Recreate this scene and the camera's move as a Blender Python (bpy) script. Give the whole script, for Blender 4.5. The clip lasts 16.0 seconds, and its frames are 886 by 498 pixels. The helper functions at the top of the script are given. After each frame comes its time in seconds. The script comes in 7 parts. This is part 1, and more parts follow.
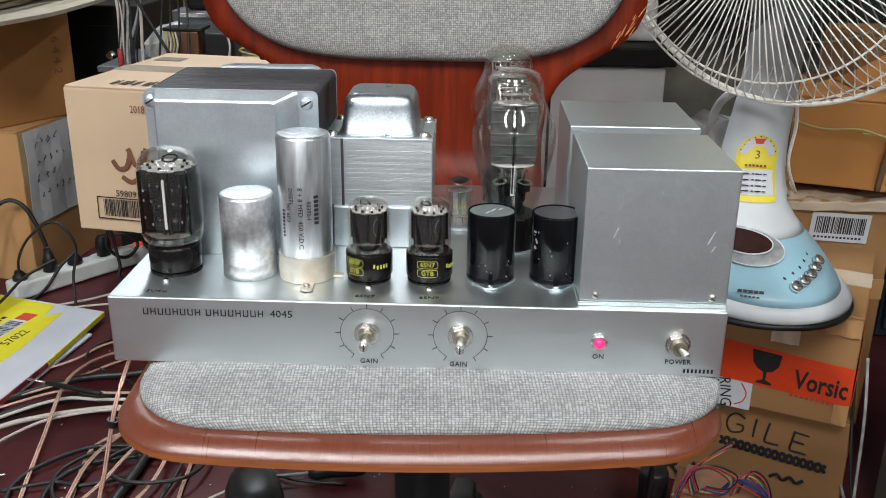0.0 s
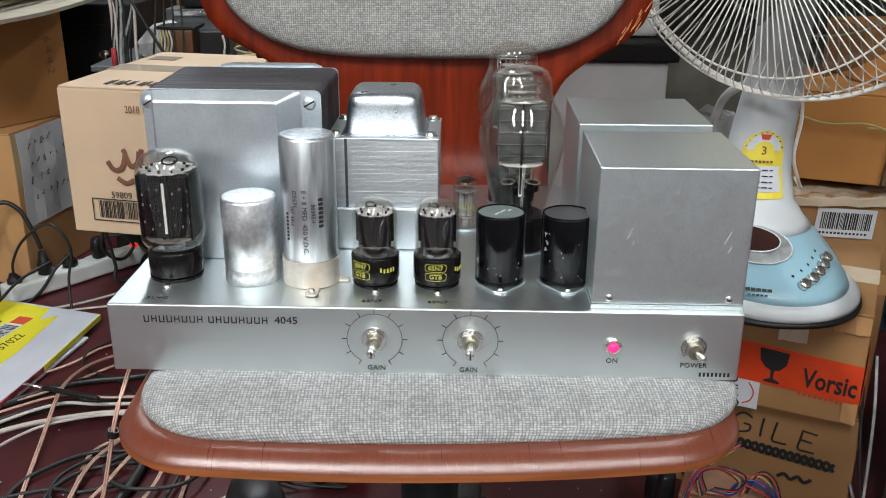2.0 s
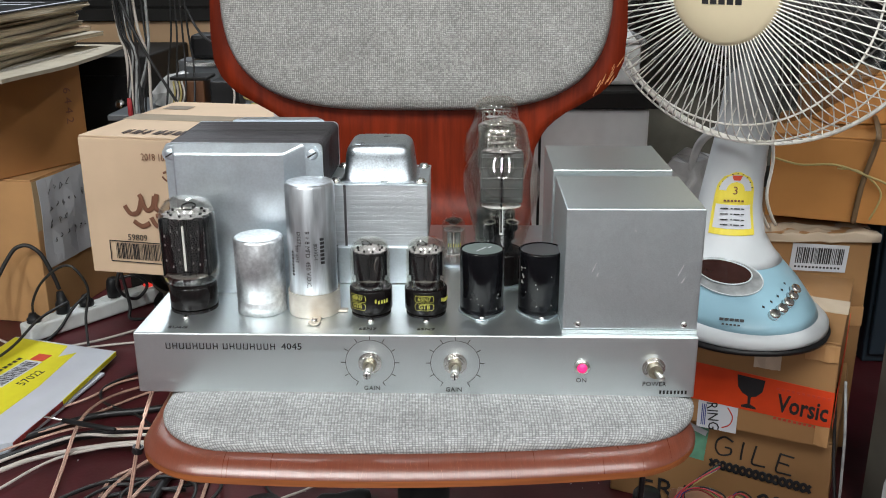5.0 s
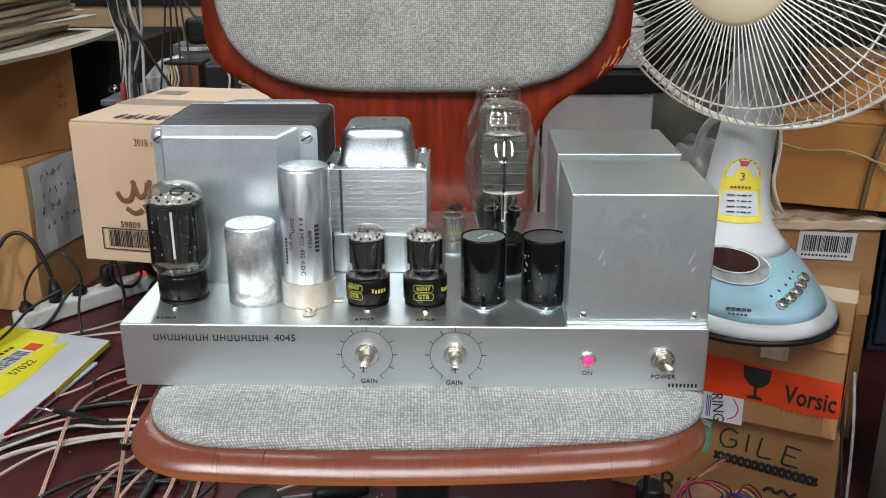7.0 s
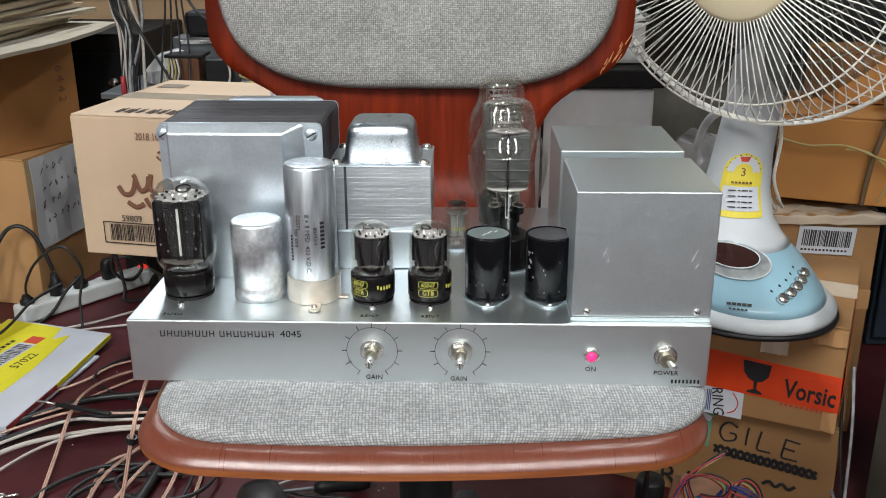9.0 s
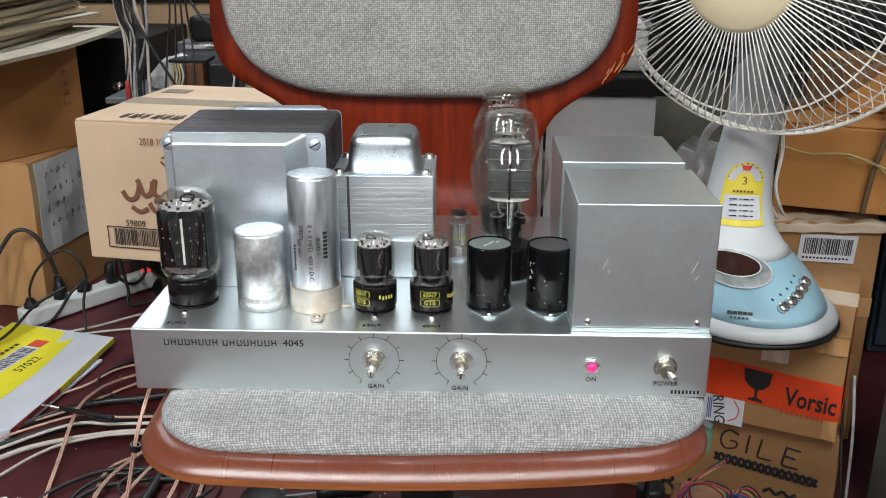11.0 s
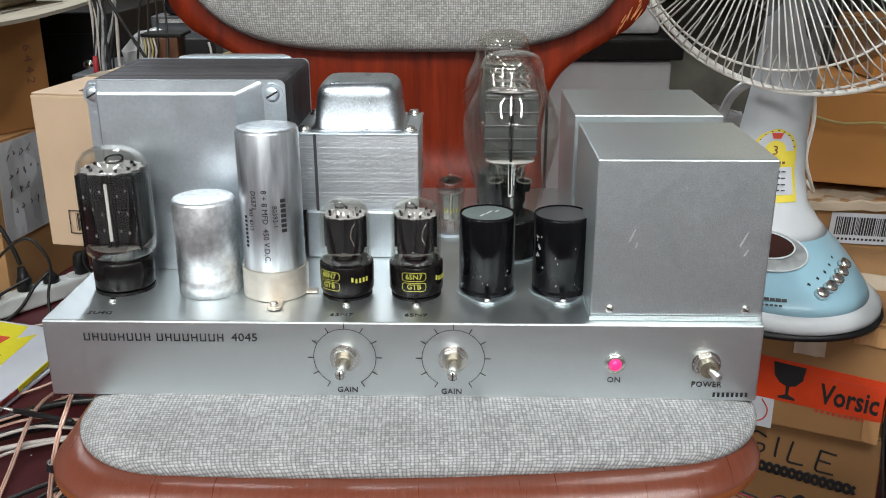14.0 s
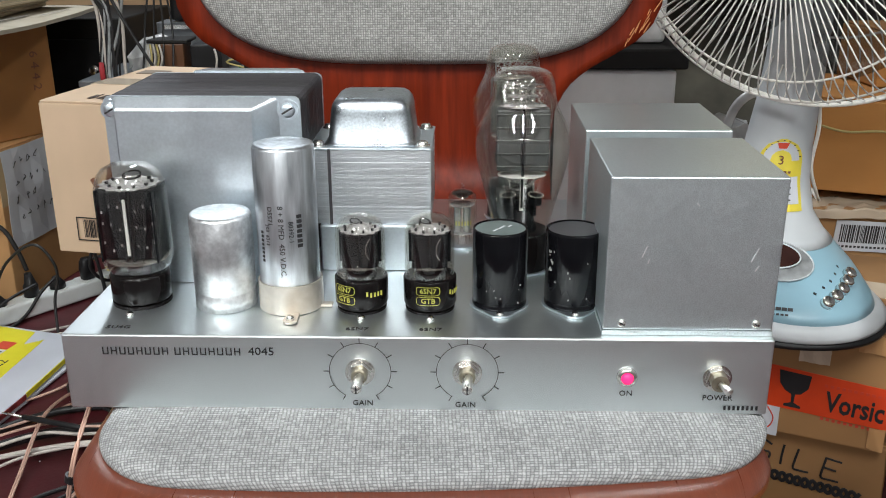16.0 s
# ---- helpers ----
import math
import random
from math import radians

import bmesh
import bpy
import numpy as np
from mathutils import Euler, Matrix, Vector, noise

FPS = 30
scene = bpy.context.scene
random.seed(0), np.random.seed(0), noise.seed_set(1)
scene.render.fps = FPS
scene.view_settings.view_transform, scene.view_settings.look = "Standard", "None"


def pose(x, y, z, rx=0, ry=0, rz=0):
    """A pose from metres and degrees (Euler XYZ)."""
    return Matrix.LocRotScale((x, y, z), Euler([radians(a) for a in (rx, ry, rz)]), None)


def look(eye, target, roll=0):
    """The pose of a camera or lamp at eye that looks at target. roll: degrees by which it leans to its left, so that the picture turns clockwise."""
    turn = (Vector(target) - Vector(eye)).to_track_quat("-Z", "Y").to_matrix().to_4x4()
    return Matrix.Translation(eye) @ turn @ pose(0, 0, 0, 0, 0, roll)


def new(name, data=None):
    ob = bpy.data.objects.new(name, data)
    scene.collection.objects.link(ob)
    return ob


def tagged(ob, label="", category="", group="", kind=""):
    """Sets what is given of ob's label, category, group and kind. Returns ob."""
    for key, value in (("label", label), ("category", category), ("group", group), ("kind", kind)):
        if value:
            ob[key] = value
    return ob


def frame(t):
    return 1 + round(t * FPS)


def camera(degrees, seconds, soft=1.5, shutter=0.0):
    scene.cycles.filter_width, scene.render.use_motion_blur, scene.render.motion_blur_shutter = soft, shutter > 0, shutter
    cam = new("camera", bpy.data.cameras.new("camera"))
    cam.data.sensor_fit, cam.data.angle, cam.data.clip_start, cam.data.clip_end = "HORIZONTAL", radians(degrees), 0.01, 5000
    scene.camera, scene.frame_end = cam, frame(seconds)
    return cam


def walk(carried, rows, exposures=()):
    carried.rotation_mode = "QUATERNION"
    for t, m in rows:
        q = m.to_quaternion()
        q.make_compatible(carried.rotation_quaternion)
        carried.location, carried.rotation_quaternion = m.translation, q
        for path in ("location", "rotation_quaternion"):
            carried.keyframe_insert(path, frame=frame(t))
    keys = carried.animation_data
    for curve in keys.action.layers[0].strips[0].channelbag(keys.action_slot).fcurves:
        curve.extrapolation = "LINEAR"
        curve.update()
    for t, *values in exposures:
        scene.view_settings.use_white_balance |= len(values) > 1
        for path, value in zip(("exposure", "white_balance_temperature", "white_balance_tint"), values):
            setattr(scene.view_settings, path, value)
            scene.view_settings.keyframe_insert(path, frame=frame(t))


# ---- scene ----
cam = camera(50.9, 16.0, soft=1.0)
PATH = [
    (0, (0.036, -0.574, 0.724), (-0.021, 1.299, 0.026), 0.8),
    (0.5, (0.032, -0.564, 0.727), (-0.023, 1.308, 0.027), 0.6),
    (1, (0.033, -0.564, 0.728), (-0.019, 1.308, 0.025), 0.5),
    (1.5, (0.03, -0.555, 0.722), (-0.017, 1.316, 0.017), 0.6),
    (2, (0.026, -0.557, 0.722), (-0.019, 1.314, 0.017), 0.4),
    (2.5, (0.031, -0.62, 0.735), (-0.009, 1.251, 0.03), 0.2),
    (3, (0.046, -0.701, 0.758), (0.007, 1.189, 0.104), 0.1),
    (3.5, (0.055, -0.699, 0.758), (0.006, 1.2, 0.133), -0.4),
    (4, (0.051, -0.675, 0.756), (-0.011, 1.224, 0.132), -0.4),
    (6.5, (0.04, -0.613, 0.734), (-0.018, 1.284, 0.102), -0.1),
    (7, (0.041, -0.606, 0.736), (-0.017, 1.284, 0.087), -0.2),
    (7.5, (0.039, -0.597, 0.735), (-0.018, 1.288, 0.069), -0.3),
    (8, (0.042, -0.602, 0.74), (-0.017, 1.282, 0.073), -0.2),
    (8.5, (0.038, -0.608, 0.741), (-0.017, 1.277, 0.074), -0.1),
    (9, (0.036, -0.609, 0.741), (-0.017, 1.276, 0.075), -0.1),
    (11.5, (0.037, -0.612, 0.749), (-0.023, 1.275, 0.088), 0.1),
    (12, (0.038, -0.61, 0.747), (-0.02, 1.277, 0.086), 0.1),
    (12.5, (0.041, -0.588, 0.742), (-0.013, 1.299, 0.082), 0.0),
    (13, (0.04, -0.531, 0.708), (-0.011, 1.356, 0.048), 0.0),
    (13.5, (0.038, -0.495, 0.691), (-0.013, 1.39, 0.023), -0.1),
    (14, (0.039, -0.492, 0.692), (-0.013, 1.39, 0.017), -0.2),
    (14.5, (0.038, -0.491, 0.695), (-0.016, 1.391, 0.022), -0.3),
    (15, (0.039, -0.491, 0.698), (-0.015, 1.391, 0.025), -0.4),
    (15.5, (0.035, -0.493, 0.699), (-0.019, 1.389, 0.027), -0.3),
    (16, (0.031, -0.496, 0.702), (-0.022, 1.387, 0.03), -0.2),
]
walk(cam, [(t, look(eye, target, roll)) for t, eye, target, roll in PATH])

# ---- world and lamps ----
world = bpy.data.worlds.new("world")
scene.world = world
world.use_nodes = True
world.node_tree.nodes["Background"].inputs[0].default_value = (0.9, 0.95, 1.0, 1)
world.node_tree.nodes["Background"].inputs[1].default_value = 0.05
scene.view_settings.exposure = -0.12


def area(name, place, target, sx, sy, watts, color=(0.93, 0.97, 1.0)):
    d = bpy.data.lights.new(name, "AREA")
    d.shape, d.size, d.size_y, d.energy, d.color = "RECTANGLE", sx, sy, watts, color
    ob = new(name, d)
    ob.matrix_world = look(place, target)
    return ob


# ---- materials ----
def mat(name, color, rough=0.5, metal=0.0, vary=0.12, scale=40.0, bump=0.0, bump_scale=200.0, stain=0.0, stain_color=None,
        spec=0.5, emit=None, emit_strength=0.0, stretch=(1, 1, 1), rough_vary=0.1, coat=0.0, rnd=0.0, blotch=None):
    m = bpy.data.materials.new(name)
    m.use_nodes = True
    nt = m.node_tree
    n, l = nt.nodes, nt.links
    b = n["Principled BSDF"]
    b.inputs["Roughness"].default_value, b.inputs["Metallic"].default_value = rough, metal
    b.inputs["Specular IOR Level"].default_value = spec
    b.inputs["Coat Weight"].default_value = coat
    tc = n.new("ShaderNodeTexCoord")
    mp = n.new("ShaderNodeMapping")
    mp.inputs["Scale"].default_value = stretch
    l.new(tc.outputs["Object"], mp.inputs["Vector"])

    def noi(s, det=4):
        k = n.new("ShaderNodeTexNoise")
        k.inputs["Scale"].default_value, k.inputs["Detail"].default_value = s, det
        l.new(mp.outputs[0], k.inputs["Vector"])
        return k

    def ramp(src, lo, hi, a, c):
        r = n.new("ShaderNodeMapRange")
        r.inputs[1].default_value, r.inputs[2].default_value, r.inputs[3].default_value, r.inputs[4].default_value = lo, hi, a, c
        l.new(src, r.inputs[0])
        return r.outputs[0]
    fine, big = noi(scale, 5), noi(scale * 0.13, 3)
    hsv = n.new("ShaderNodeHueSaturation")
    hsv.inputs["Color"].default_value = (*color, 1)
    add = n.new("ShaderNodeMath")
    add.operation = "MULTIPLY"
    l.new(ramp(fine.outputs[0], 0.25, 0.75, 1 - vary, 1 + vary), add.inputs[0])
    blotch = vary if blotch is None else blotch
    l.new(ramp(big.outputs[0], 0.3, 0.7, 1 - blotch, 1 + blotch), add.inputs[1])
    val = add.outputs[0]
    if rnd:
        oi = n.new("ShaderNodeObjectInfo")
        mul = n.new("ShaderNodeMath")
        mul.operation = "MULTIPLY"
        l.new(val, mul.inputs[0])
        l.new(ramp(oi.outputs["Random"], 0, 1, 1 - rnd, 1 + rnd), mul.inputs[1])
        val = mul.outputs[0]
    l.new(val, hsv.inputs["Value"])
    col = hsv.outputs[0]
    if stain:
        sn = noi(scale * 0.35, 6)
        mx = n.new("ShaderNodeMix")
        mx.data_type = "RGBA"
        l.new(ramp(sn.outputs[0], 0.52, 0.7, 0, stain), mx.inputs[0])
        l.new(col, mx.inputs[6])
        mx.inputs[7].default_value = (*(stain_color or (0.1, 0.08, 0.06)), 1)
        col = mx.outputs[2]
    l.new(col, b.inputs["Base Color"])
    if rough_vary:
        l.new(ramp(big.outputs[0], 0.3, 0.7, max(0.02, rough - rough_vary), min(1, rough + rough_vary)), b.inputs["Roughness"])
    if bump:
        bn = noi(bump_scale, 4)
        bp = n.new("ShaderNodeBump")
        bp.inputs["Strength"].default_value, bp.inputs["Distance"].default_value = bump, 0.001
        l.new(bn.outputs[0], bp.inputs["Height"])
        l.new(bp.outputs[0], b.inputs["Normal"])
    if emit:
        b.inputs["Emission Color"].default_value = (*emit, 1)
        b.inputs["Emission Strength"].default_value = emit_strength
    return m


def glass_mat(name, tint=(0.94, 0.935, 0.915), rough=0.015, low=0.055, power=5.0, rim=1.0):
    m = bpy.data.materials.new(name)
    m.use_nodes = True
    n, l = m.node_tree.nodes, m.node_tree.links
    n.remove(n["Principled BSDF"])
    tr, gl, lw, pw, mr, mx = (n.new("ShaderNode" + k) for k in ("BsdfTransparent", "BsdfGlossy", "LayerWeight", "Math", "MapRange", "MixShader"))
    tr.inputs[0].default_value = (*tint, 1)
    gl.inputs[0].default_value, gl.inputs["Roughness"].default_value = (1, 1, 1, 1), rough
    lw.inputs[0].default_value = 0.5
    pw.operation, pw.inputs[1].default_value = "POWER", power
    l.new(lw.outputs["Facing"], pw.inputs[0])
    l.new(pw.outputs[0], mr.inputs[0])
    mr.inputs[3].default_value, mr.inputs[4].default_value = low, rim
    l.new(mr.outputs[0], mx.inputs[0])
    l.new(tr.outputs[0], mx.inputs[1])
    l.new(gl.outputs[0], mx.inputs[2])
    l.new(mx.outputs[0], n["Material Output"].inputs[0])
    return m


def weave_mat(name, color, pitch=0.0019):
    """Basket-woven tweed: warp and weft floats alternate cell by cell, each a rounded thread of its own grey."""
    m = bpy.data.materials.new(name)
    m.use_nodes = True
    n, l = m.node_tree.nodes, m.node_tree.links
    b = n["Principled BSDF"]
    b.inputs["Roughness"].default_value = 0.95
    b.inputs["Specular IOR Level"].default_value = 0.12
    b.inputs["Sheen Weight"].default_value = 0.1

    def math_node(op, *args):
        k = n.new("ShaderNodeMath")
        k.operation = op
        for i, v in enumerate(args):
            if isinstance(v, (int, float)):
                k.inputs[i].default_value = v
            else:
                l.new(v, k.inputs[i])
        return k.outputs[0]

    def span(src, lo, hi, x, y):
        r = n.new("ShaderNodeMapRange")
        for i, v in enumerate((lo, hi, x, y)):
            r.inputs[i + 1].default_value = v
        l.new(src, r.inputs[0])
        return r.outputs[0]
    tc = n.new("ShaderNodeTexCoord")
    wob = n.new("ShaderNodeTexNoise")
    wob.inputs["Scale"].default_value, wob.inputs["Detail"].default_value = 230, 2
    l.new(tc.outputs["UV"], wob.inputs["Vector"])
    mix = n.new("ShaderNodeMixRGB")
    mix.blend_type, mix.inputs[0].default_value = "LINEAR_LIGHT", 0.0006
    l.new(tc.outputs["UV"], mix.inputs[1])
    l.new(wob.outputs["Color"], mix.inputs[2])
    sep = n.new("ShaderNodeSeparateXYZ")
    l.new(mix.outputs[0], sep.inputs[0])
    u, v = math_node("MULTIPLY", sep.outputs[0], 1 / pitch), math_node("MULTIPLY", sep.outputs[1], 1 / pitch)
    pu, pv = math_node("ABSOLUTE", math_node("SINE", math_node("MULTIPLY", u, math.pi))), math_node("ABSOLUTE", math_node("SINE", math_node("MULTIPLY", v, math.pi)))
    com = n.new("ShaderNodeCombineXYZ")
    l.new(math_node("FLOOR", u), com.inputs[0])
    l.new(math_node("FLOOR", v), com.inputs[1])
    cell = n.new("ShaderNodeTexWhiteNoise")
    cell.noise_dimensions = "2D"
    l.new(com.outputs[0], cell.inputs["Vector"])
    slip = math_node("GREATER_THAN", cell.outputs["Value"], 0.8)
    par = math_node("MODULO", math_node("ADD", slip, math_node("ADD", math_node("FLOOR", u), math_node("FLOOR", v))), 2.0)
    inv = math_node("SUBTRACT", 1.0, par)
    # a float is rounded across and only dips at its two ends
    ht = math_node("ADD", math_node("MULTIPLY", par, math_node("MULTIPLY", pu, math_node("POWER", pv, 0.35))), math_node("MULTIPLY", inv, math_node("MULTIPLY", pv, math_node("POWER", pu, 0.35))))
    big = n.new("ShaderNodeTexNoise")
    big.inputs["Scale"].default_value, big.inputs["Detail"].default_value = 30, 4
    l.new(tc.outputs["UV"], big.inputs["Vector"])
    def thread(src, shift):
        k = n.new("ShaderNodeTexWhiteNoise")
        k.noise_dimensions = "1D"
        l.new(math_node("ADD", math_node("FLOOR", src), shift), k.inputs["W"])
        return k.outputs["Value"]
    tone = math_node("ADD", math_node("MULTIPLY", par, thread(u, 3.0)), math_node("MULTIPLY", inv, thread(v, 400.0)))
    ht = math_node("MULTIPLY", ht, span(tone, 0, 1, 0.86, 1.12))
    # thread height also darkens the colour: shade painted into the gaps
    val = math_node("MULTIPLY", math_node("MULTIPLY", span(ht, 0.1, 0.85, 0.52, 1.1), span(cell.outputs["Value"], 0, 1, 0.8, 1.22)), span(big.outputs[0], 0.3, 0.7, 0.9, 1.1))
    hsv = n.new("ShaderNodeHueSaturation")
    hsv.inputs["Color"].default_value = (*color, 1)
    l.new(val, hsv.inputs["Value"])
    l.new(hsv.outputs[0], b.inputs["Base Color"])
    bp = n.new("ShaderNodeBump")
    bp.inputs["Strength"].default_value, bp.inputs["Distance"].default_value = 0.6, 0.0005
    l.new(ht, bp.inputs["Height"])
    l.new(bp.outputs[0], b.inputs["Normal"])
    return m


ALU_COVER = mat("blasted_cover", (0.67, 0.735, 0.755), 0.425, 1.0, 0.22, 1700, 0.05, 2600, rough_vary=0.03, blotch=0.03)
ALU_PANEL = mat("satin_panel", (0.75, 0.8, 0.81), 0.395, 1.0, 0.14, 1700, 0.05, 2600, rough_vary=0.03, blotch=0.02)
STEEL = mat("galvanised_steel", (0.68, 0.75, 0.8), 0.41, 1.0, 0.06, 500, 0.06, 500, 0.2, (0.62, 0.66, 0.7), rough_vary=0.02, blotch=0.05)
BELL = mat("spangled_steel", (0.42, 0.465, 0.5), 0.36, 1.0, 0.28, 700, 0.1, 800, 0.5, (0.45, 0.49, 0.54), rough_vary=0.1, blotch=0.12)
CAN = mat("dull_can", (0.64, 0.675, 0.71), 0.38, 1.0, 0.25, 200, 0.3, 240, 0.95, (0.27, 0.29, 0.31), rough_vary=0.12, stretch=(1, 1, 0.14))
CAN_OXIDE = mat("oxidised_can", (0.74, 0.76, 0.78), 0.43, 1.0, 0.2, 330, 0.2, 300, 0.7, (0.5, 0.52, 0.54), rough_vary=0.14, blotch=0.12)
CHROME = mat("nickel", (0.78, 0.77, 0.74), 0.22, 1.0, 0.06, 200)
BRASS = mat("dull_brass", (0.4, 0.37, 0.29), 0.35, 1.0, 0.1, 300)
LAM_DARK = mat("dark_lamination", (0.04, 0.038, 0.042), 0.5, 0.0, 0.45, 130, 0.5, 160, stretch=(0.06, 6, 0.06), spec=0.22)
LAM_LIGHT = mat("bright_lamination", (0.7, 0.73, 0.76), 0.46, 1.0, 0.14, 90, 0.3, 700, stretch=(0.3, 0.3, 3))
SCUFF = mat("pale_scuff", (0.24, 0.24, 0.225), 0.6, 0, 0.3, 300)
GETTER = mat("brown_getter", (0.14, 0.12, 0.11), 0.12, 0.9, 0.3, 200)
INK = mat("black_ink", (0.015, 0.015, 0.017), 0.6, 0, 0.1)
BAKELITE = mat("black_bakelite", (0.006, 0.005, 0.005), 0.16, 0, 0.2, 60, rough_vary=0.05, spec=0.16)
SLEEVE = mat("black_sleeve", (0.004, 0.004, 0.005), 0.07, 0, 0.2, 80, 0.7, 120, 0.15, (0.012, 0.012, 0.014), rough_vary=0.03, spec=0.13, stretch=(1, 1, 0.25))
CAP_TOP = mat("grey_green_disc", (0.12, 0.15, 0.145), 0.5, 0, 0.15, 120)
CAP_TOP_DARK = mat("dark_disc", (0.05, 0.05, 0.055), 0.35, 0, 0.15, 120)
GLASS = glass_mat("tube_glass")
PLATE_BLACK = mat("carbonised_plate", (0.006, 0.0065, 0.0075), 0.5, 0.0, 0.4, 200, spec=0.1)
PLATE_GREY = mat("grey_plate", (0.075, 0.08, 0.078), 0.45, 0.2, 0.2, 150)
PLATE_PALE = mat("pale_plate", (0.3, 0.31, 0.31), 0.4, 0.4, 0.25, 300)
MICA = mat("mica", (0.34, 0.33, 0.33), 0.25, 0, 0.55, 420)
MICA_DIM = mat("clouded_mica", (0.16, 0.15, 0.14), 0.3, 0, 0.3, 300)
WHITE_STAY = mat("white_ceramic", (0.6, 0.6, 0.58), 0.5, 0, 0.1)
WIRE_METAL = mat("nickel_wire", (0.75, 0.74, 0.72), 0.25, 1.0, 0.05)
YELLOW_INK = mat("yellow_ink", (0.45, 0.43, 0.07), 0.6, 0, 0.2, 400)
TAN = mat("aged_phenolic", (0.62, 0.58, 0.52), 0.42, 0.7, 0.14, 90, 0.15, 300, 0.5, (0.45, 0.33, 0.2))
LED_RED = mat("led_red", (0.9, 0.02, 0.12), 0.3, 0, 0.0, emit=(1.0, 0.02, 0.16), emit_strength=1.3, rough_vary=0)
PLY = mat("red_brown_plywood", (0.13, 0.0145, 0.0042), 0.36, 0, 0.4, 90, 0.1, 250, 0.6, (0.06, 0.008, 0.004), stretch=(1.6, 1.6, 0.12), rough_vary=0.08, spec=0.14)
PLY_SEAT = mat("worn_plywood", (0.135, 0.031, 0.014), 0.31, 0, 0.15, 40, 0.14, 26, 0.3, (0.2, 0.07, 0.04), stretch=(90, 2.2, 2.2), rough_vary=0.04, spec=0.95, blotch=0.1)
PLY_EDGE = mat("plywood_edge", (0.24, 0.075, 0.022), 0.45, 0, 0.3, 60, 0.2, 200, 0.5, (0.16, 0.035, 0.01), stretch=(0.4, 0.4, 6))
WORN_EDGE = mat("worn_orange_wood", (0.42, 0.17, 0.06), 0.55, 0, 0.4, 300)
HAIRLINE = mat("hairline_wear", (0.26, 0.115, 0.075), 0.5, 0, 0.4, 300)
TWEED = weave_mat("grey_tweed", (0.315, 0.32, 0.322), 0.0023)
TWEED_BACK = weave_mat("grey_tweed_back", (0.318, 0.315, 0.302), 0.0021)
BLACK_PLASTIC = mat("black_plastic", (0.012, 0.012, 0.013), 0.45, 0, 0.2, 50, 0.1, 200, spec=0.3)
FLOOR_M = mat("maroon_vinyl", (0.066, 0.01, 0.0135), 0.42, 0, 0.25, 18, 0.22, 160, 0.35, (0.11, 0.045, 0.045), rough_vary=0.1, spec=0.35)
PAINT_WALL = mat("grey_wall", (0.27, 0.27, 0.27), 0.8, 0, 0.06, 6, 0.1, 60)
PAINT_LIGHT = mat("light_wall", (0.33, 0.335, 0.34), 0.8, 0, 0.05, 6, 0.1, 60)
PAINT_REFLECTOR = mat("white_reflector", (0.8, 0.8, 0.79), 0.7, 0, 0.04, 5, 0.1, 60)
PAINT_CEIL = mat("white_ceiling", (0.62, 0.62, 0.61), 0.85, 0, 0.04, 5, 0.1, 60)
CARD = mat("carton_tan", (0.64, 0.475, 0.325), 0.75, 0, 0.06, 12, 0.08, 150, 0.12, (0.45, 0.32, 0.2), rnd=0.04)
CARD_PALE = mat("pale_cardboard", (0.5, 0.275, 0.115), 0.72, 0, 0.12, 10, 0.3, 50, 0.3, (0.4, 0.24, 0.11))
CARD_OLD = mat("old_cardboard", (0.4, 0.18, 0.055), 0.75, 0, 0.12, 10, 0.1, 120, 0.3, (0.2, 0.09, 0.035), rnd=0.1)
CARD_DARK = mat("dark_cardboard", (0.25, 0.105, 0.032), 0.75, 0, 0.12, 10, 0.1, 120, 0.3, (0.16, 0.07, 0.03))
CARD_MID = mat("brown_cardboard", (0.335, 0.178, 0.07), 0.72, 0, 0.12, 10, 0.3, 45, 0.3, (0.3, 0.15, 0.06), rnd=0.08)
PAPER = mat("white_paper", (0.55, 0.57, 0.61), 0.85, 0, 0.06, 20, 0.15, 40)
NEWSPRINT = mat("aged_newsprint", (0.43, 0.385, 0.3), 0.9, 0, 0.14, 25, 0.2, 60, 0.3, (0.36, 0.29, 0.2))
YELLOW = mat("yellow_envelope", (0.68, 0.62, 0.02), 0.5, 0, 0.06, 30)
ORANGE = mat("orange_tape", (0.66, 0.056, 0.011), 0.4, 0, 0.08, 40)
RED = mat("red_print", (0.6, 0.06, 0.03), 0.5, 0, 0.08, 40)
BROWN_INK = mat("brown_ink", (0.19, 0.08, 0.045), 0.7, 0, 0.1)
GREEN = mat("green_card", (0.12, 0.3, 0.2), 0.5, 0, 0.2, 60)
FAN_WHITE = mat("aged_white_plastic", (0.53, 0.56, 0.58), 0.4, 0, 0.06, 20, 0.05, 100, 0.35, (0.36, 0.36, 0.34))
FAN_BLUE = mat("pale_blue_plastic", (0.27, 0.45, 0.54), 0.3, 0, 0.05, 20, 0.03, 100, 0.15, (0.3, 0.4, 0.44))
FAN_WIRE = mat("white_wire", (0.84, 0.82, 0.76), 0.4, 0, 0.1, 60)
FAN_BLADE = glass_mat("smoke_blade", (0.42, 0.42, 0.42), 0.25)
CREAM = mat("cream_plastic", (0.72, 0.62, 0.42), 0.4, 0, 0.03, 20)
WINDOW_DARK = mat("dark_window", (0.03, 0.012, 0.01), 0.12, 0, 0.2)
STICKER = mat("yellow_sticker", (0.75, 0.62, 0.06), 0.45, 0, 0.05)
STRIP = mat("off_white_plastic", (0.66, 0.69, 0.68), 0.45, 0, 0.08, 40)
CABLE_BLACK = mat("black_cable", (0.015, 0.015, 0.016), 0.45, 0, 0.2, 60)
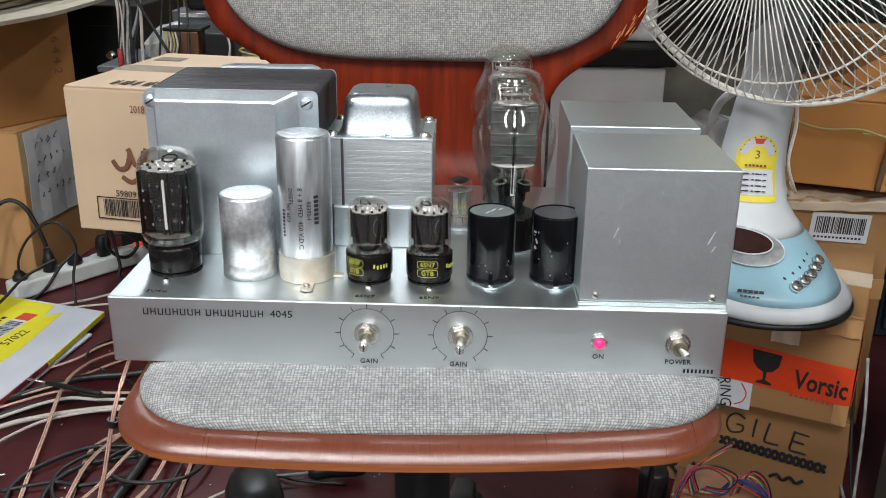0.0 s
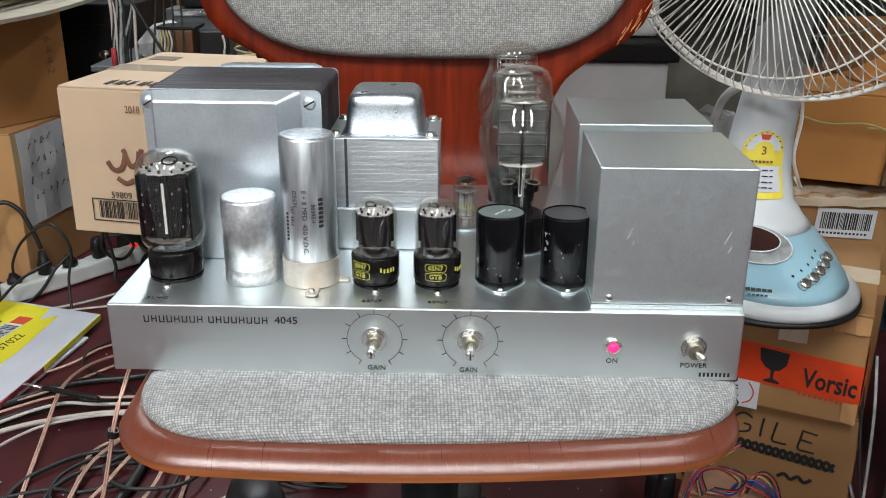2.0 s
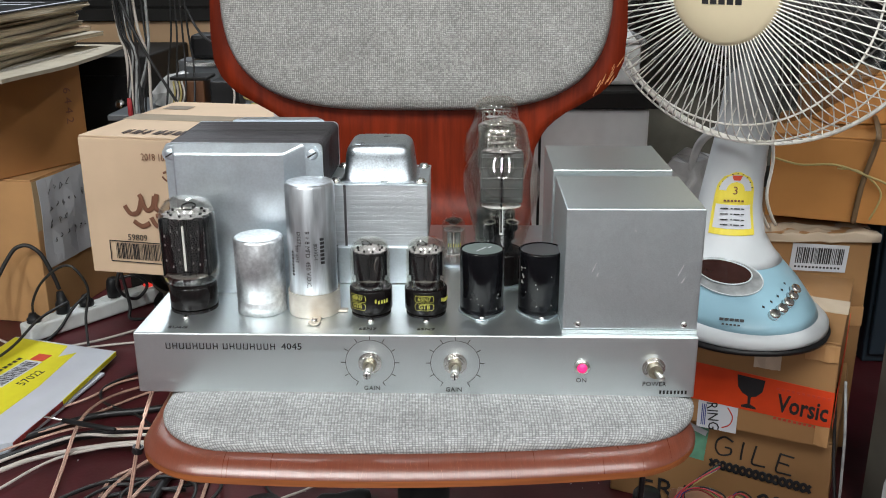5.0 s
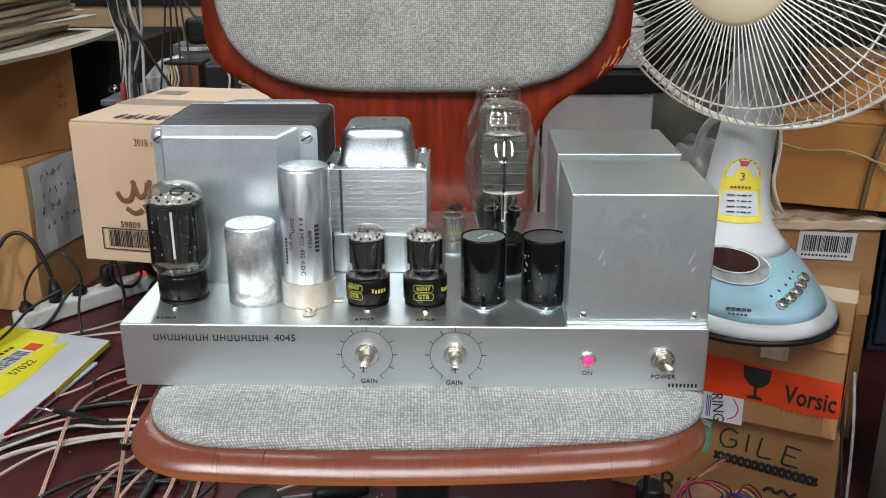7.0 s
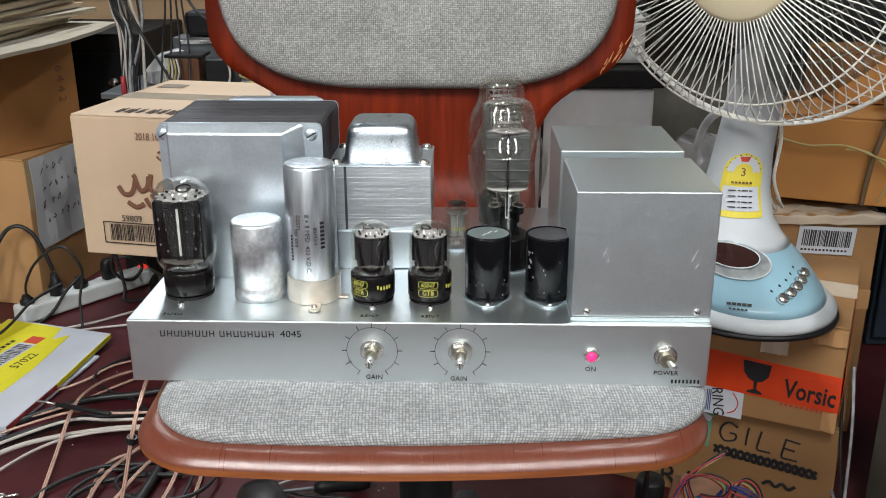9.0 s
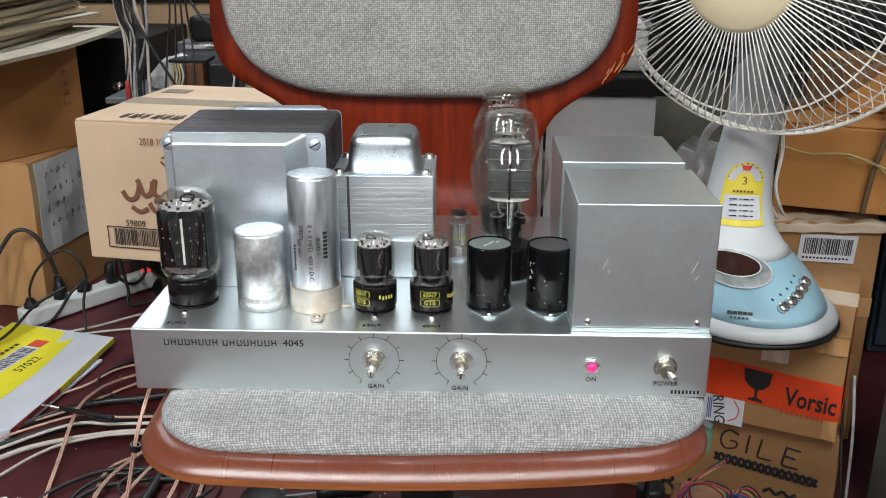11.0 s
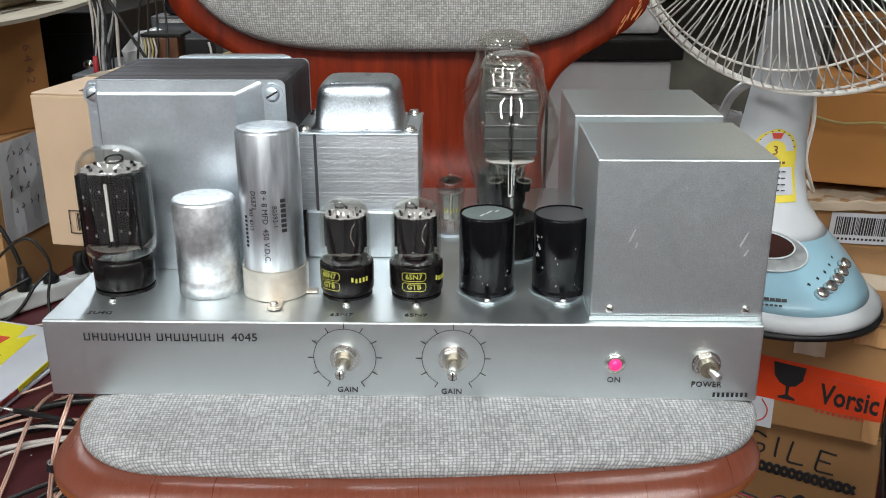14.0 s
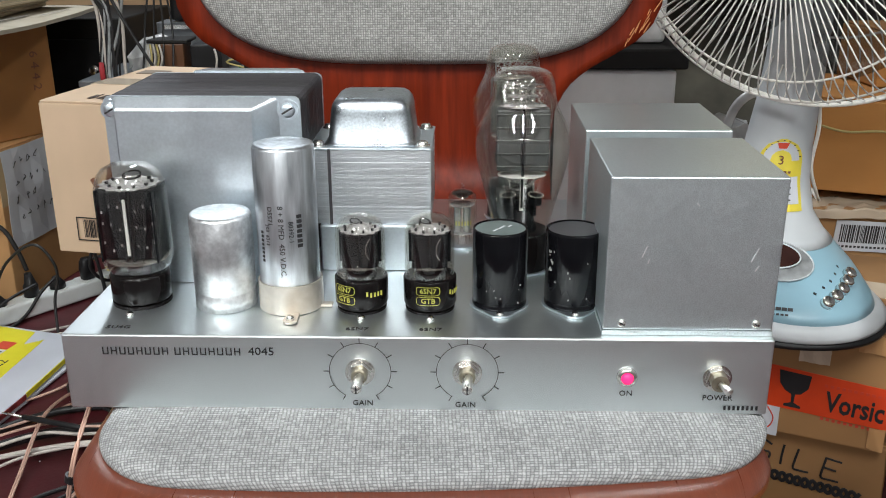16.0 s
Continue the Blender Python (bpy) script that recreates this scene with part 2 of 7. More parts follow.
CABLE_WHITE = mat("grey_white_cable", (0.5, 0.46, 0.42), 0.5, 0, 0.15, 60)
CABLE_PINK = mat("clear_copper_cable", (0.47, 0.3, 0.235), 0.35, 0.1, 0.2, 60, blotch=0.2)
CABLE_YELLOW = mat("yellow_cable", (0.42, 0.34, 0.13), 0.45, 0, 0.1)
CARD_ORANGE = mat("orange_cardboard", (0.5, 0.22, 0.055), 0.72, 0, 0.12, 10, 0.25, 60, 0.3, (0.36, 0.16, 0.045), rnd=0.08)
CABLE_RED = mat("red_cable", (0.45, 0.04, 0.05), 0.45, 0, 0.1)
CABLE_BLUE = mat("blue_cable", (0.03, 0.05, 0.22), 0.45, 0, 0.1)
CABLE_GREEN = mat("green_cable", (0.05, 0.25, 0.09), 0.45, 0, 0.1)
DARK = mat("dark_rack", (0.013, 0.012, 0.011), 0.6, 0, 0.3, 20, spec=0.25)
GREY_PANEL = mat("grey_panel", (0.82, 0.83, 0.82), 0.5, 0, 0.16, 12, 0.1, 80, 0.45, (0.4, 0.4, 0.37), blotch=0.1)
WINDOW_RING = mat("smoky_plastic", (0.3, 0.315, 0.32), 0.15, 0, 0.35, 60, 0.2, 80, 0.4, (0.2, 0.2, 0.19))
CLEAR_EDGE = mat("clear_edge", (0.5, 0.54, 0.56), 0.12, 0, 0.3, 80, spec=0.8)
DUSTY = mat("dusty_olive", (0.095, 0.088, 0.07), 0.7, 0, 0.4, 14, 0.2, 60, 0.6, (0.05, 0.045, 0.035), blotch=0.2)
STEEL_DIRTY = mat("dirty_steel", (0.16, 0.17, 0.18), 0.4, 0.3, 0.2, 25)
ENVELOPE = mat("envelope_white", (0.52, 0.55, 0.61), 0.5, 0, 0.06, 20, 0.15, 40)
BEIGE_WOOD = mat("beige_board", (0.5, 0.33, 0.19), 0.6, 0, 0.1, 15)
PLASTIC_BAG = mat("milky_plastic", (0.58, 0.58, 0.57), 0.22, 0, 0.3, 30, 0.6, 60)


# ---- helpers ----
def part(name, bm, material, parent=None, label="", place=None, smooth=False):
    me = bpy.data.meshes.new(name)
    bm.to_mesh(me)
    bm.free()
    if smooth:
        for p in me.polygons:
            p.use_smooth = True
    if material:
        me.materials.append(material)
    ob = new(name, me)
    if parent:
        ob.parent = parent
    if place:
        ob.matrix_basis = place
    if label:
        ob["label"] = label
    return ob


def thing(name, place, label, category, group=""):
    return tagged(place_at(new(name), place), label, category, group)


def place_at(ob, place):
    ob.matrix_basis = place if isinstance(place, Matrix) else Matrix.Translation(place)
    return ob


def box(x0, x1, y0, y1, z0, z1, bevel=0.0, seg=2, bm=None):
    b = bmesh.new()
    bmesh.ops.create_cube(b, size=1)
    for v in b.verts:
        v.co = ((x0 + x1) / 2 + v.co.x * (x1 - x0), (y0 + y1) / 2 + v.co.y * (y1 - y0), (z0 + z1) / 2 + v.co.z * (z1 - z0))
    if bevel:
        bmesh.ops.bevel(b, geom=list(b.edges), offset=bevel, segments=seg, profile=0.5, affect="EDGES")
    return join(bm, b)


def join(bm, other, m=None):
    if m is not None:
        other.transform(m)
    if bm is None:
        return other
    me = bpy.data.meshes.new("tmp")
    other.to_mesh(me)
    other.free()
    bm.from_mesh(me)
    bpy.data.meshes.remove(me)
    return bm


def lathe(profile, seg=48, bm=None, closed=False):
    """Turns (radius, height) pairs about z."""
    b = bmesh.new()
    rings = []
    for r, z in profile:
        if r < 1e-6:
            rings.append([b.verts.new((0, 0, z))])
        else:
            rings.append([b.verts.new((r * math.cos(2 * math.pi * i / seg), r * math.sin(2 * math.pi * i / seg), z)) for i in range(seg)])
    for p, q in zip(rings, rings[1:]):
        for i in range(seg):
            j = (i + 1) % seg
            f = [p[i % len(p)], p[j % len(p)], q[j % len(q)], q[i % len(q)]]
            f = list(dict.fromkeys(f))
            if len(f) > 2:
                b.faces.new(f)
    bmesh.ops.recalc_face_normals(b, faces=list(b.faces))
    return join(bm, b)


def prism(points, depth, bm=None, bevel=0.0):
    """A flat outline in x, z with a depth along y (from 0 to -depth)."""
    b = bmesh.new()
    a = [b.verts.new((x, 0, z)) for x, z in points]
    c = [b.verts.new((x, -depth, z)) for x, z in points]
    b.faces.new(a)
    b.faces.new(c)
    for i in range(len(a)):
        j = (i + 1) % len(a)
        b.faces.new((a[i], a[j], c[j], c[i]))
    bmesh.ops.recalc_face_normals(b, faces=list(b.faces))
    if bevel:
        bmesh.ops.bevel(b, geom=list(b.edges), offset=bevel, segments=2, profile=0.5, affect="EDGES")
    return join(bm, b)


def smooth_line(pts, step=8, loop=False):
    p = [Vector(q) for q in pts]
    out = []
    n = len(p)
    for i in range(n if loop else n - 1):
        if loop:
            a, b, c, d = p[i - 1], p[i], p[(i + 1) % n], p[(i + 2) % n]
        else:
            a, b, c, d = p[max(i - 1, 0)], p[i], p[i + 1], p[min(i + 2, n - 1)]
        for k in range(step):
            t = k / step
            out.append(0.5 * ((2 * b) + (c - a) * t + (2 * a - 5 * b + 4 * c - d) * t * t + (3 * b - a - 3 * c + d) * t ** 3))
    if not loop:
        out.append(p[-1])
    return out


def sweep(pts, r, seg=8, bm=None, step=8, loop=False, raw=False):
    """A round cable along a smooth line."""
    line = [Vector(q) for q in pts] if raw else smooth_line(pts, step, loop)
    b = bmesh.new()
    rings, up, n = [], Vector((0, 0, 1)), len(line)
    for i, q in enumerate(line):
        if loop:
            t = line[(i + 1) % n] - line[i - 1]
        else:
            t = line[min(i + 1, n - 1)] - line[max(i - 1, 0)]
        t.normalize()
        if abs(t.dot(up)) > 0.95:
            up = Vector((1, 0, 0)) if abs(t.x) < 0.9 else Vector((0, 1, 0))
        s = t.cross(up).normalized()
        u = s.cross(t)
        up = u
        rr = r[i] if isinstance(r, (list, tuple)) else r
        rings.append([b.verts.new(q + rr * (math.cos(2 * math.pi * k / seg) * s + math.sin(2 * math.pi * k / seg) * u)) for k in range(seg)])
    for i in range(n if loop else n - 1):
        p, q = rings[i], rings[(i + 1) % n]
        for k in range(seg):
            b.faces.new((p[k], p[(k + 1) % seg], q[(k + 1) % seg], q[k]))
    if not loop:
        b.faces.new(rings[0][::-1])
        b.faces.new(rings[-1])
    bmesh.ops.recalc_face_normals(b, faces=list(b.faces))
    return join(bm, b)


def loft(levels, seg=56, power=2.0, cap=True, bm=None):
    """Levels of (z, half width, half depth, centre x, centre y) joined into a closed body."""
    b = bmesh.new()
    rings = []
    for z, ax, ay, cx, cy in levels:
        ring = []
        for i in range(seg):
            a = 2 * math.pi * i / seg
            c, s = math.cos(a), math.sin(a)
            ring.append(b.verts.new((cx + ax * math.copysign(abs(c) ** (2 / power), c), cy + ay * math.copysign(abs(s) ** (2 / power), s), z)))
        rings.append(ring)
    for p, q in zip(rings, rings[1:]):
        for i in range(seg):
            b.faces.new((p[i], p[(i + 1) % seg], q[(i + 1) % seg], q[i]))
    if cap:
        b.faces.new(rings[0][::-1])
        b.faces.new(rings[-1])
    bmesh.ops.recalc_face_normals(b, faces=list(b.faces))
    return join(bm, b)


def words(name, body, size, place, material, parent=None, label="", depth=0.0002, align="CENTER", spacing=1.0, bend=0.0, squeeze=1.0, bold=0.0):
    c = bpy.data.curves.new(name, "FONT")
    c.offset = bold
    c.body, c.size, c.extrude, c.align_x, c.align_y, c.space_character, c.resolution_u = body, size, depth, align, "CENTER", spacing, 2
    tmp = bpy.data.objects.new("tmp", c)
    me = bpy.data.meshes.new_from_object(tmp)
    bpy.data.objects.remove(tmp)
    for v in me.vertices:
        v.co.x *= squeeze
        if bend:
            a = v.co.x / bend
            r = bend + v.co.z
            v.co = (r * math.sin(a), v.co.y, r * math.cos(a) - bend)
    me.name = name
    me.materials.clear()
    me.materials.append(material)
    ob = new(name, me)
    ob.parent = parent
    ob.matrix_basis = place
    if label:
        ob["label"] = label
    return ob


def bars(spec, height, thick=0.0003, bm=None):
    """Upright plain strokes in the x, z plane from (x, width) pairs."""
    for x, w in spec:
        bm = box(x, x + w, -thick, 0, -height / 2, height / 2, bm=bm)
    return bm


ZT, ZB = 0.47, 0.421
FRONT = lambda x, z, y=-0.0004: pose(x, y, z, 90, 0, 0)

# ---- room ----
def room():
    X0, X1, Y0, Y1, ZC, T = -2.2, 1.9, -5.2, 3.0, 2.4, 0.1
    tagged(part("floor", box(X0, X1, Y0, Y1, -0.05, 0), FLOOR_M), "dark maroon vinyl floor, dusty and scuffed", "floor", kind="structure")
    tagged(part("ceiling", box(X0, X1, Y0, Y1, ZC, ZC + T), PAINT_CEIL), "plain white painted ceiling", "ceiling", kind="structure")
    for nm, b in (("wall_north", (X0, X1, Y1, Y1 + T)), ("wall_south", (X0, X1, Y0 - T, Y0)), ("wall_west", (X0 - T, X0, Y0 - T, Y1 + T)), ("wall_east", (X1, X1 + T, Y0 - T, Y1 + T))):
        tagged(part(nm, box(*b, -0.05, ZC + T), PAINT_LIGHT if nm in ("wall_south", "wall_north") else PAINT_WALL), "plain painted wall of the workshop", "wall", kind="structure")
    # unseen panel added behind the camera so the amplifier's metal reflects neutral white
    tagged(part("wall_partition", box(X0, X1, -1.03, -0.98, 0, 0.72), PAINT_REFLECTOR), "low white panel added out of view for the metal to reflect", "wall", kind="structure")


room()
FIX = mat("lamp_tube", (0.9, 0.9, 0.9), 0.5, 0, 0, emit=(1, 0.98, 0.95), emit_strength=6.0, rough_vary=0)
for x, y, rz, watts in ((-1.1, -1.55, 0, 72), (0.0, -1.7, 0, 46), (1.1, -1.55, 0, 34), (-0.8, -4.6, 90, 45), (0.8, -4.6, 90, 45), (-0.6, 2.15, 0, 46)):
    fx = thing("ceiling_light", pose(x, y, 2.4, 0, 0, rz), "white batten fluorescent ceiling light, switched on", "lamp", "workshop ceiling lights")
    part("housing", box(-0.07, 0.07, -0.62, 0.62, -0.05, -0.002, 0.006), PAINT_CEIL, fx)
    for k in (-0.035, 0.035):
        part("lamp_tube", join(None, lathe([(0, -0.6), (0.013, -0.6), (0.013, 0.6), (0, 0.6)], 16), pose(k, 0, -0.068, 90)), FIX, fx, smooth=True)
    area("fluorescent_lamp", (x, y, 2.31), (x, y, 0), 1.2 if rz else 0.14, 0.14 if rz else 1.2, watts, (0.86, 0.93, 1.0) if y > 0 else (0.96, 0.985, 0.975))


# ---- chair ----
def pad(a, b, n, rings, height, power=8.0, seg=120, under=0.0, bow=0.0):
    """A rounded cushion lying in the x, y plane: superellipse outline, domed edge, flat underside."""
    bm = bmesh.new()
    grid = []
    for k in range(1, rings + 1):
        r = k / rings
        row = []
        for i in range(seg):
            t = 2 * math.pi * i / seg
            c, s = math.cos(t), math.sin(t)
            x, y = a * math.copysign(abs(c) ** (2 / n), c) * r, b * math.copysign(abs(s) ** (2 / n), s) * r
            y += bow * (x / a) ** 2 * max(0, -y / b)
            row.append(bm.verts.new((x, y, height * (1 - r ** power) ** 0.5)))
        grid.append(row)
    mid = bm.verts.new((0, 0, height))
    for i in range(seg):
        bm.faces.new((mid, grid[0][i], grid[0][(i + 1) % seg]))
    for p, q in zip(grid, grid[1:]):
        for i in range(seg):
            bm.faces.new((p[i], q[i], q[(i + 1) % seg], p[(i + 1) % seg]))
    low = [bm.verts.new((v.co.x * 0.995, v.co.y * 0.995, -under - 0.001)) for v in grid[-1]]
    for i in range(seg):
        bm.faces.new((grid[-1][i], low[i], low[(i + 1) % seg], grid[-1][(i + 1) % seg]))
    bm.faces.new(low[::-1])
    return bm


def flat_uv(bm, ax=0, ay=1):
    uv = bm.loops.layers.uv.new("UVMap")
    top = max(v.co.z for v in bm.verts)
    for f in bm.faces:
        for lp in f.loops:
            p, q = lp.vert.co[ax], lp.vert.co[ay]
            k = 1 + 1.0 * (top - lp.vert.co.z) / max(0.02, math.hypot(p, q))
            lp[uv].uv = (p * k + 1.0, q * k + 1.0)
    return bm


def back_y(x, z):
    """The moulded back: upright, leaning a little, swept forward into the seat at its foot, hollowed across."""
    y = 0.358 + 0.1 * max(0, z - 0.56)
    if z < 0.5:
        y -= 0.085 * ((0.5 - z) / 0.09) ** 2
    return y - 0.55 * x * x


def back_half(z):
    pts = ((0.405, 0.13), (0.43, 0.122), (0.50, 0.12), (0.537, 0.124), (0.557, 0.134), (0.572, 0.15), (0.585, 0.172), (0.598, 0.192), (0.612, 0.205), (0.63, 0.2125), (0.66, 0.2145),
           (0.72, 0.213), (0.80, 0.204), (0.84, 0.18), (0.86, 0.145), (0.868, 0.09))
    for (z0, w0), (z1, w1) in zip(pts, pts[1:]):
        if z <= z1:
            k = (z - z0) / (z1 - z0)
            return w0 + (w1 - w0) * k
    return 0.08


def seat_line(a, b, r, bow, seg=132):
    """A pad's outline: rounded corners, front edge bowed back towards the sides."""
    pts = []
    for cx, cy, a0 in ((a - r, b - r, 0), (-a + r, b - r, 90), (-a + r, -b + r, 180), (a - r, -b + r, 270)):
        for k in range(13):
            t = math.radians(a0 + 7.5 * k)
            pts.append((cx + r * math.cos(t), cy + r * math.sin(t)))
    out = []
    for (x0, y0), (x1, y1) in zip(pts, pts[1:] + pts[:1]):
        m = max(1, int(math.hypot(x1 - x0, y1 - y0) / 0.012))
        out += [(x0 + (x1 - x0) * i / m, y0 + (y1 - y0) * i / m) for i in range(m)]
    return [(x, y + bow * x * x * max(0, -y / b)) for x, y in out]


def office_chair():
    ch = thing("office_chair", (0, 0, 0), "red-brown moulded plywood swivel chair with grey tweed pads", "chair")
    # seat shell: flat, rolled down along the front
    bm = bmesh.new()
    SB, SY = 0.2, 0.11
    line = seat_line(0.2025, SB, 0.056, 0.42)

    def z_at(r, y):
        d = 0.88 * max(0.0, (r - 0.928) / 0.072)
        return 0.411 - 0.0165 * (1 - math.sqrt(1 - d * d)) * min(1.0, max(0.35, 0.35 - (y - 0.02) / 0.14))
    tops, bots = [], []
    for r in (0.3, 0.6, 0.8, 0.9, 0.926, 0.934, 0.942, 0.95, 0.958, 0.966, 0.974, 0.982, 0.989, 0.995, 1.0):
        tops.append([bm.verts.new((x * r, y * r, z_at(r, y))) for x, y in line])
        bots.append([bm.verts.new((x * r, y * r, z_at(r, y) - 0.0048)) for x, y in line])
    seg = len(line)
    for p, q in zip(tops, tops[1:]):
        for i in range(seg):
            bm.faces.new((p[i], q[i], q[(i + 1) % seg], p[(i + 1) % seg]))
    for p, q in zip(bots, bots[1:]):
        for i in range(seg):
            bm.faces.new((p[i], p[(i + 1) % seg], q[(i + 1) % seg], q[i]))
    bm.faces.new(tops[0])
    bm.faces.new(bots[0][::-1])
    for i in range(seg):
        bm.faces.new((tops[-1][i], bots[-1][i], bots[-1][(i + 1) % seg], tops[-1][(i + 1) % seg])).material_index = 1
    bmesh.ops.recalc_face_normals(bm, faces=list(bm.faces))
    ob = part("seat", bm, PLY_SEAT, ch, "worn red-brown plywood seat shell", pose(0.0, SY, 0, 0, 0, 2.6), smooth=True)
    ob.data.materials.append(PLY_EDGE)
    for p in ob.data.polygons:
        if p.material_index:
            p.use_smooth = False
    # pale scratches beside the cushion
    for x, y, ln, an in ((-0.088, -0.174, 0.007, 4), (0.152, -0.1605, 0.006, -8), (0.163, -0.156, 0.008, -10), (0.169, -0.152, 0.006, -6), (0.03, -0.1735, 0.005, 80), (-0.02, -0.1735, 0.006, 84)):
        part("scratch", box(-0.0003, 0.0003, 0, ln, 0, 0.0002), PLY_EDGE, ob, "pale scratch", pose(x, y, 0.4111, 0, 0, an))
    # hairline wear over the rolled front
    random.seed(52)
    front_pts = [q for q in line if q[1] < -0.13 and abs(q[0]) < 0.165]
    bm = bmesh.new()
    for k in range(170):
        x, y = random.choice(front_pts)
        x += random.uniform(-0.006, 0.006)
        r0, ln, w = random.uniform(0.93, 0.975), random.uniform(0.008, 0.035), random.uniform(0.00004, 0.0001)
        rows = []
        for i in range(5):
            r = min(1.0, r0 + ln * i / 4)
            rows.append([bm.verts.new(((x + s * w) * r + 0.0004 * math.sin(k + i), y * r, z_at(r, y) + 0.00022)) for s in (-1, 1)])
        for p, q in zip(rows, rows[1:]):
            bm.faces.new((p[0], p[1], q[1], q[0]))
    part("scratch_marks", bm, HAIRLINE, ob, "fine pale hairline scratches")["kind"] = "stuff"
    # cushion
    cl = seat_line(0.1985, 0.169, 0.056, 0.36)
    bm = bmesh.new()
    grid = []
    for r, z in ((0.2, 0.0112), (0.4, 0.0112), (0.6, 0.0112), (0.8, 0.0111), (0.88, 0.0106), (0.94, 0.0096), (0.975, 0.0082), (0.99, 0.0068), (1.0, 0.005), (1.0, 0.0015), (0.998, -0.001)):
        grid.append([bm.verts.new((x * r, y * r, z)) for x, y in cl])
    seg = len(cl)
    for p, q in zip(grid, grid[1:]):
        for i in range(seg):
            bm.faces.new((p[i], q[i], q[(i + 1) % seg], p[(i + 1) % seg]))
    bm.faces.new(grid[0])
    bm.faces.new(grid[-1][::-1])
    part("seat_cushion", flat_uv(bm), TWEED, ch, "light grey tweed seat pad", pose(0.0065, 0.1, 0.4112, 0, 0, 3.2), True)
    # moulded back
    bm = bmesh.new()
    front, rear = [], []
    for j in range(61):
        z = 0.405 + (0.868 - 0.405) * j / 60
        w = back_half(z)
        fr, re = [], []
        for i in range(25):
            x = w * (i / 12 - 1)
            y = back_y(x, z)
            fr.append(bm.verts.new((x - 0.014, y, z)))
            re.append(bm.verts.new((x - 0.014, y + 0.011, z)))
        front.append(fr)
        rear.append(re)
    for j in range(60):
        for i in range(24):
            bm.faces.new((front[j][i], front[j][i + 1], front[j + 1][i + 1], front[j + 1][i]))
            bm.faces.new((rear[j][i], rear[j + 1][i], rear[j + 1][i + 1], rear[j][i + 1]))
        for i in (0, 24):
            bm.faces.new((front[j][i], front[j + 1][i], rear[j + 1][i], rear[j][i])).material_index = 1
    for j in (0, 60):
        bm.faces.new([*front[j], *reversed(rear[j])])
    bmesh.ops.recalc_face_normals(bm, faces=list(bm.faces))
    ob = part("backrest", bm, PLY, ch, "glossy red-brown plywood backrest", smooth=True)
    ob.data.materials.append(PLY_EDGE)
    # worn patch at the corner of the back
    random.seed(61)
    for k in range(14):
        z = random.uniform(0.596, 0.632)
        x = back_half(z) - random.uniform(0.0015, 0.012)
        ln, w = random.uniform(0.004, 0.014), random.uniform(0.0002, 0.0005)
        part("scratch", box(-w, w, -0.0002, 0.0002, -ln / 2, ln / 2), WORN_EDGE, ob, "worn orange scratch", pose(x - 0.014, back_y(x, z) - 0.0003, z, 0, random.uniform(18, 34), -12))
    # back pad
    bm = pad(0.2015, 0.146, 3.3, 44, 0.015, 22.0)
    flat_uv(bm)
    for v in bm.verts:
        x, z, h = v.co.x, 0.722 + v.co.y, v.co.z
        v.co = (x - 0.016, back_y(x, z) - 0.0035 - h, z)
    bmesh.ops.recalc_face_normals(bm, faces=list(bm.faces))
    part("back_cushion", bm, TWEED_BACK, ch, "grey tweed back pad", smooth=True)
    # pedestal
    part("mechanism", box(-0.09, 0.09, 0.02, 0.2, 0.365, 0.4025, 0.006), BLACK_PLASTIC, ch)
    part("column", lathe([(0, 0.06), (0.03, 0.06), (0.03, 0.22), (0.024, 0.222), (0.024, 0.366), (0, 0.366)], 32), BLACK_PLASTIC, ch, "black gas column", pose(0.0, 0.11, 0), True)
    for k in range(5):
        a = 100 + 72 * k
        b = loft([(0.0, 0.022, 0.018, 0, 0), (0.08, 0.02, 0.016, 0, 0), (0.22, 0.016, 0.013, 0, 0), (0.27, 0.014, 0.011, 0, 0)], 16, 3.0)
        b.transform(pose(0, 0, 0.085, 94, 0, 0))
        leg = part("leg", b, BLACK_PLASTIC, ch, "", pose(0.0, 0.11, 0, 0, 0, a), True)
        part("caster", join(None, lathe([(0, -0.02), (0.026, -0.02), (0.03, -0.014), (0.03, 0.014), (0.026, 0.02), (0, 0.02)], 24), pose(0, -0.262, 0.031, 0, 90, 0)), BLACK_PLASTIC, leg, smooth=True)
    return ch


office_chair()


# ---- amplifier ----
def screw_bm(r=0.003, h=0.002):
    b = lathe([(0, h), (r * 0.6, h * 0.95), (r * 0.92, h * 0.6), (r, 0), (0, 0)], 20)
    return b


def hexagon(r, depth):
    return prism([(r * math.cos(math.radians(60 * i + 15)), r * math.sin(math.radians(60 * i + 15))) for i in range(6)], depth, bevel=0.0004)


def round_rect(x0, x1, z0, z1, r, n=6):
    pts = []
    for cx, cz, a0 in ((x1 - r, z1 - r, 0), (x0 + r, z1 - r, 90), (x0 + r, z0 + r, 180), (x1 - r, z0 + r, 270)):
        for k in range(n + 1):
            a = math.radians(a0 + 90 * k / n)
            pts.append((cx + r * math.cos(a), cz + r * math.sin(a)))
    return pts


def outline(x0, x1, z0, z1, r, w, depth=0.0003):
    """A thin rounded frame in the x, z plane."""
    a, c = round_rect(x0, x1, z0, z1, r), round_rect(x0 + w, x1 - w, z0 + w, z1 - w, max(r - w, 0.0001))
    b = bmesh.new()
    va, vc = [b.verts.new((x, -depth, z)) for x, z in a], [b.verts.new((x, -depth, z)) for x, z in c]
    for i in range(len(a)):
        j = (i + 1) % len(a)
        b.faces.new((va[i], va[j], vc[j], vc[i]))
    return b


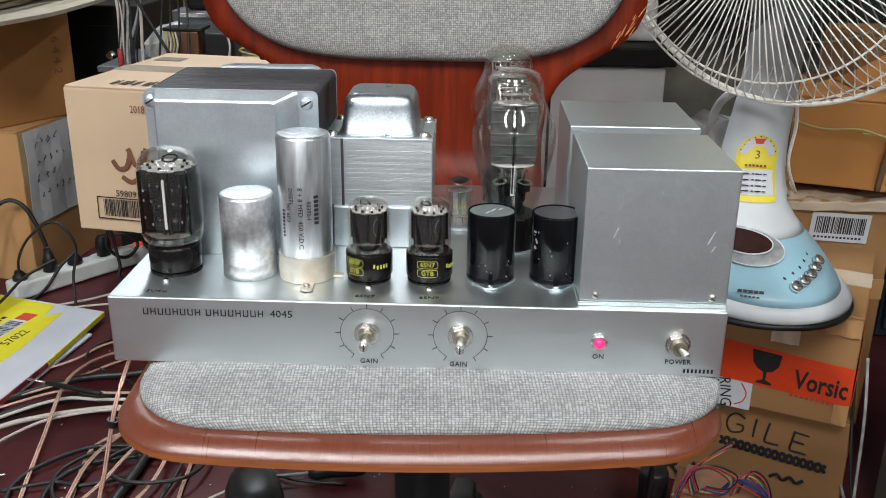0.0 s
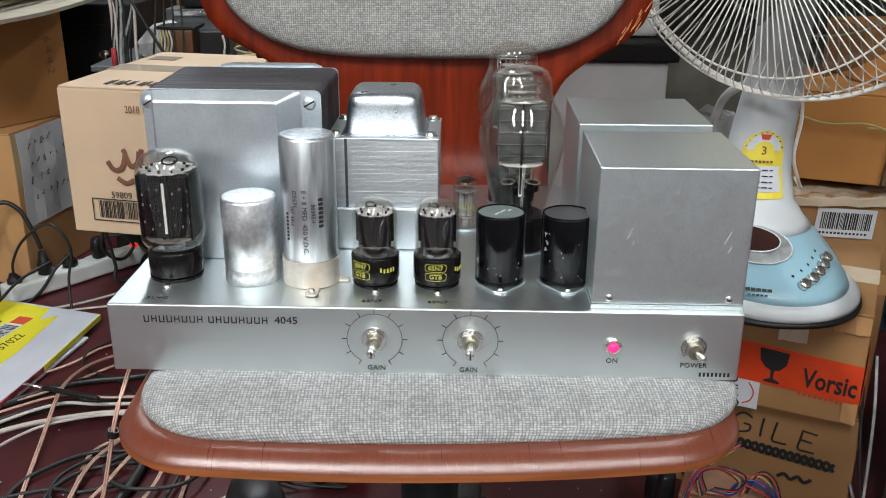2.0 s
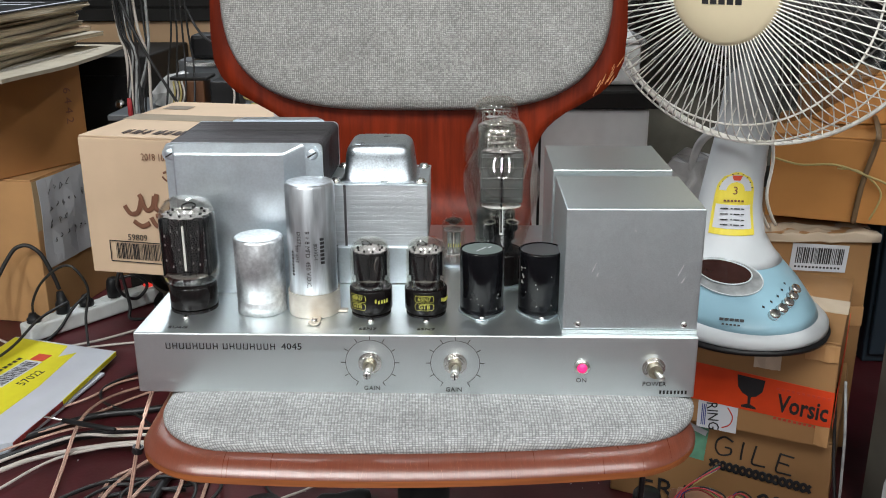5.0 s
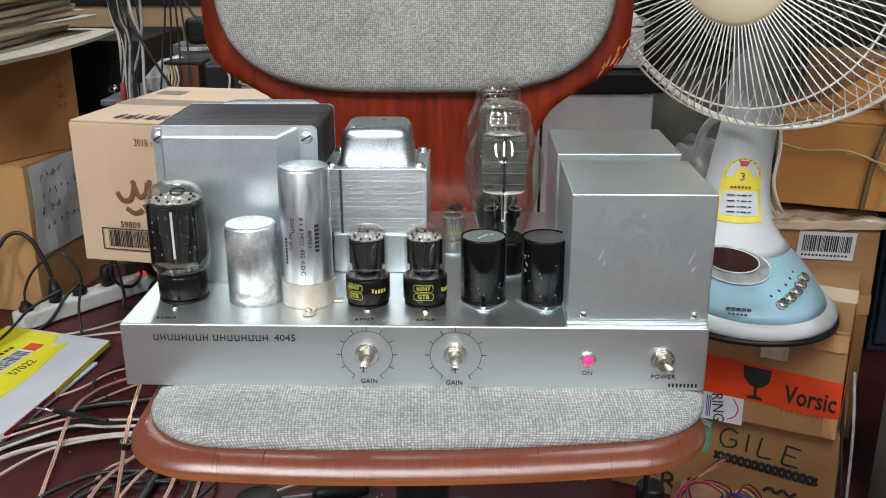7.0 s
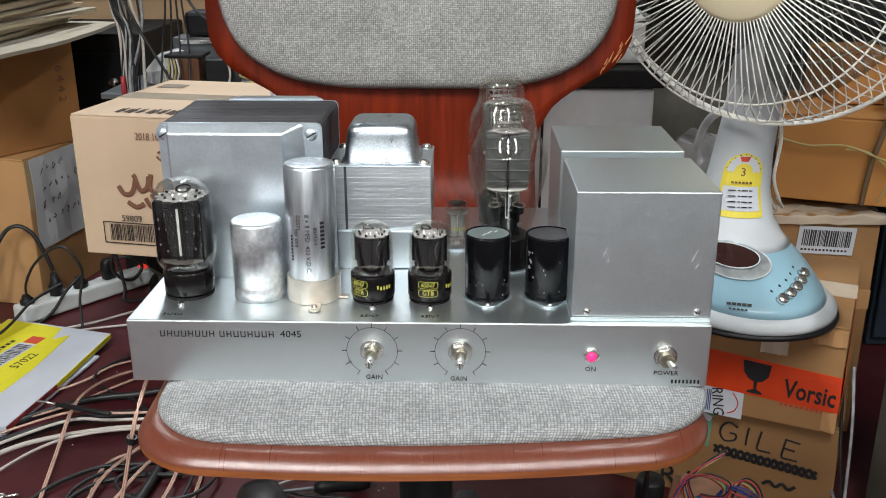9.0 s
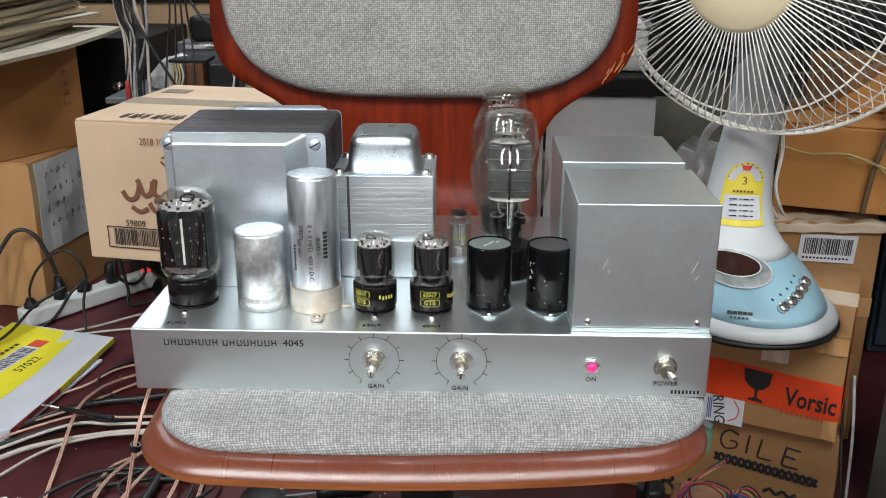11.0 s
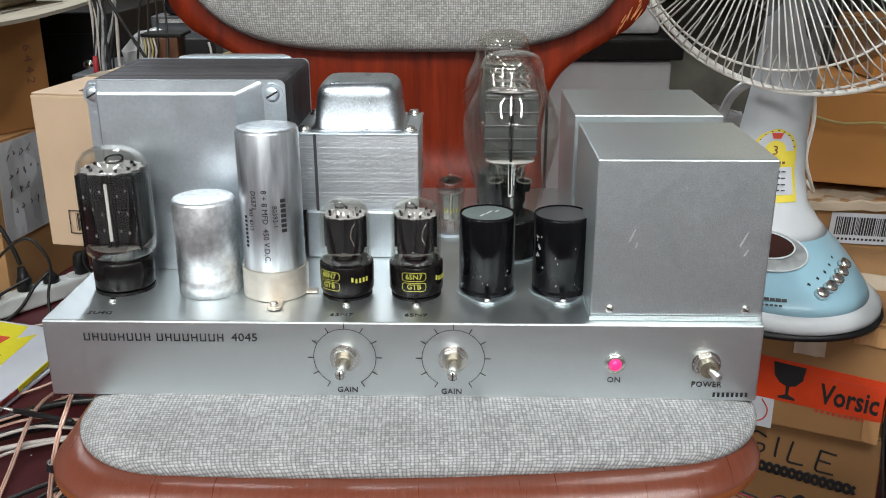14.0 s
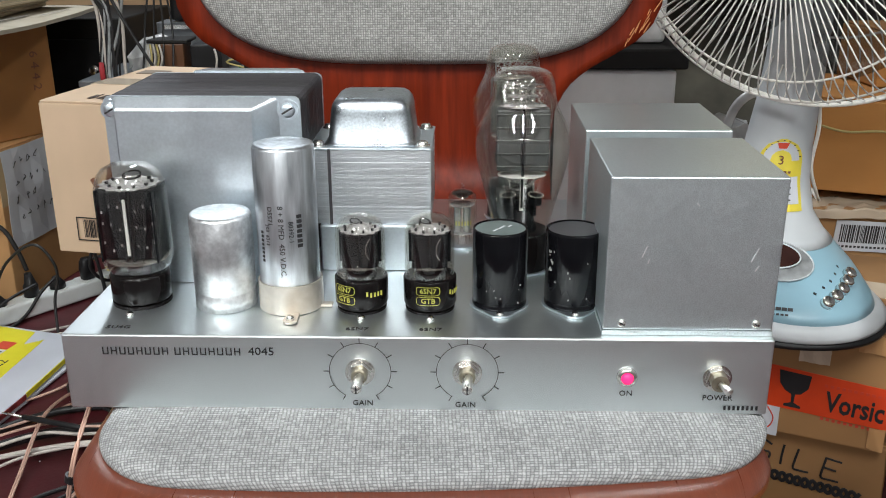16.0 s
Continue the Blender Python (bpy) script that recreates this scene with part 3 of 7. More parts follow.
amp = thing("tube_amplifier", (0, 0, 0), "silver aluminium valve amplifier standing on the tweed chair seat", "amplifier")


def chassis():
    c = part("chassis", box(-0.21, 0.21, 0, 0.285, ZB, ZT, 0.0011, 2), ALU_PANEL, amp, "satin aluminium chassis with printed front panel")
    # maker's name as plain bars, the type number as print
    x, b = -0.1858, None
    for n in (8, 8):
        for k in range(n):
            b = box(x, x + 0.00065, -0.0003, 0, -0.0024, 0.0024, bm=b)
            b = box(x + 0.0029, x + 0.00355, -0.0003, 0, -0.0024, 0.0024, bm=b)
            z = (0.0018, -0.0003, -0.0024)[(k * k + k + n) % 3]
            b = box(x + 0.00065, x + 0.0029, -0.0003, 0, z, z + 0.0006, bm=b)
            x += 0.0051
        x += 0.0024
    part("maker_mark", b, INK, c, "black printed maker's name as plain bars", pose(0, -0.0004, 0.4598))["kind"] = "stuff"
    words("lettering", "4045", 0.0073, FRONT(x + 0.0085, 0.4598), INK, c, "black printed lettering", spacing=1.0, squeeze=1.08)
    part("badge", bars([(0.184 + 0.0027 * k, 0.0014) for k in range(8)], 0.0028), INK, c, "small dark badge", pose(0, -0.0004, 0.4255))
    for body, x, z, s in (("GAIN", -0.0315, 0.4263, 0.005), ("GAIN", 0.0302, 0.4257, 0.005), ("ON", 0.1255, 0.4345, 0.005), ("POWER", 0.1798, 0.432, 0.005)):
        words("lettering", body, s, FRONT(x, z), INK, c, "black printed lettering", spacing=1.05)
    for body, x in (("5U4G", -0.179), ("6SN7", -0.035), ("6SN7", 0.009)):
        words("lettering", body, 0.0056, pose(x, 0.0105, ZT + 0.0002, 0, 0, 0), INK, c, "black printed lettering", squeeze=1.1)
    for kx in (-0.0325, 0.0312):
        b = bmesh.new()
        R, w, kz = 0.0185, 0.00035, 0.4475
        ring = [(math.cos(math.radians(-60 + 300 * i / 60)), math.sin(math.radians(-60 + 300 * i / 60))) for i in range(61)]
        vo, vi = [b.verts.new((R * c1, -0.0003, R * s1)) for c1, s1 in ring], [b.verts.new(((R - w) * c1, -0.0003, (R - w) * s1)) for c1, s1 in ring]
        for i in range(60):
            b.faces.new((vo[i], vo[i + 1], vi[i + 1], vi[i]))
        for k in range(11):
            t = box(R - 0.0002, R + 0.0034, -0.0003, 0, -0.00022, 0.00022)
            b = join(b, t, Matrix.Rotation(math.radians(60 - 30 * k), 4, "Y"))
        part("dial_scale", b, INK, c, "black printed dial scale", pose(kx, -0.0002, kz))
        k = part("control_shaft", join(None, lathe([(0, 0), (0.0031, 0), (0.0031, 0.0165), (0.0027, 0.0175), (0, 0.0175)], 24), pose(0, -0.006, 0, 90, 0, 0)), CHROME, c, "slotted nickel control shaft", pose(kx, 0, kz), True)
        part("nut", hexagon(0.0072, 0.0028), CHROME, k, place=pose(0, -0.0018, 0))
        part("washer", join(None, lathe([(0.004, 0.0003), (0.0088, 0.0003), (0.0088, 0.0016), (0.004, 0.0016)], 32), pose(0, 0, 0, 90)), CHROME, k)
        part("bush", join(None, lathe([(0, 0.002), (0.0048, 0.002), (0.0048, 0.0078), (0.0042, 0.0085), (0, 0.0085)], 24), pose(0, 0, 0, 90)), BRASS, k)
        part("slot", box(-0.0004, 0.0004, -0.0237, -0.0235, -0.0026, 0.0026), INK, k)
    led = part("indicator", join(None, lathe([(0.0038, 0), (0.0062, 0), (0.0062, 0.0012), (0.0052, 0.0026), (0.0038, 0.0026)], 32), pose(0, 0, 0, 90)), CHROME, c, "chrome bezel of the indicator", pose(0.1255, -0.0002, 0.4455), True)
    part("lens", join(None, lathe([(0, 0.0052), (0.002, 0.0048), (0.0035, 0.0035), (0.0038, 0.001), (0.0038, 0)], 24), pose(0, 0, 0, 90)), LED_RED, led, "lit magenta-red lens", smooth=True)
    sw = part("toggle_switch", hexagon(0.0074, 0.0026), CHROME, c, "nickel toggle switch, flipped down", pose(0.1785, -0.0012, 0.4455))
    part("washer", join(None, lathe([(0.004, 0.0001), (0.0085, 0.0001), (0.0085, 0.0011), (0.004, 0.0011)], 32), pose(0, 0.0011, 0, 90)), CHROME, sw)
    part("bush", join(None, lathe([(0, 0.0024), (0.0052, 0.0024), (0.0052, 0.0075), (0.0034, 0.0075), (0.0034, 0.006), (0, 0.006)], 24), pose(0, 0, 0, 90)), BRASS, sw, smooth=False)
    part("lever", sweep([(0, -0.006, 0), (0.0018, -0.0095, -0.001), (0.0038, -0.0135, -0.0022)], [0.0016 + 0.0011 * i / 16 for i in range(17)], 16), CHROME, sw, smooth=True)
    # screw heads on the deck, at the tube sockets
    for x, y in ((-0.178, 0.0285), (-0.034, 0.0255), (0.0085, 0.0255), (-0.0005, 0.062)):
        part("screw", screw_bm(0.0026, 0.0022), CHROME, c, place=pose(x, y, ZT), smooth=True)


chassis()


def cover(y0):
    b = box(0.1105, 0.2095, y0, y0 + 0.098, ZT + 0.0032, ZT + 0.096, 0.0009, 2)
    c = part("transformer_cover", b, ALU_COVER, amp, "grey satin aluminium transformer cover")
    part("base_plate", box(0.11, 0.2095, y0 - 0.001, y0 + 0.099, ZT + 0.0002, ZT + 0.003, 0.0004), ALU_COVER, c)
    for x in (0.1215, 0.1995):
        part("screw", join(None, screw_bm(0.0027, 0.0018), pose(0, 0, 0, 90)), CHROME, c, place=pose(x, y0 + 0.0002, ZT + 0.0075), smooth=True)
        part("slot", box(-0.0019, 0.0019, -0.0021, -0.0018, -0.0003, 0.0003), INK, c, place=pose(x, y0, ZT + 0.0075, 0, 35, 0))
    return c


near = cover(0.006)
SCRATCH = mat("bare_scratch", (0.9, 0.91, 0.93), 0.5, 1.0, 0.1)
for x, z, ang, ln in ((0.132, 0.522, 22, 0.0075), (0.1345, 0.516, 14, 0.003), (0.1945, 0.52, 24, 0.009), (0.1965, 0.512, 30, 0.004), (0.16, 0.55, -40, 0.002)):
    part("scratch", box(-0.0003, 0.0003, -0.0002, 0.0003, -ln / 2, ln / 2), SCRATCH, near, place=pose(x, 0.0059, z, 0, ang, 0))
cover(0.126)


def power_transformer():
    # front bell
    def bell(y0, y1, front_rect, back_rect):
        b = bmesh.new()
        f = [b.verts.new((x, y0, z)) for x, z in round_rect(*front_rect, 0.0012, 4)]
        m = [b.verts.new((x, y0 + (y1 - y0) * 0.12, z)) for x, z in round_rect(front_rect[0] - 0.0012, front_rect[1] + 0.0016, front_rect[2], front_rect[3] + 0.0014, 0.002, 4)]
        k = [b.verts.new((x, y1, z)) for x, z in round_rect(*back_rect, 0.003, 4)]
        b.faces.new(f)
        n = len(f)
        for p, q in ((f, m), (m, k)):
            for i in range(n):
                b.faces.new((p[i], p[(i + 1) % n], q[(i + 1) % n], q[i]))
        b.faces.new(k[::-1])
        bmesh.ops.recalc_face_normals(b, faces=list(b.faces))
        return b
    t = part("power_transformer", bell(0.0835, 0.0917, (-0.1935, -0.1065, ZT + 0.0005, 0.5868), (-0.1975, -0.0905, ZT + 0.0005, 0.5942)), STEEL, amp, "large galvanised mains transformer")
    fr = prism(round_rect(-0.2035, -0.0765, ZT + 0.0005, 0.5948, 0.0045), 0.0016)
    part("frame_plate", fr, STEEL, t, "galvanised end frame", pose(0, 0.0935, 0))
    b, y = None, 0.0941
    random.seed(5)
    while y < 0.185:
        w = random.uniform(0.0009, 0.0022)
        d = random.uniform(0, 0.0002)
        b = join(b, prism(round_rect(-0.2032 + d, -0.0768 - d, ZT + 0.0005, 0.5948 - d, 0.005, 3), w), pose(0, y + w, 0))
        y += w
    part("core", b, LAM_DARK, t, "dark lamination stack")["kind"] = "stuff"
    part("frame_plate", prism(round_rect(-0.2035, -0.0765, ZT + 0.0005, 0.5948, 0.0045), 0.0016), STEEL, t, place=pose(0, y + 0.0018, 0))
    part("rear_bell", join(None, bell(-0.02, -0.0005, (-0.189, -0.122, ZT + 0.0005, 0.594), (-0.198, -0.115, ZT + 0.0005, 0.5965)), pose(-0.287, 2 * y - y + 0.002, 0, 0, 0, 180)), STEEL, t)
    for x, z in ((-0.0845, 0.586), (-0.1985, 0.586)):
        s = part("washer", join(None, lathe([(0.001, 0), (0.0068, 0), (0.0068, 0.001), (0.001, 0.001)], 28), pose(0, 0, 0, 90)), STEEL, t, place=pose(x, 0.0918, z))
        part("screw", join(None, screw_bm(0.0048, 0.0022), pose(0, -0.001, 0, 90)), STEEL, s, smooth=True)
        part("slot", box(-0.0042, 0.0042, -0.0034, -0.003, -0.0006, 0.0006), INK, s, place=pose(0, 0, 0, 0, -30, 0))


power_transformer()


def choke():
    x0, x1, y0, y1 = -0.0765, 0.006, 0.111, 0.182
    b, z = None, 0.5035
    random.seed(8)
    while z < 0.5545:
        h = random.uniform(0.0007, 0.0019)
        d = random.uniform(0, 0.00035)
        b = join(b, box(x0 + d, x1 - d, y0 + d, y1 - d, z, z + h))
        z += h
    t = part("choke", box(-0.0705, -0.0075, 0.108, 0.18, ZT + 0.0003, 0.5033, 0.0012), STEEL, amp, "bright laminated choke transformer with steel end bells")
    part("core", b, LAM_LIGHT, t, "bright lamination stack")["kind"] = "stuff"
    part("top_plate", box(x0 - 0.0005, x1 + 0.0005, y0 - 0.0005, y1 + 0.0005, z, z + 0.0016, 0.0005), STEEL, t)
    zz = z + 0.0016
    bell = loft([(zz, 0.0325, 0.032, 0, 0), (zz + 0.0012, 0.031, 0.0305, 0, 0), (zz + 0.0026, 0.0298, 0.0293, 0, 0), (zz + 0.022, 0.0276, 0.0275, 0, 0), (zz + 0.0262, 0.0266, 0.0266, 0, 0), (zz + 0.0292, 0.0246, 0.0248, 0, 0), (zz + 0.0308, 0.0222, 0.0226, 0, 0), (zz + 0.0313, 0.019, 0.0194, 0, 0)], 72, 6.5)
    part("bell", bell, BELL, t, "rounded galvanised end bell", pose(-0.035, 0.1465, 0), True)
    part("strap", box(-0.0635, -0.0615, 0.1102, 0.1112, 0.5033, 0.556), LAM_DARK, t)
    for x in (-0.0705, 0.0):
        for y in (0.1185, 0.1745):
            bo = part("bolt", lathe([(0, 0), (0.0052, 0), (0.0052, 0.0008), (0.0038, 0.001), (0.0038, 0.0026), (0.003, 0.0034), (0, 0.0036)], 24), CHROME, t, place=pose(x, y, zz), smooth=True)


choke()


def can(x, y, r, h, label, m):
    c = part("capacitor_can", lathe([(0, h - 0.0006), (r * 0.86, h), (r * 0.95, h - 0.0004), (r, h - 0.0022), (r, 0.0125), (r - 0.0006, 0.0115), (r - 0.0006, 0.0105), (r, 0.0095), (r, 0.0003), (0, 0.0003)], 72), m, amp, label, pose(x, y, ZT), True)
    return c


can(-0.1225, 0.0495, 0.0192, 0.061, "short dented aluminium capacitor can", CAN_OXIDE)
tall = can(-0.0805, 0.0485, 0.0188, 0.105, "tall aluminium electrolytic can with black stamped print", CAN)
part("clamp_ring", lathe([(0.0190, 0.0004), (0.0202, 0.0004), (0.0202, 0.019), (0.0190, 0.019)], 72), TAN, tall, "tan-stained clamp ring", smooth=False)
part("lug", join(lathe([(0.0015, 0.0004), (0.0046, 0.0004), (0.0046, 0.0018), (0.0015, 0.0018)], 24), box(-0.004, 0.004, 0.002, 0.011, 0.0004, 0.0016)), TAN, tall, place=pose(0.004, -0.0292, 0.0002))
part("screw", screw_bm(0.0026, 0.003), CHROME, tall, place=pose(0.004, -0.0292, 0.0018), smooth=True)
part("lug", box(0.018, 0.0265, -0.006, 0.0, 0.0004, 0.0022, 0.0005), TAN, tall)


def side_words(body, size, ang, z, parent, r, material=INK, upright=False, label=""):
    """Print that runs down the side of a can, or round a tube's base when upright."""
    a = math.radians(ang)
    if upright:
        m = pose(0, 0, z) @ Matrix.Rotation(a, 4, "Z") @ pose(0, -r - 0.0003, 0, 90)
        return words("print", body, size, m, material, parent, label, bend=r + 0.0003, depth=0.0001)
    m = pose(0, 0, z) @ Matrix.Rotation(a, 4, "Z") @ pose(0, -r - 0.0003, 0, 90) @ pose(0, 0, 0, 0, 0, -90)
    return words("print", body, size, m, material, parent, label, depth=0.0001)


side_words("8 + 8 MFD  450 V.D.C.", 0.0048, -1, 0.048, tall, 0.0188)
side_words("D5571", 0.0044, -21, 0.064, tall, 0.0188)
side_words("303  6313", 0.0034, -28, 0.052, tall, 0.0188)
side_words("80392-1", 0.0042, 17, 0.054, tall, 0.0188)
for k in range(7):
    part("print", box(-0.0016, 0.0016, -0.0003, 0, 0, 0.0021), INK, tall, place=Matrix.Rotation(math.radians(33), 4, "Z") @ pose(0, -0.0188, 0.044 + 0.0031 * k))
for k in range(8):
    part("print", box(-0.0009, 0.0009, -0.0003, 0, 0, 0.0016), INK, tall, place=Matrix.Rotation(math.radians(-42), 4, "Z") @ pose(0, -0.0188, 0.034 + 0.0026 * k))


def black_cap(x, y, r, h, top, label):
    c = part("capacitor", lathe([(r * 0.9, h - 0.0014), (r * 0.93, h - 0.0002), (r * 0.985, h - 0.0004), (r, h - 0.0022), (r, 0.0055), (r - 0.0008, 0.0046), (r, 0.0036), (r, 0.0008), (0, 0.0008)], 64), SLEEVE, amp, label, pose(x, y, ZT), True)
    part("top_disc", lathe([(0, h - 0.0011), (r * 0.905, h - 0.0011), (r * 0.905, h - 0.003)], 48), top, c)
    pts = [(r * 1.08 * math.cos(math.radians(a)), r * 1.08 * math.sin(math.radians(a))) for a in range(-50, 231, 10)] + [(-0.0045, -r * 1.36), (0, -r * 1.45), (0.0045, -r * 1.36)]
    b = bmesh.new()
    lo, hi = [b.verts.new((px, py, 0.0002)) for px, py in pts], [b.verts.new((px, py, 0.0015)) for px, py in pts]
    b.faces.new(lo[::-1])
    b.faces.new(hi)
    for i in range(len(pts)):
        j = (i + 1) % len(pts)
        b.faces.new((lo[i], lo[j], hi[j], hi[i]))
    part("flange", b, STEEL, c, "thin steel mounting flange")
    part("screw", screw_bm(0.0026, 0.002), CHROME, c, place=pose(0, -r * 1.24, 0.0015), smooth=True)
    return c


capa = black_cap(0.0512, 0.0515, 0.0172, 0.0515, CAP_TOP, "glossy black capacitor with a grey-green top")
capb = black_cap(0.0972, 0.0525, 0.0176, 0.051, CAP_TOP_DARK, "glossy black capacitor, scuffed sleeve")
for k, (dx, dy, w) in enumerate(((-0.003, -0.004, 0.005), (0.001, 0.0015, 0.007), (0.006, 0.004, 0.004))):
    part("print", box(-w / 2, w / 2, -0.0006, 0.0006, 0.0506, 0.0508), PAPER, capa, place=pose(dx, dy, 0, 0, 0, 60))


random.seed(12)
for k in range(16):
    a, z = (random.uniform(-62, -48), random.uniform(0.018, 0.04)) if k < 8 else (random.uniform(-60, 60), random.uniform(0.008, 0.045))
    sz = random.uniform(0.0004, 0.0012 if k < 8 else 0.0006)
    part("scuff", box(-sz * 0.6, sz * 0.6, -0.0002, 0.0002, -sz, sz * 1.4), SCUFF, capb, place=Matrix.Rotation(math.radians(a), 4, "Z") @ pose(0, -0.0177, z, 0, random.uniform(-40, 40), 0))
for k in range(7):
    sz = random.uniform(0.0003, 0.0007)
    part("scuff", box(-sz * 0.6, sz * 0.6, -0.0002, 0.0002, -sz, sz * 1.4), SCUFF, capa, place=Matrix.Rotation(math.radians(random.uniform(-60, 50)), 4, "Z") @ pose(0, -0.0173, random.uniform(0.006, 0.03), 0, random.uniform(-40, 40), 0))


# ---- valves ----
def bulb(profile, parent):
    inner = [(max(0, r - 0.0011), z - (0.0011 if r < 0.004 else 0.0004)) for r, z in profile]
    g = part("bulb", join(lathe(profile, 64), lathe(inner, 64)), GLASS, parent, "clear glass envelope", smooth=True)
    g.visible_shadow = False
    return g


def wire(pts, r, parent, material=None, step=5):
    return part("wire", sweep(pts, r, 6, step=step), material or WIRE_METAL, parent, smooth=True)


def disc(r, z, t=0.0006, teeth=0):
    if not teeth:
        return lathe([(0, z), (r, z), (r, z + t), (0, z + t)], 40)
    b = bmesh.new()
    pts = []
    for k in range(teeth * 2):
        a = math.pi * k / teeth
        rr = r if k % 2 else r * 0.88
        pts.append((rr * math.cos(a), rr * math.sin(a)))
    lo, hi = [b.verts.new((x, y, z)) for x, y in pts], [b.verts.new((x, y, z + t)) for x, y in pts]
    b.faces.new(lo[::-1])
    b.faces.new(hi)
    for i in range(len(pts)):
        j = (i + 1) % len(pts)
        b.faces.new((lo[i], lo[j], hi[j], hi[i]))
    return b


def rectifier():
    t = thing("rectifier_valve", (-0.178, 0.0535, ZT), "clear glass rectifier valve with black plates and base", "vacuum tube")
    part("base", lathe([(0, 0.0024), (0.0178, 0.0024), (0.0186, 0.004), (0.0186, 0.0195), (0.0176, 0.0212), (0.012, 0.0216), (0, 0.0216)], 56), BAKELITE, t, "black base", smooth=True)
    part("socket_collar", lathe([(0.012, 0.0002), (0.0185, 0.0002), (0.0185, 0.0022), (0.012, 0.0022)], 48), BAKELITE, t)
    bulb([(0.0165, 0.0205), (0.0178, 0.0225), (0.0206, 0.0255), (0.0219, 0.0295), (0.022, 0.034), (0.022, 0.07), (0.0216, 0.0765), (0.0199, 0.0828), (0.016, 0.0878), (0.0095, 0.0908), (0, 0.0918)], t)
    b = None
    for sx in (-0.0098, 0.0098):
        b = box(sx - 0.0082, sx + 0.0082, -0.0105, 0.0105, 0.031, 0.0765, 0.0022, bm=b)
        for fx in (-0.0074, 0.0074):
            b = box(sx + fx - 0.0005, sx + fx + 0.0005, -0.0142, 0.0142, 0.031, 0.0765, bm=b)
    part("plates", b, PLATE_BLACK, t, "black carbonised plates")
    part("spacer", disc(0.019, 0.0775, 0.0006, 14), MICA, t, "white mica spacer")
    part("spacer", disc(0.019, 0.0295, 0.0006), MICA_DIM, t, "thin mica spacer")
    part("centre_strip", box(-0.0009, 0.0009, -0.0142, -0.0134, 0.035, 0.071), WHITE_STAY, t, "bright centre strip")
    part("getter", join(None, lathe([(0.0048, 0), (0.0058, 0), (0.0058, 0.0006), (0.0048, 0.0006)], 24), pose(0.002, 0, 0.083, 15)), PLATE_BLACK, t)
    for k in range(10):
        a = math.radians(36 * k + 12)
        part("support_tip", box(-0.0009, 0.0009, -0.0007, 0.0007, 0.0781, 0.0797), PLATE_BLACK, t, place=pose(0.0135 * math.cos(a), 0.0135 * math.sin(a), 0, 0, 0, 36 * k))
    part("stem", lathe([(0, 0.02), (0.008, 0.02), (0.0065, 0.027), (0.003, 0.0325), (0, 0.0325)], 24), PLATE_BLACK, t, smooth=True)
    random.seed(2)
    for cx in (-0.0155, -0.0105, -0.0052, 0.0052, 0.0105, 0.0155):
        for k in range(3):
            zz = 0.039 + 0.0125 * k + random.uniform(-0.003, 0.003)
            part("rivet", box(cx - 0.00045, cx + 0.00045, -0.0111, -0.0104, zz, zz + 0.0016), MICA, t)
    for sx in (-1, 1):
        wire([(sx * 0.009, 0, 0.0758), (sx * 0.005, -0.002, 0.081), (0.002, 0, 0.082)], 0.0004, t)
    for k in range(5):
        part("print", box(-0.0011, 0.0011, -0.0002, 0, 0, 0.0036), INK, t, place=Matrix.Rotation(math.radians(-52), 4, "Z") @ pose(0, -0.0221, 0.05 + 0.0052 * k))


rectifier()


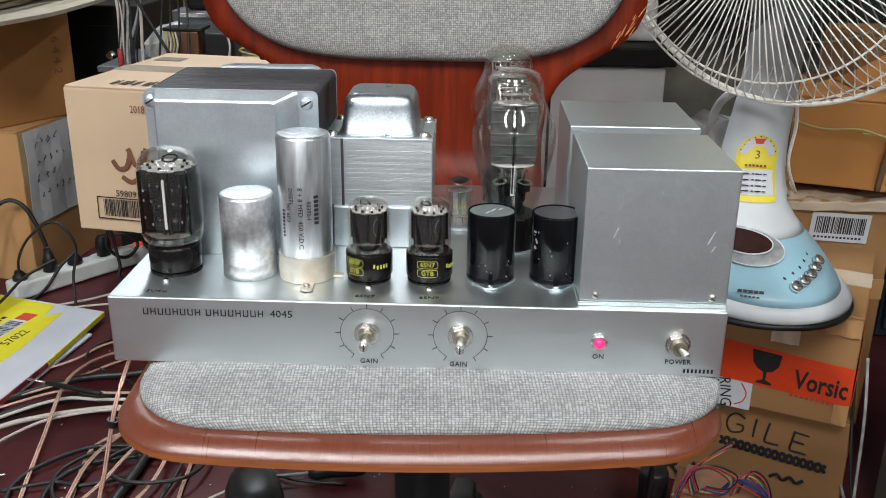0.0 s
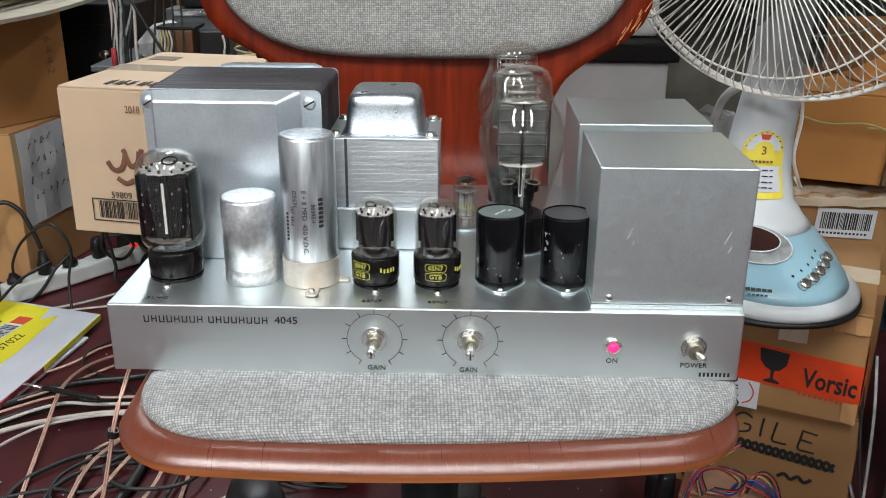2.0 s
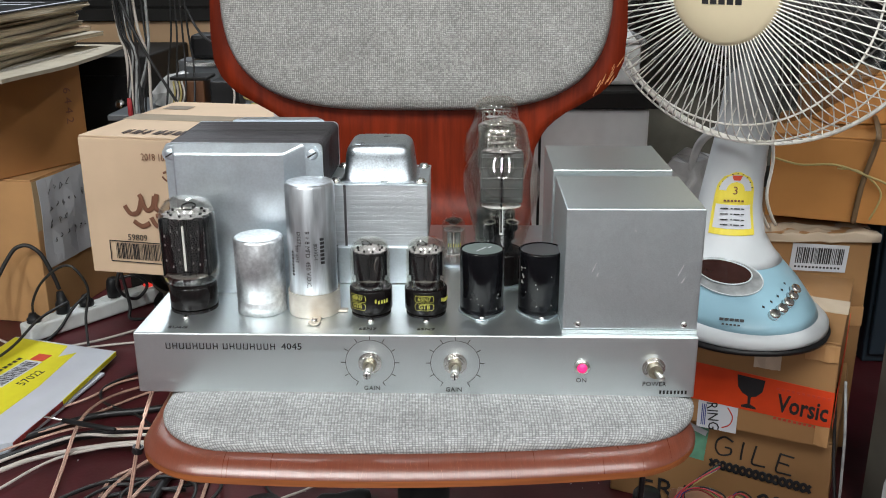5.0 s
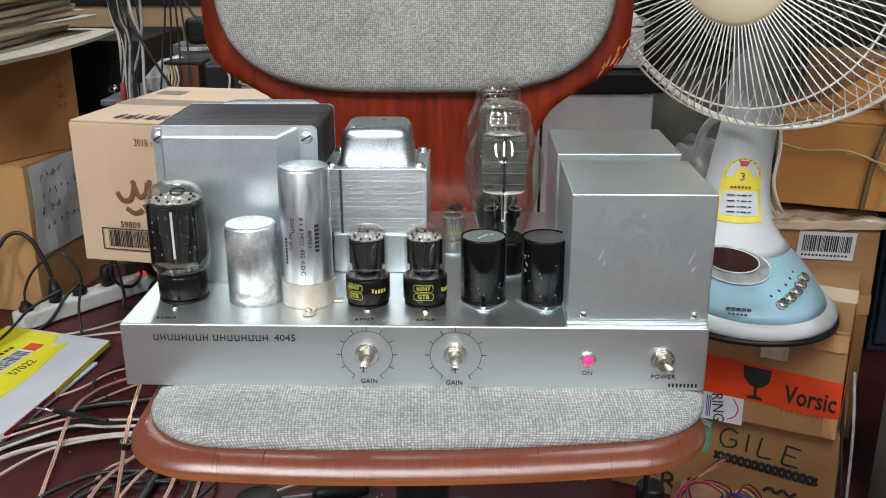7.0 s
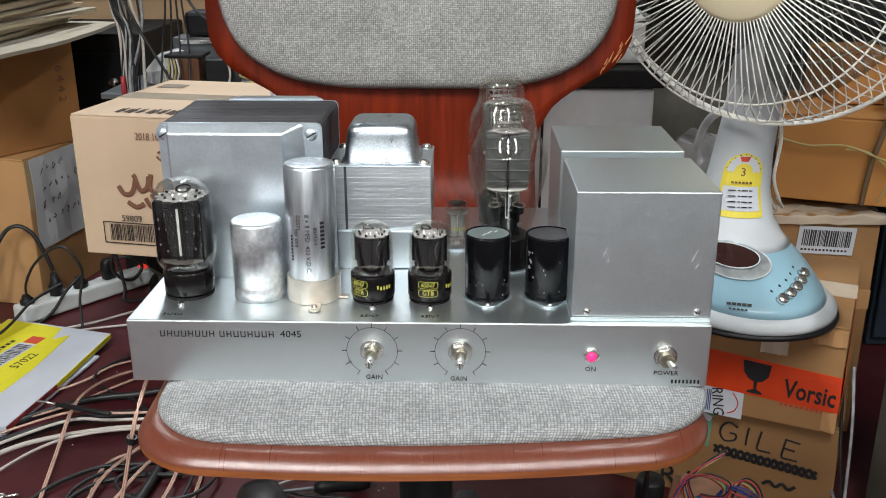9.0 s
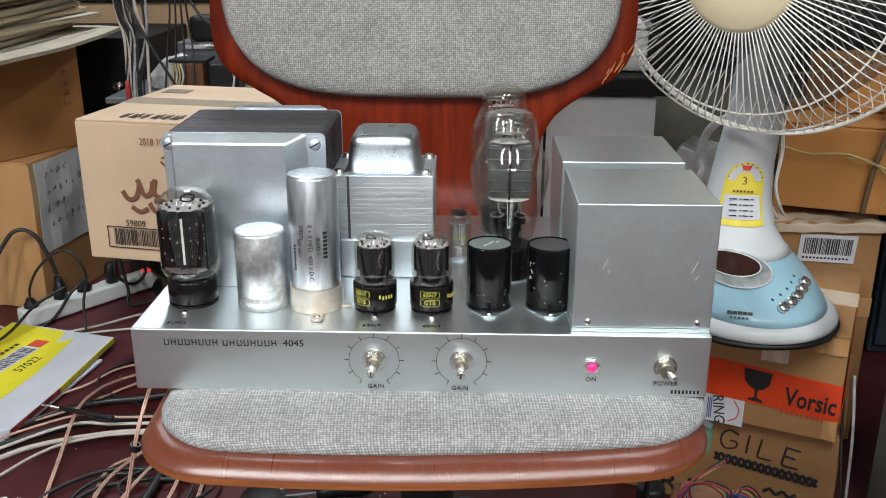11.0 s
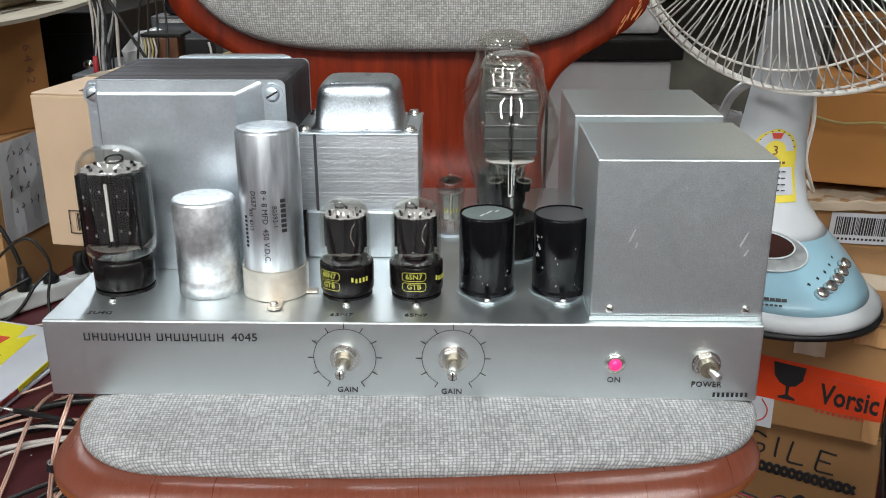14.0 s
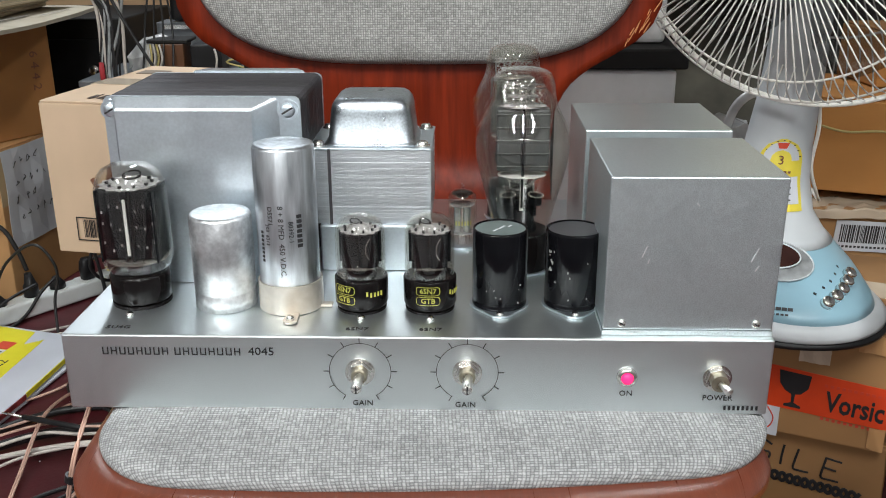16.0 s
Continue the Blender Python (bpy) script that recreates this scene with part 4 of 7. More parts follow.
def octal_valve(x, y, turn):
    t = thing("preamp_valve", (x, y, ZT), "small glass octal valve with yellow print on its black base", "vacuum tube", "octal valves on the amplifier")
    part("base", lathe([(0, 0.0016), (0.0148, 0.0016), (0.0155, 0.0028), (0.0166, 0.0052), (0.0166, 0.0212), (0.0158, 0.0222), (0.0146, 0.0218), (0, 0.0218)], 56), BAKELITE, t, "black base with yellow print", smooth=True)
    part("socket_collar", lathe([(0.010, 0.0002), (0.0155, 0.0002), (0.0155, 0.0016), (0.010, 0.0016)], 48), BAKELITE, t)
    bulb([(0.0143, 0.0205), (0.0152, 0.0235), (0.0154, 0.028), (0.0154, 0.0475), (0.0148, 0.0525), (0.0131, 0.0568), (0.0095, 0.0598), (0.0045, 0.0612), (0, 0.0614)], t)
    b = None
    for sx in (-0.0055, 0.0055):
        b = join(b, loft([(0.0285, 0.0056, 0.008, sx, 0), (0.0505, 0.0056, 0.008, sx, 0)], 28, 5.0))
        b = box(sx - 0.0075 if sx < 0 else sx + 0.004, sx - 0.004 if sx < 0 else sx + 0.0075, -0.0007, 0.0007, 0.0305, 0.0505, bm=b)
    part("plates", b, PLATE_BLACK, t, "black plates")
    part("spacer", disc(0.0128, 0.0512, 0.0005, 13), MICA, t, "white mica spacer")
    part("spacer", disc(0.0118, 0.0278, 0.0004, 13), MICA_DIM, t, "thin mica spacer")
    part("stem", lathe([(0, 0.0215), (0.010, 0.0215), (0.0085, 0.0232), (0.004, 0.0262), (0, 0.0262)], 24), PLATE_BLACK, t)
    part("getter", join(None, lathe([(0.0027, 0), (0.0033, 0), (0.0033, 0.0004), (0.0027, 0.0004)], 20), pose(-0.003, 0.001, 0.0562, 12, 10)), PLATE_BLACK, t)
    wire([(0.0065, -0.0084, 0.034), (0.0045, -0.0095, 0.0385), (0.0048, -0.0095, 0.044), (0.007, -0.0084, 0.048)], 0.0004, t, WIRE_METAL)
    for k in range(9):
        a = math.radians(40 * k + 10)
        part("support_tip", box(-0.0006, 0.0006, -0.0006, 0.0006, 0.0517, 0.0535), PLATE_BLACK, t, place=pose(0.0095 * math.cos(a), 0.0095 * math.sin(a), 0, 0, 0, 40 * k))
    for k in range(6):
        a = math.radians(60 * k + 20)
        wire([(0.005 * math.cos(a), 0.005 * math.sin(a), 0.0235), (0.0085 * math.cos(a), 0.0085 * math.sin(a), 0.0265), (0.0075 * math.cos(a), 0.0075 * math.sin(a), 0.0296)], 0.00045, t)
        wire([(0.008 * math.cos(a), 0.008 * math.sin(a), 0.0517), (0.0072 * math.cos(a), 0.0072 * math.sin(a), 0.0545)], 0.0005, t)
    base = t.children[0]
    side_words("6SN7", 0.0047, turn, 0.0166, base, 0.0166, YELLOW_INK, True, "yellow print")
    side_words("GTB", 0.0047, turn, 0.0102, base, 0.0166, YELLOW_INK, True, "yellow print")
    for z in (0.0166, 0.0101):
        b = outline(-0.0076, 0.0076, -0.0028, 0.0028, 0.002, 0.0003, 0)
        bmesh.ops.subdivide_edges(b, edges=[e for e in b.edges if e.calc_length() > 0.004], cuts=8)
        for v in b.verts:
            a = v.co.x / 0.0169
            v.co = (0.0169 * math.sin(a), -0.0169 * math.cos(a), v.co.z)
        part("print", b, YELLOW_INK, base, place=pose(0, 0, z, 0, 0, turn))
    for k in range(5):
        part("print", box(-0.0006, 0.0006, -0.0003, 0, -0.0014, 0.0014), YELLOW_INK, base, place=Matrix.Rotation(math.radians(turn + 52 + 8.5 * k), 4, "Z") @ pose(0, -0.0167, 0.0145 - (0.001 if k else 0)))
    return t


octal_valve(-0.0355, 0.0458, -34)
octal_valve(0.0075, 0.0462, -2)


def miniature_valve():
    t = thing("miniature_valve", (0.0268, 0.1625, ZT), "slim miniature glass valve with grey plates", "vacuum tube")
    part("socket", lathe([(0, 0.0002), (0.0125, 0.0002), (0.0125, 0.0024), (0.0105, 0.003), (0, 0.003)], 32), STEEL, t)
    bulb([(0.0098, 0.0032), (0.0105, 0.005), (0.0105, 0.036), (0.0098, 0.0398), (0.007, 0.0424), (0.003, 0.0436), (0.0014, 0.0448), (0.0011, 0.0474), (0, 0.0482)], t)
    part("plates", join(loft([(0.012, 0.0028, 0.0052, -0.0034, 0), (0.0315, 0.0028, 0.0052, -0.0034, 0)], 24, 4), loft([(0.012, 0.0028, 0.0052, 0.0034, 0), (0.0315, 0.0028, 0.0052, 0.0034, 0)], 24, 4)), PLATE_PALE, t, "grey plates")
    part("getter_film", lathe([(0.0078, 0.0408), (0.0067, 0.0417), (0.0028, 0.0429), (0, 0.0432)], 40), GETTER, t, "dark brown getter film", smooth=True)
    part("spacer", disc(0.0096, 0.032, 0.0005, 10), MICA, t)
    part("spacer", disc(0.0096, 0.011, 0.0005, 10), MICA, t)
    part("getter", join(None, lathe([(0.002, 0), (0.0045, 0), (0.0045, 0.0007), (0.002, 0.0007)], 20), pose(0, 0, 0.0385, 10)), WIRE_METAL, t)
    for k in range(6):
        a = math.radians(60 * k)
        wire([(0.006 * math.cos(a), 0.006 * math.sin(a), 0.003), (0.005 * math.cos(a), 0.005 * math.sin(a), 0.0112)], 0.0004, t)
        part("print", box(-0.0004, 0.0004, -0.0002, 0, -0.0016, 0.0016), YELLOW_INK, t, place=Matrix.Rotation(math.radians(-24 + 12 * k), 4, "Z") @ pose(0, -0.0106, 0.0205))


miniature_valve()


def power_valve(x, y):
    t = thing("power_valve", (x, y, ZT), "tall shouldered glass power valve with grey ribbed plates", "vacuum tube", "power valves on the amplifier")
    part("base", lathe([(0, 0.0006), (0.0186, 0.0006), (0.0192, 0.002), (0.0192, 0.0265), (0.0182, 0.0285), (0, 0.0285)], 56), BAKELITE, t, "black base", smooth=True)
    part("socket_ring", lathe([(0.0194, 0.0002), (0.0212, 0.0002), (0.0212, 0.0018), (0.0194, 0.0018)], 48), STEEL, t)
    prof = [(0.0186, 0.0275), (0.0196, 0.031), (0.0215, 0.04), (0.0252, 0.055), (0.0288, 0.068), (0.0314, 0.08), (0.032, 0.09), (0.0308, 0.098), (0.0278, 0.105), (0.0243, 0.1115), (0.0218, 0.118), (0.0208, 0.124), (0.0202, 0.13), (0.0177, 0.1355), (0.011, 0.1386), (0, 0.1396)]
    line = smooth_line([(r, 0, z) for r, z in prof], 3)
    bulb([(max(0, q.x), q.z) for q in line], t)
    b = None
    for sx in (-0.0091, 0.0091):
        b = box(sx - 0.0084, sx + 0.0084, -0.0065, 0.0065, 0.0705, 0.1125, 0.0012, bm=b)
        for k in range(5):
            b = box(sx - 0.0087, sx + 0.0087, -0.0074, 0.0074, 0.0735 + 0.0088 * k, 0.0745 + 0.0088 * k, 0.0004, bm=b)
    part("plates", b, PLATE_GREY, t, "grey ribbed plates")
    part("support", box(-0.0008, 0.0008, -0.0078, 0.001, 0.045, 0.1135), PLATE_BLACK, t)
    b = disc(0.0165, 0.0668, 0.0006)
    b.transform(Matrix.Diagonal((1, 0.7, 1, 1)))
    part("spacer", b, WHITE_STAY, t, "white mica spacer")
    b = disc(0.0155, 0.1135, 0.0006)
    b.transform(Matrix.Diagonal((1, 0.6, 1, 1)))
    part("spacer", b, MICA, t, "mica spacer")
    fr = None
    for yy in (-0.0075, 0.0075):
        fr = sweep([(-0.0138, yy, 0.1142), (-0.0138, yy, 0.1268), (0.0138, yy, 0.1268), (0.0138, yy, 0.1142), (-0.0138, yy, 0.1142)], 0.00042, 6, bm=fr, raw=True)
    part("filament_frame", fr, WIRE_METAL, t, smooth=True)
    for k in range(6):
        x = -0.011 + 0.0044 * k
        wire([(x + 0.0011 * math.sin(2.1 * i), 0.0011 * math.cos(2.1 * i), 0.1142 + 0.0017 * i) for i in range(8)], 0.00042, t, step=3)
    part("top_bead", box(-0.0095, 0.0095, -0.0016, 0.0016, 0.1192, 0.1212, 0.0006), MICA, t, "pale insulating bead")
    part("stem", join(lathe([(0, 0.0285), (0.011, 0.0285), (0.009, 0.036), (0.006, 0.042), (0, 0.043)], 28), box(-0.0105, 0.0105, -0.003, 0.003, 0.038, 0.0485, 0.001)), PLATE_BLACK, t, "dark glass stem")
    part("stay", box(-0.0012, 0.0012, -0.0042, -0.0036, 0.036, 0.066), WHITE_STAY, t, "white centre stay")
    for sx in (-1, 1):
        wire([(sx * 0.0015, -0.0035, 0.060), (sx * 0.013, -0.003, 0.0662)], 0.0005, t, step=2)
        wire([(sx * 0.006, 0, 0.045), (sx * 0.009, 0, 0.0665)], 0.0005, t, step=2)
        part("getter", join(None, lathe([(0.0042, 0), (0.0056, 0), (0.0056, 0.0005), (0.0042, 0.0005)], 24), pose(sx * 0.0095, -0.004, 0.0535, 8, sx * 6)), WIRE_METAL, t)
        part("cup", join(None, lathe([(0, -0.0006), (0.0045, -0.0006), (0.005, -0.006), (0, -0.006)], 20), pose(sx * 0.0095, -0.004, 0.0535, 8, sx * 6)), PLATE_BLACK, t, smooth=False)
    return t


power_valve(0.0675, 0.1185)
power_valve(0.066, 0.238)


# ---- cartons and boxes ----
def carton(name, place, w, d, h, material, label, lid=True, sag=0.003):
    """A cardboard box, its lower front corner at the origin, front along x; walls a little bowed, flaps meeting on top."""
    t = thing(name, place, label, "box")
    bm = box(0, w, 0, d, 0, h)
    bmesh.ops.subdivide_edges(bm, edges=list(bm.edges), cuts=7, use_grid_fill=True)
    random.seed(int(w * 1000) + int(h * 3000))
    ph = [random.uniform(0, 6.28) for _ in range(4)]
    for v in bm.verts:
        u, q, s = v.co.x / w, v.co.y / d, v.co.z / h
        bow = 16 * u * (1 - u) * s * (1 - s)
        if v.co.y < 1e-6:
            v.co.y += sag * bow * math.sin(ph[0] + 3 * u) * 0.6
        bow2 = 16 * q * (1 - q) * s * (1 - s)
        if v.co.x < 1e-6 or v.co.x > w - 1e-6:
            v.co.x += sag * bow2 * math.sin(ph[1] + 3 * q) * 0.6
    sharp = [e for e in bm.edges if len(e.link_faces) == 2 and e.calc_face_angle(0) > 0.8]
    bmesh.ops.bevel(bm, geom=sharp, offset=0.0022, segments=2, profile=0.5, affect="EDGES")
    part("body", bm, material, t)
    if lid:
        part("flap", box(0.002, w - 0.002, 0.0015, d / 2 - 0.001, h + 0.0004, h + 0.0034, 0.001), material, t)
        part("flap", box(0.002, w - 0.002, d / 2 + 0.001, d - 0.0015, h + 0.0004, h + 0.0034, 0.001), material, t)
    return t


def patch(name, x0, x1, z0, z1, material, parent, label="", y=-0.0012, turn=0, thick=0.0008):
    b = box(x0 - (x0 + x1) / 2, x1 - (x0 + x1) / 2, -thick, 0, z0 - (z0 + z1) / 2, z1 - (z0 + z1) / 2)
    return part(name, b, material, parent, label, pose((x0 + x1) / 2, y, (z0 + z1) / 2, 0, turn, 0))


def stroke(pts, r, material, parent, name="marker_stroke", label="", flat=0.25):
    """A pen or brush stroke on a front face, a flattened line standing just off it."""
    b = sweep([(x, 0, z) for x, z in pts], r, 8, step=6)
    for v in b.verts:
        v.co.y *= flat
    return part(name, b, material, parent, label, pose(0, -0.0022, 0))


TAPE = mat("brown_tape", (0.5, 0.37, 0.22), 0.2, 0, 0.06, 15, coat=0.3)
CLEAR_TAPE = mat("clear_tape", (0.6, 0.5, 0.38), 0.15, 0, 0.08, 25, 0.2, 40, coat=0.4)

snack = carton("carton", pose(-0.6100, 0.865, 0.209, 0, 0, -10), 0.36, 0.345, 0.235, CARD, "tan printed cardboard carton resting on a black drum")
words("lettering", "2018 10.", 0.017, FRONT(0.136, 0.206, -0.0032), BROWN_INK, snack, "faint stamped date", squeeze=0.75)
words("lettering", "59809", 0.0155, FRONT(0.092, 0.0665, -0.0032), INK, snack, "printed number", squeeze=0.95)
part("barcode_frame", outline(0.038, 0.15, 0.0225, 0.0605, 0.0008, 0.0018), INK, snack, place=pose(0, -0.003, 0, 0, 0.5, 0))
random.seed(3)
b, x = None, 0.05
while x < 0.139:
    w = random.choice((0.0006, 0.0011, 0.0018))
    b = box(x, x + w, -0.0003, 0, 0.0275, 0.056, bm=b)
    x += w + random.choice((0.0007, 0.0012, 0.0016))
part("barcode", b, INK, snack, "printed barcode", pose(0, -0.003, 0))["kind"] = "stuff"
for pts in (((0.06, 0.118), (0.068, 0.105), (0.08, 0.108), (0.087, 0.13), (0.084, 0.138)), ((0.087, 0.13), (0.094, 0.112), (0.104, 0.118), (0.108, 0.136)), ((0.112, 0.14), (0.108, 0.118), (0.116, 0.11)),
            ((0.1, 0.1), (0.108, 0.086), (0.122, 0.084), (0.13, 0.094), (0.122, 0.104), (0.108, 0.103)), ((0.132, 0.146), (0.15, 0.142), (0.146, 0.122), (0.13, 0.116), (0.156, 0.112)), ((0.072, 0.092), (0.085, 0.084), (0.097, 0.09))):
    stroke([(0.074 + (px - 0.06) * 1.16, 0.122 + (pz - 0.118) * 1.02) for px, pz in pts], 0.0042, BROWN_INK, snack, "logo_shape", "brown brush-like logo shape")
stroke(((0.148, 0.175), (0.156, 0.168), (0.166, 0.174), (0.16, 0.183), (0.15, 0.181)), 0.0018, BROWN_INK, snack, "logo_shape")
b = None
for k, (dx, w) in enumerate(((0, 0.008), (0.011, 0.012), (0.025, 0.006), (0.037, 0.011), (0.05, 0.007), (0.06, 0.012))):
    b = box(dx * 1.5, (dx + w * 0.35) * 1.5, 0, 0.03, 0, 0.0003, bm=b)
    b = box((dx + w * 0.5) * 1.5, (dx + w * 0.75) * 1.5, -0.004, 0.036, 0, 0.0003, bm=b)
    b = box((dx + w * 0.1) * 1.5, (dx + w) * 1.5, 0.009, 0.016, 0.0003, 0.0005, bm=b)
part("print", b, mat("dark_brown_ink", (0.06, 0.035, 0.025), 0.7), snack, "dark brown printed marks", pose(0.066, 0.024, 0.2392))
part("tape", box(0, 0.36, 0.146, 0.2, 0, 0.0005), CLEAR_TAPE, snack, "clear packing tape", pose(0, 0, 0.2388))
part("print", box(0, 0.05, 0, 0.036, 0, 0.0004), mat("grey_print", (0.24, 0.19, 0.14), 0.7), snack, "dark printed panel", pose(0.02, 0.255, 0.2392))

noted = carton("cardboard_box", pose(-1.214, 1.188, 0.0, 0, 0, -10), 0.395, 0.33, 0.302, CARD_PALE, "brown cardboard box with a handwritten paper note")
b = box(0, 0.0006, 0.012, 0.205, 0.1, 0.285)
bmesh.ops.subdivide_edges(b, edges=list(b.edges), cuts=6, use_grid_fill=True)
for v in b.verts:
    v.co.x += 0.0045 + 0.003 * math.sin(60 * v.co.y) * math.sin(35 * v.co.z)
part("note", b, PAPER, noted, "white creased paper note with pen scribble", pose(0.395, 0, 0.017))
random.seed(12)
for row, (z, n) in enumerate(((0.258, 4), (0.222, 6), (0.19, 3), (0.155, 7))):
    for k in range(n):
        y0 = 0.035 + k * 0.022 + random.uniform(-0.003, 0.003)
        pts = [(0.4038, y0 + random.uniform(0, 0.014), z + 0.017 + random.uniform(-0.008, 0.008) + 0.0012 * k) for _ in range(4)]
        part("scribble", sweep(pts, 0.0006, 5, step=4), INK, noted)
part("tape", box(0.3955, 0.3965, 0.0, 0.05, 0.2, 0.302), TAPE, noted)

marked = carton("cardboard_box", pose(-1.221, 1.314, 0.3065, 0, 0, -30), 0.388, 0.214, 0.205, CARD_OLD, "aged brown cardboard box with pen marks")
words("pen_mark", "6442", 0.025, pose(0.3905, 0.174, 0.122, 0, 90, 0), BROWN_INK, marked, "brown handwritten number", depth=0.0002, spacing=1.5, squeeze=1.1)

fragile = carton("cardboard_box", pose(0.29, 0.49, 0.1455, 0, 0, -24), 0.215, 0.255, 0.139, CARD_MID, "cardboard box wrapped in orange fragile warning tape", lid=False)
part("warning_tape", prism([(0.0, 0.036), (0.215, 0.03), (0.215, 0.078), (0.0, 0.089)], 0.0006), ORANGE, fragile, "orange fragile warning tape", pose(0, -0.0016, 0))
part("warning_tape", prism([(0.0, 0.028), (0.255, 0.04), (0.255, 0.09), (0.0, 0.083)], 0.0006), ORANGE, fragile, "orange fragile warning tape", pose(0.2168, 0, 0, 0, 0, 90))
part("warning_tape", prism([(0.0, 0.034), (0.045, 0.0325), (0.05, 0.086), (0.0, 0.0905)], 0.0005), RED, fragile, "deep red overlapping warning tape", pose(0, -0.0024, 0))
words("lettering", "Vorsic", 0.034, FRONT(0.151, 0.0505, -0.0026) @ pose(0, 0, 0, 0, 0, -2), INK, fragile, "black bold warning word", align="LEFT", squeeze=0.68, depth=0.0003, bold=0.0007)
gl = [(0.1, 0.08), (0.134, 0.078), (0.132, 0.062), (0.125, 0.054), (0.119, 0.0525), (0.1185, 0.042), (0.126, 0.0385), (0.126, 0.036), (0.108, 0.0365), (0.108, 0.039), (0.1155, 0.042), (0.115, 0.0525), (0.108, 0.056), (0.102, 0.064)]
part("glass_sign", prism(gl, 0.0004), INK, fragile, "black wine glass sign", pose(0, -0.0024, 0))
for z0, n in ((0.074, 11), (0.0335, 10)):
    part("print", bars([(0.148 + 0.006 * k, 0.0034) for k in range(n)], 0.0032), RED, fragile, place=pose(0, -0.0025, z0, 0, 1.5, 0))
lab = patch("shipping_label", 0.055, 0.105, -0.004, 0.034, PAPER, fragile, "white label with black letters")
words("lettering", "RING", 0.02, FRONT(-0.006, 0.0, -0.0016) @ pose(0, 0, 0, 0, 0, -82), INK, lab, squeeze=0.85)
b = sweep([(0.012, -0.001, 0.016), (0.019, -0.001, 0.004), (0.016, -0.001, -0.008), (0.007, -0.001, -0.014)], 0.0008, 6)
part("print", b, RED, lab)
part("print", bars([(-0.02 + 0.0022 * k, 0.0012) for k in range(3)], 0.03), CABLE_BLUE, lab, place=pose(0, -0.001, 0))
part("flap", box(0, 0.215, 0, 0.12, 0.0, 0.003, 0.001), CARD_MID, fragile, place=pose(0, 0.001, 0.1395))
part("flap", box(0, 0.215, 0, 0.12, 0.0, 0.003, 0.001), CARD_MID, fragile, place=pose(0, 0.13, 0.1395))
part("tape", box(-0.02, 0.216, 0.1, 0.15, 0.0, 0.0006), CLEAR_TAPE, fragile, place=pose(0.0, 0, 0.1428))

random.seed(61)
for x0, x1, z0, z1, m in ((0.176, 0.214, 0.118, 0.1375, CARD_PALE), (0.118, 0.15, 0.095, 0.137, CLEAR_TAPE), (0.0, 0.214, 0.1365, 0.1392, CARD_PALE), (0.198, 0.2145, 0.004, 0.03, CARD_PALE)):
    b = box(x0, x1, -0.0012, 0, z0, z1)
    bmesh.ops.subdivide_edges(b, edges=list(b.edges), cuts=6, use_grid_fill=True)
    for v in b.verts:
        v.co.y += 0.0011 * math.sin(310 * v.co.x + 90 * v.co.z + x0 * 40)
        v.co.z += 0.0016 * noise.noise(v.co * 160)
    part("tape_scrap", b, m, fragile, "creased strip of old tape", pose(0, -0.0028, 0))

marker = carton("cardboard_box", pose(0.243, 0.535, 0.0, 0, 0, -24), 0.285, 0.3, 0.1405, CARD_MID, "cardboard box with black marker lettering and a scribble")
for body, x, z, size in (("F", 0.052, 0.028, 0.044), ("R", 0.078, 0.022, 0.044), ("A", 0.106, 0.02, 0.044), ("L", 0.028, 0.045, 0.018)):
    words("lettering", body, size, FRONT(x, z, -0.0032), INK, marker, "black marker letter", depth=0.0003)
for pts in (((0.162, 0.117), (0.151, 0.122), (0.142, 0.115), (0.1405, 0.103), (0.147, 0.0945), (0.159, 0.098), (0.16, 0.106), (0.152, 0.107)), ((0.1755, 0.12), (0.174, 0.106), (0.1735, 0.0935)), ((0.1915, 0.1185), (0.189, 0.104), (0.188, 0.092), (0.196, 0.0905), (0.205, 0.0905)),
            ((0.222, 0.1155), (0.22, 0.102), (0.219, 0.0885), (0.229, 0.087), (0.238, 0.0865)), ((0.2215, 0.1145), (0.23, 0.1135), (0.239, 0.1125)), ((0.22, 0.102), (0.227, 0.101), (0.234, 0.1))):
    stroke(pts, 0.0013, INK, marker, "marker_letter", "black hand-drawn marker letter")
for ph in (0, 1):
    stroke([(0.135 + 0.0085 * k, 0.08 - 0.0005 * k + (0.0055 if (k + ph) % 2 else -0.0055)) for k in range(16)], 0.0023, INK, marker, label="black chain-like marker scribble")
stroke([(0.2 + 0.008 * k, 0.046 + (0.003 if k % 2 else -0.003)) for k in range(6)], 0.0022, INK, marker)
patch("green_card", 0.06, 0.128, 0.082, 0.131, GREEN, marker, "green card strip stuck to the box", turn=4)
patch("green_card", 0.1, 0.128, 0.122, 0.13, PAPER, marker, turn=18, y=-0.0024)

coded = carton("cardboard_box", pose(0.455, 0.66, 0.0), 0.165, 0.27, 0.344, CARD_MID, "brown cardboard box with a barcode label and loose plastic wrap")
lab = patch("barcode_label", 0.05, 0.131, 0.29, 0.331, PAPER, coded, "white barcode label", turn=3)
random.seed(9)
b, x = None, -0.034
while x < 0.034:
    w = random.choice((0.0009, 0.0016, 0.0024))
    b = box(x, x + w, -0.0003, 0, -0.009, 0.015, bm=b)
    x += w + random.choice((0.0009, 0.0014))
part("barcode", b, INK, lab, place=pose(0, -0.001, 0))["kind"] = "stuff"
part("print", bars([(-0.034 + 0.0052 * k, 0.0032) for k in range(13)], 0.0028), INK, lab, place=pose(0, -0.001, -0.0145))
b = box(0.0, 0.17, -0.004, 0.05, 0.0, 0.012)
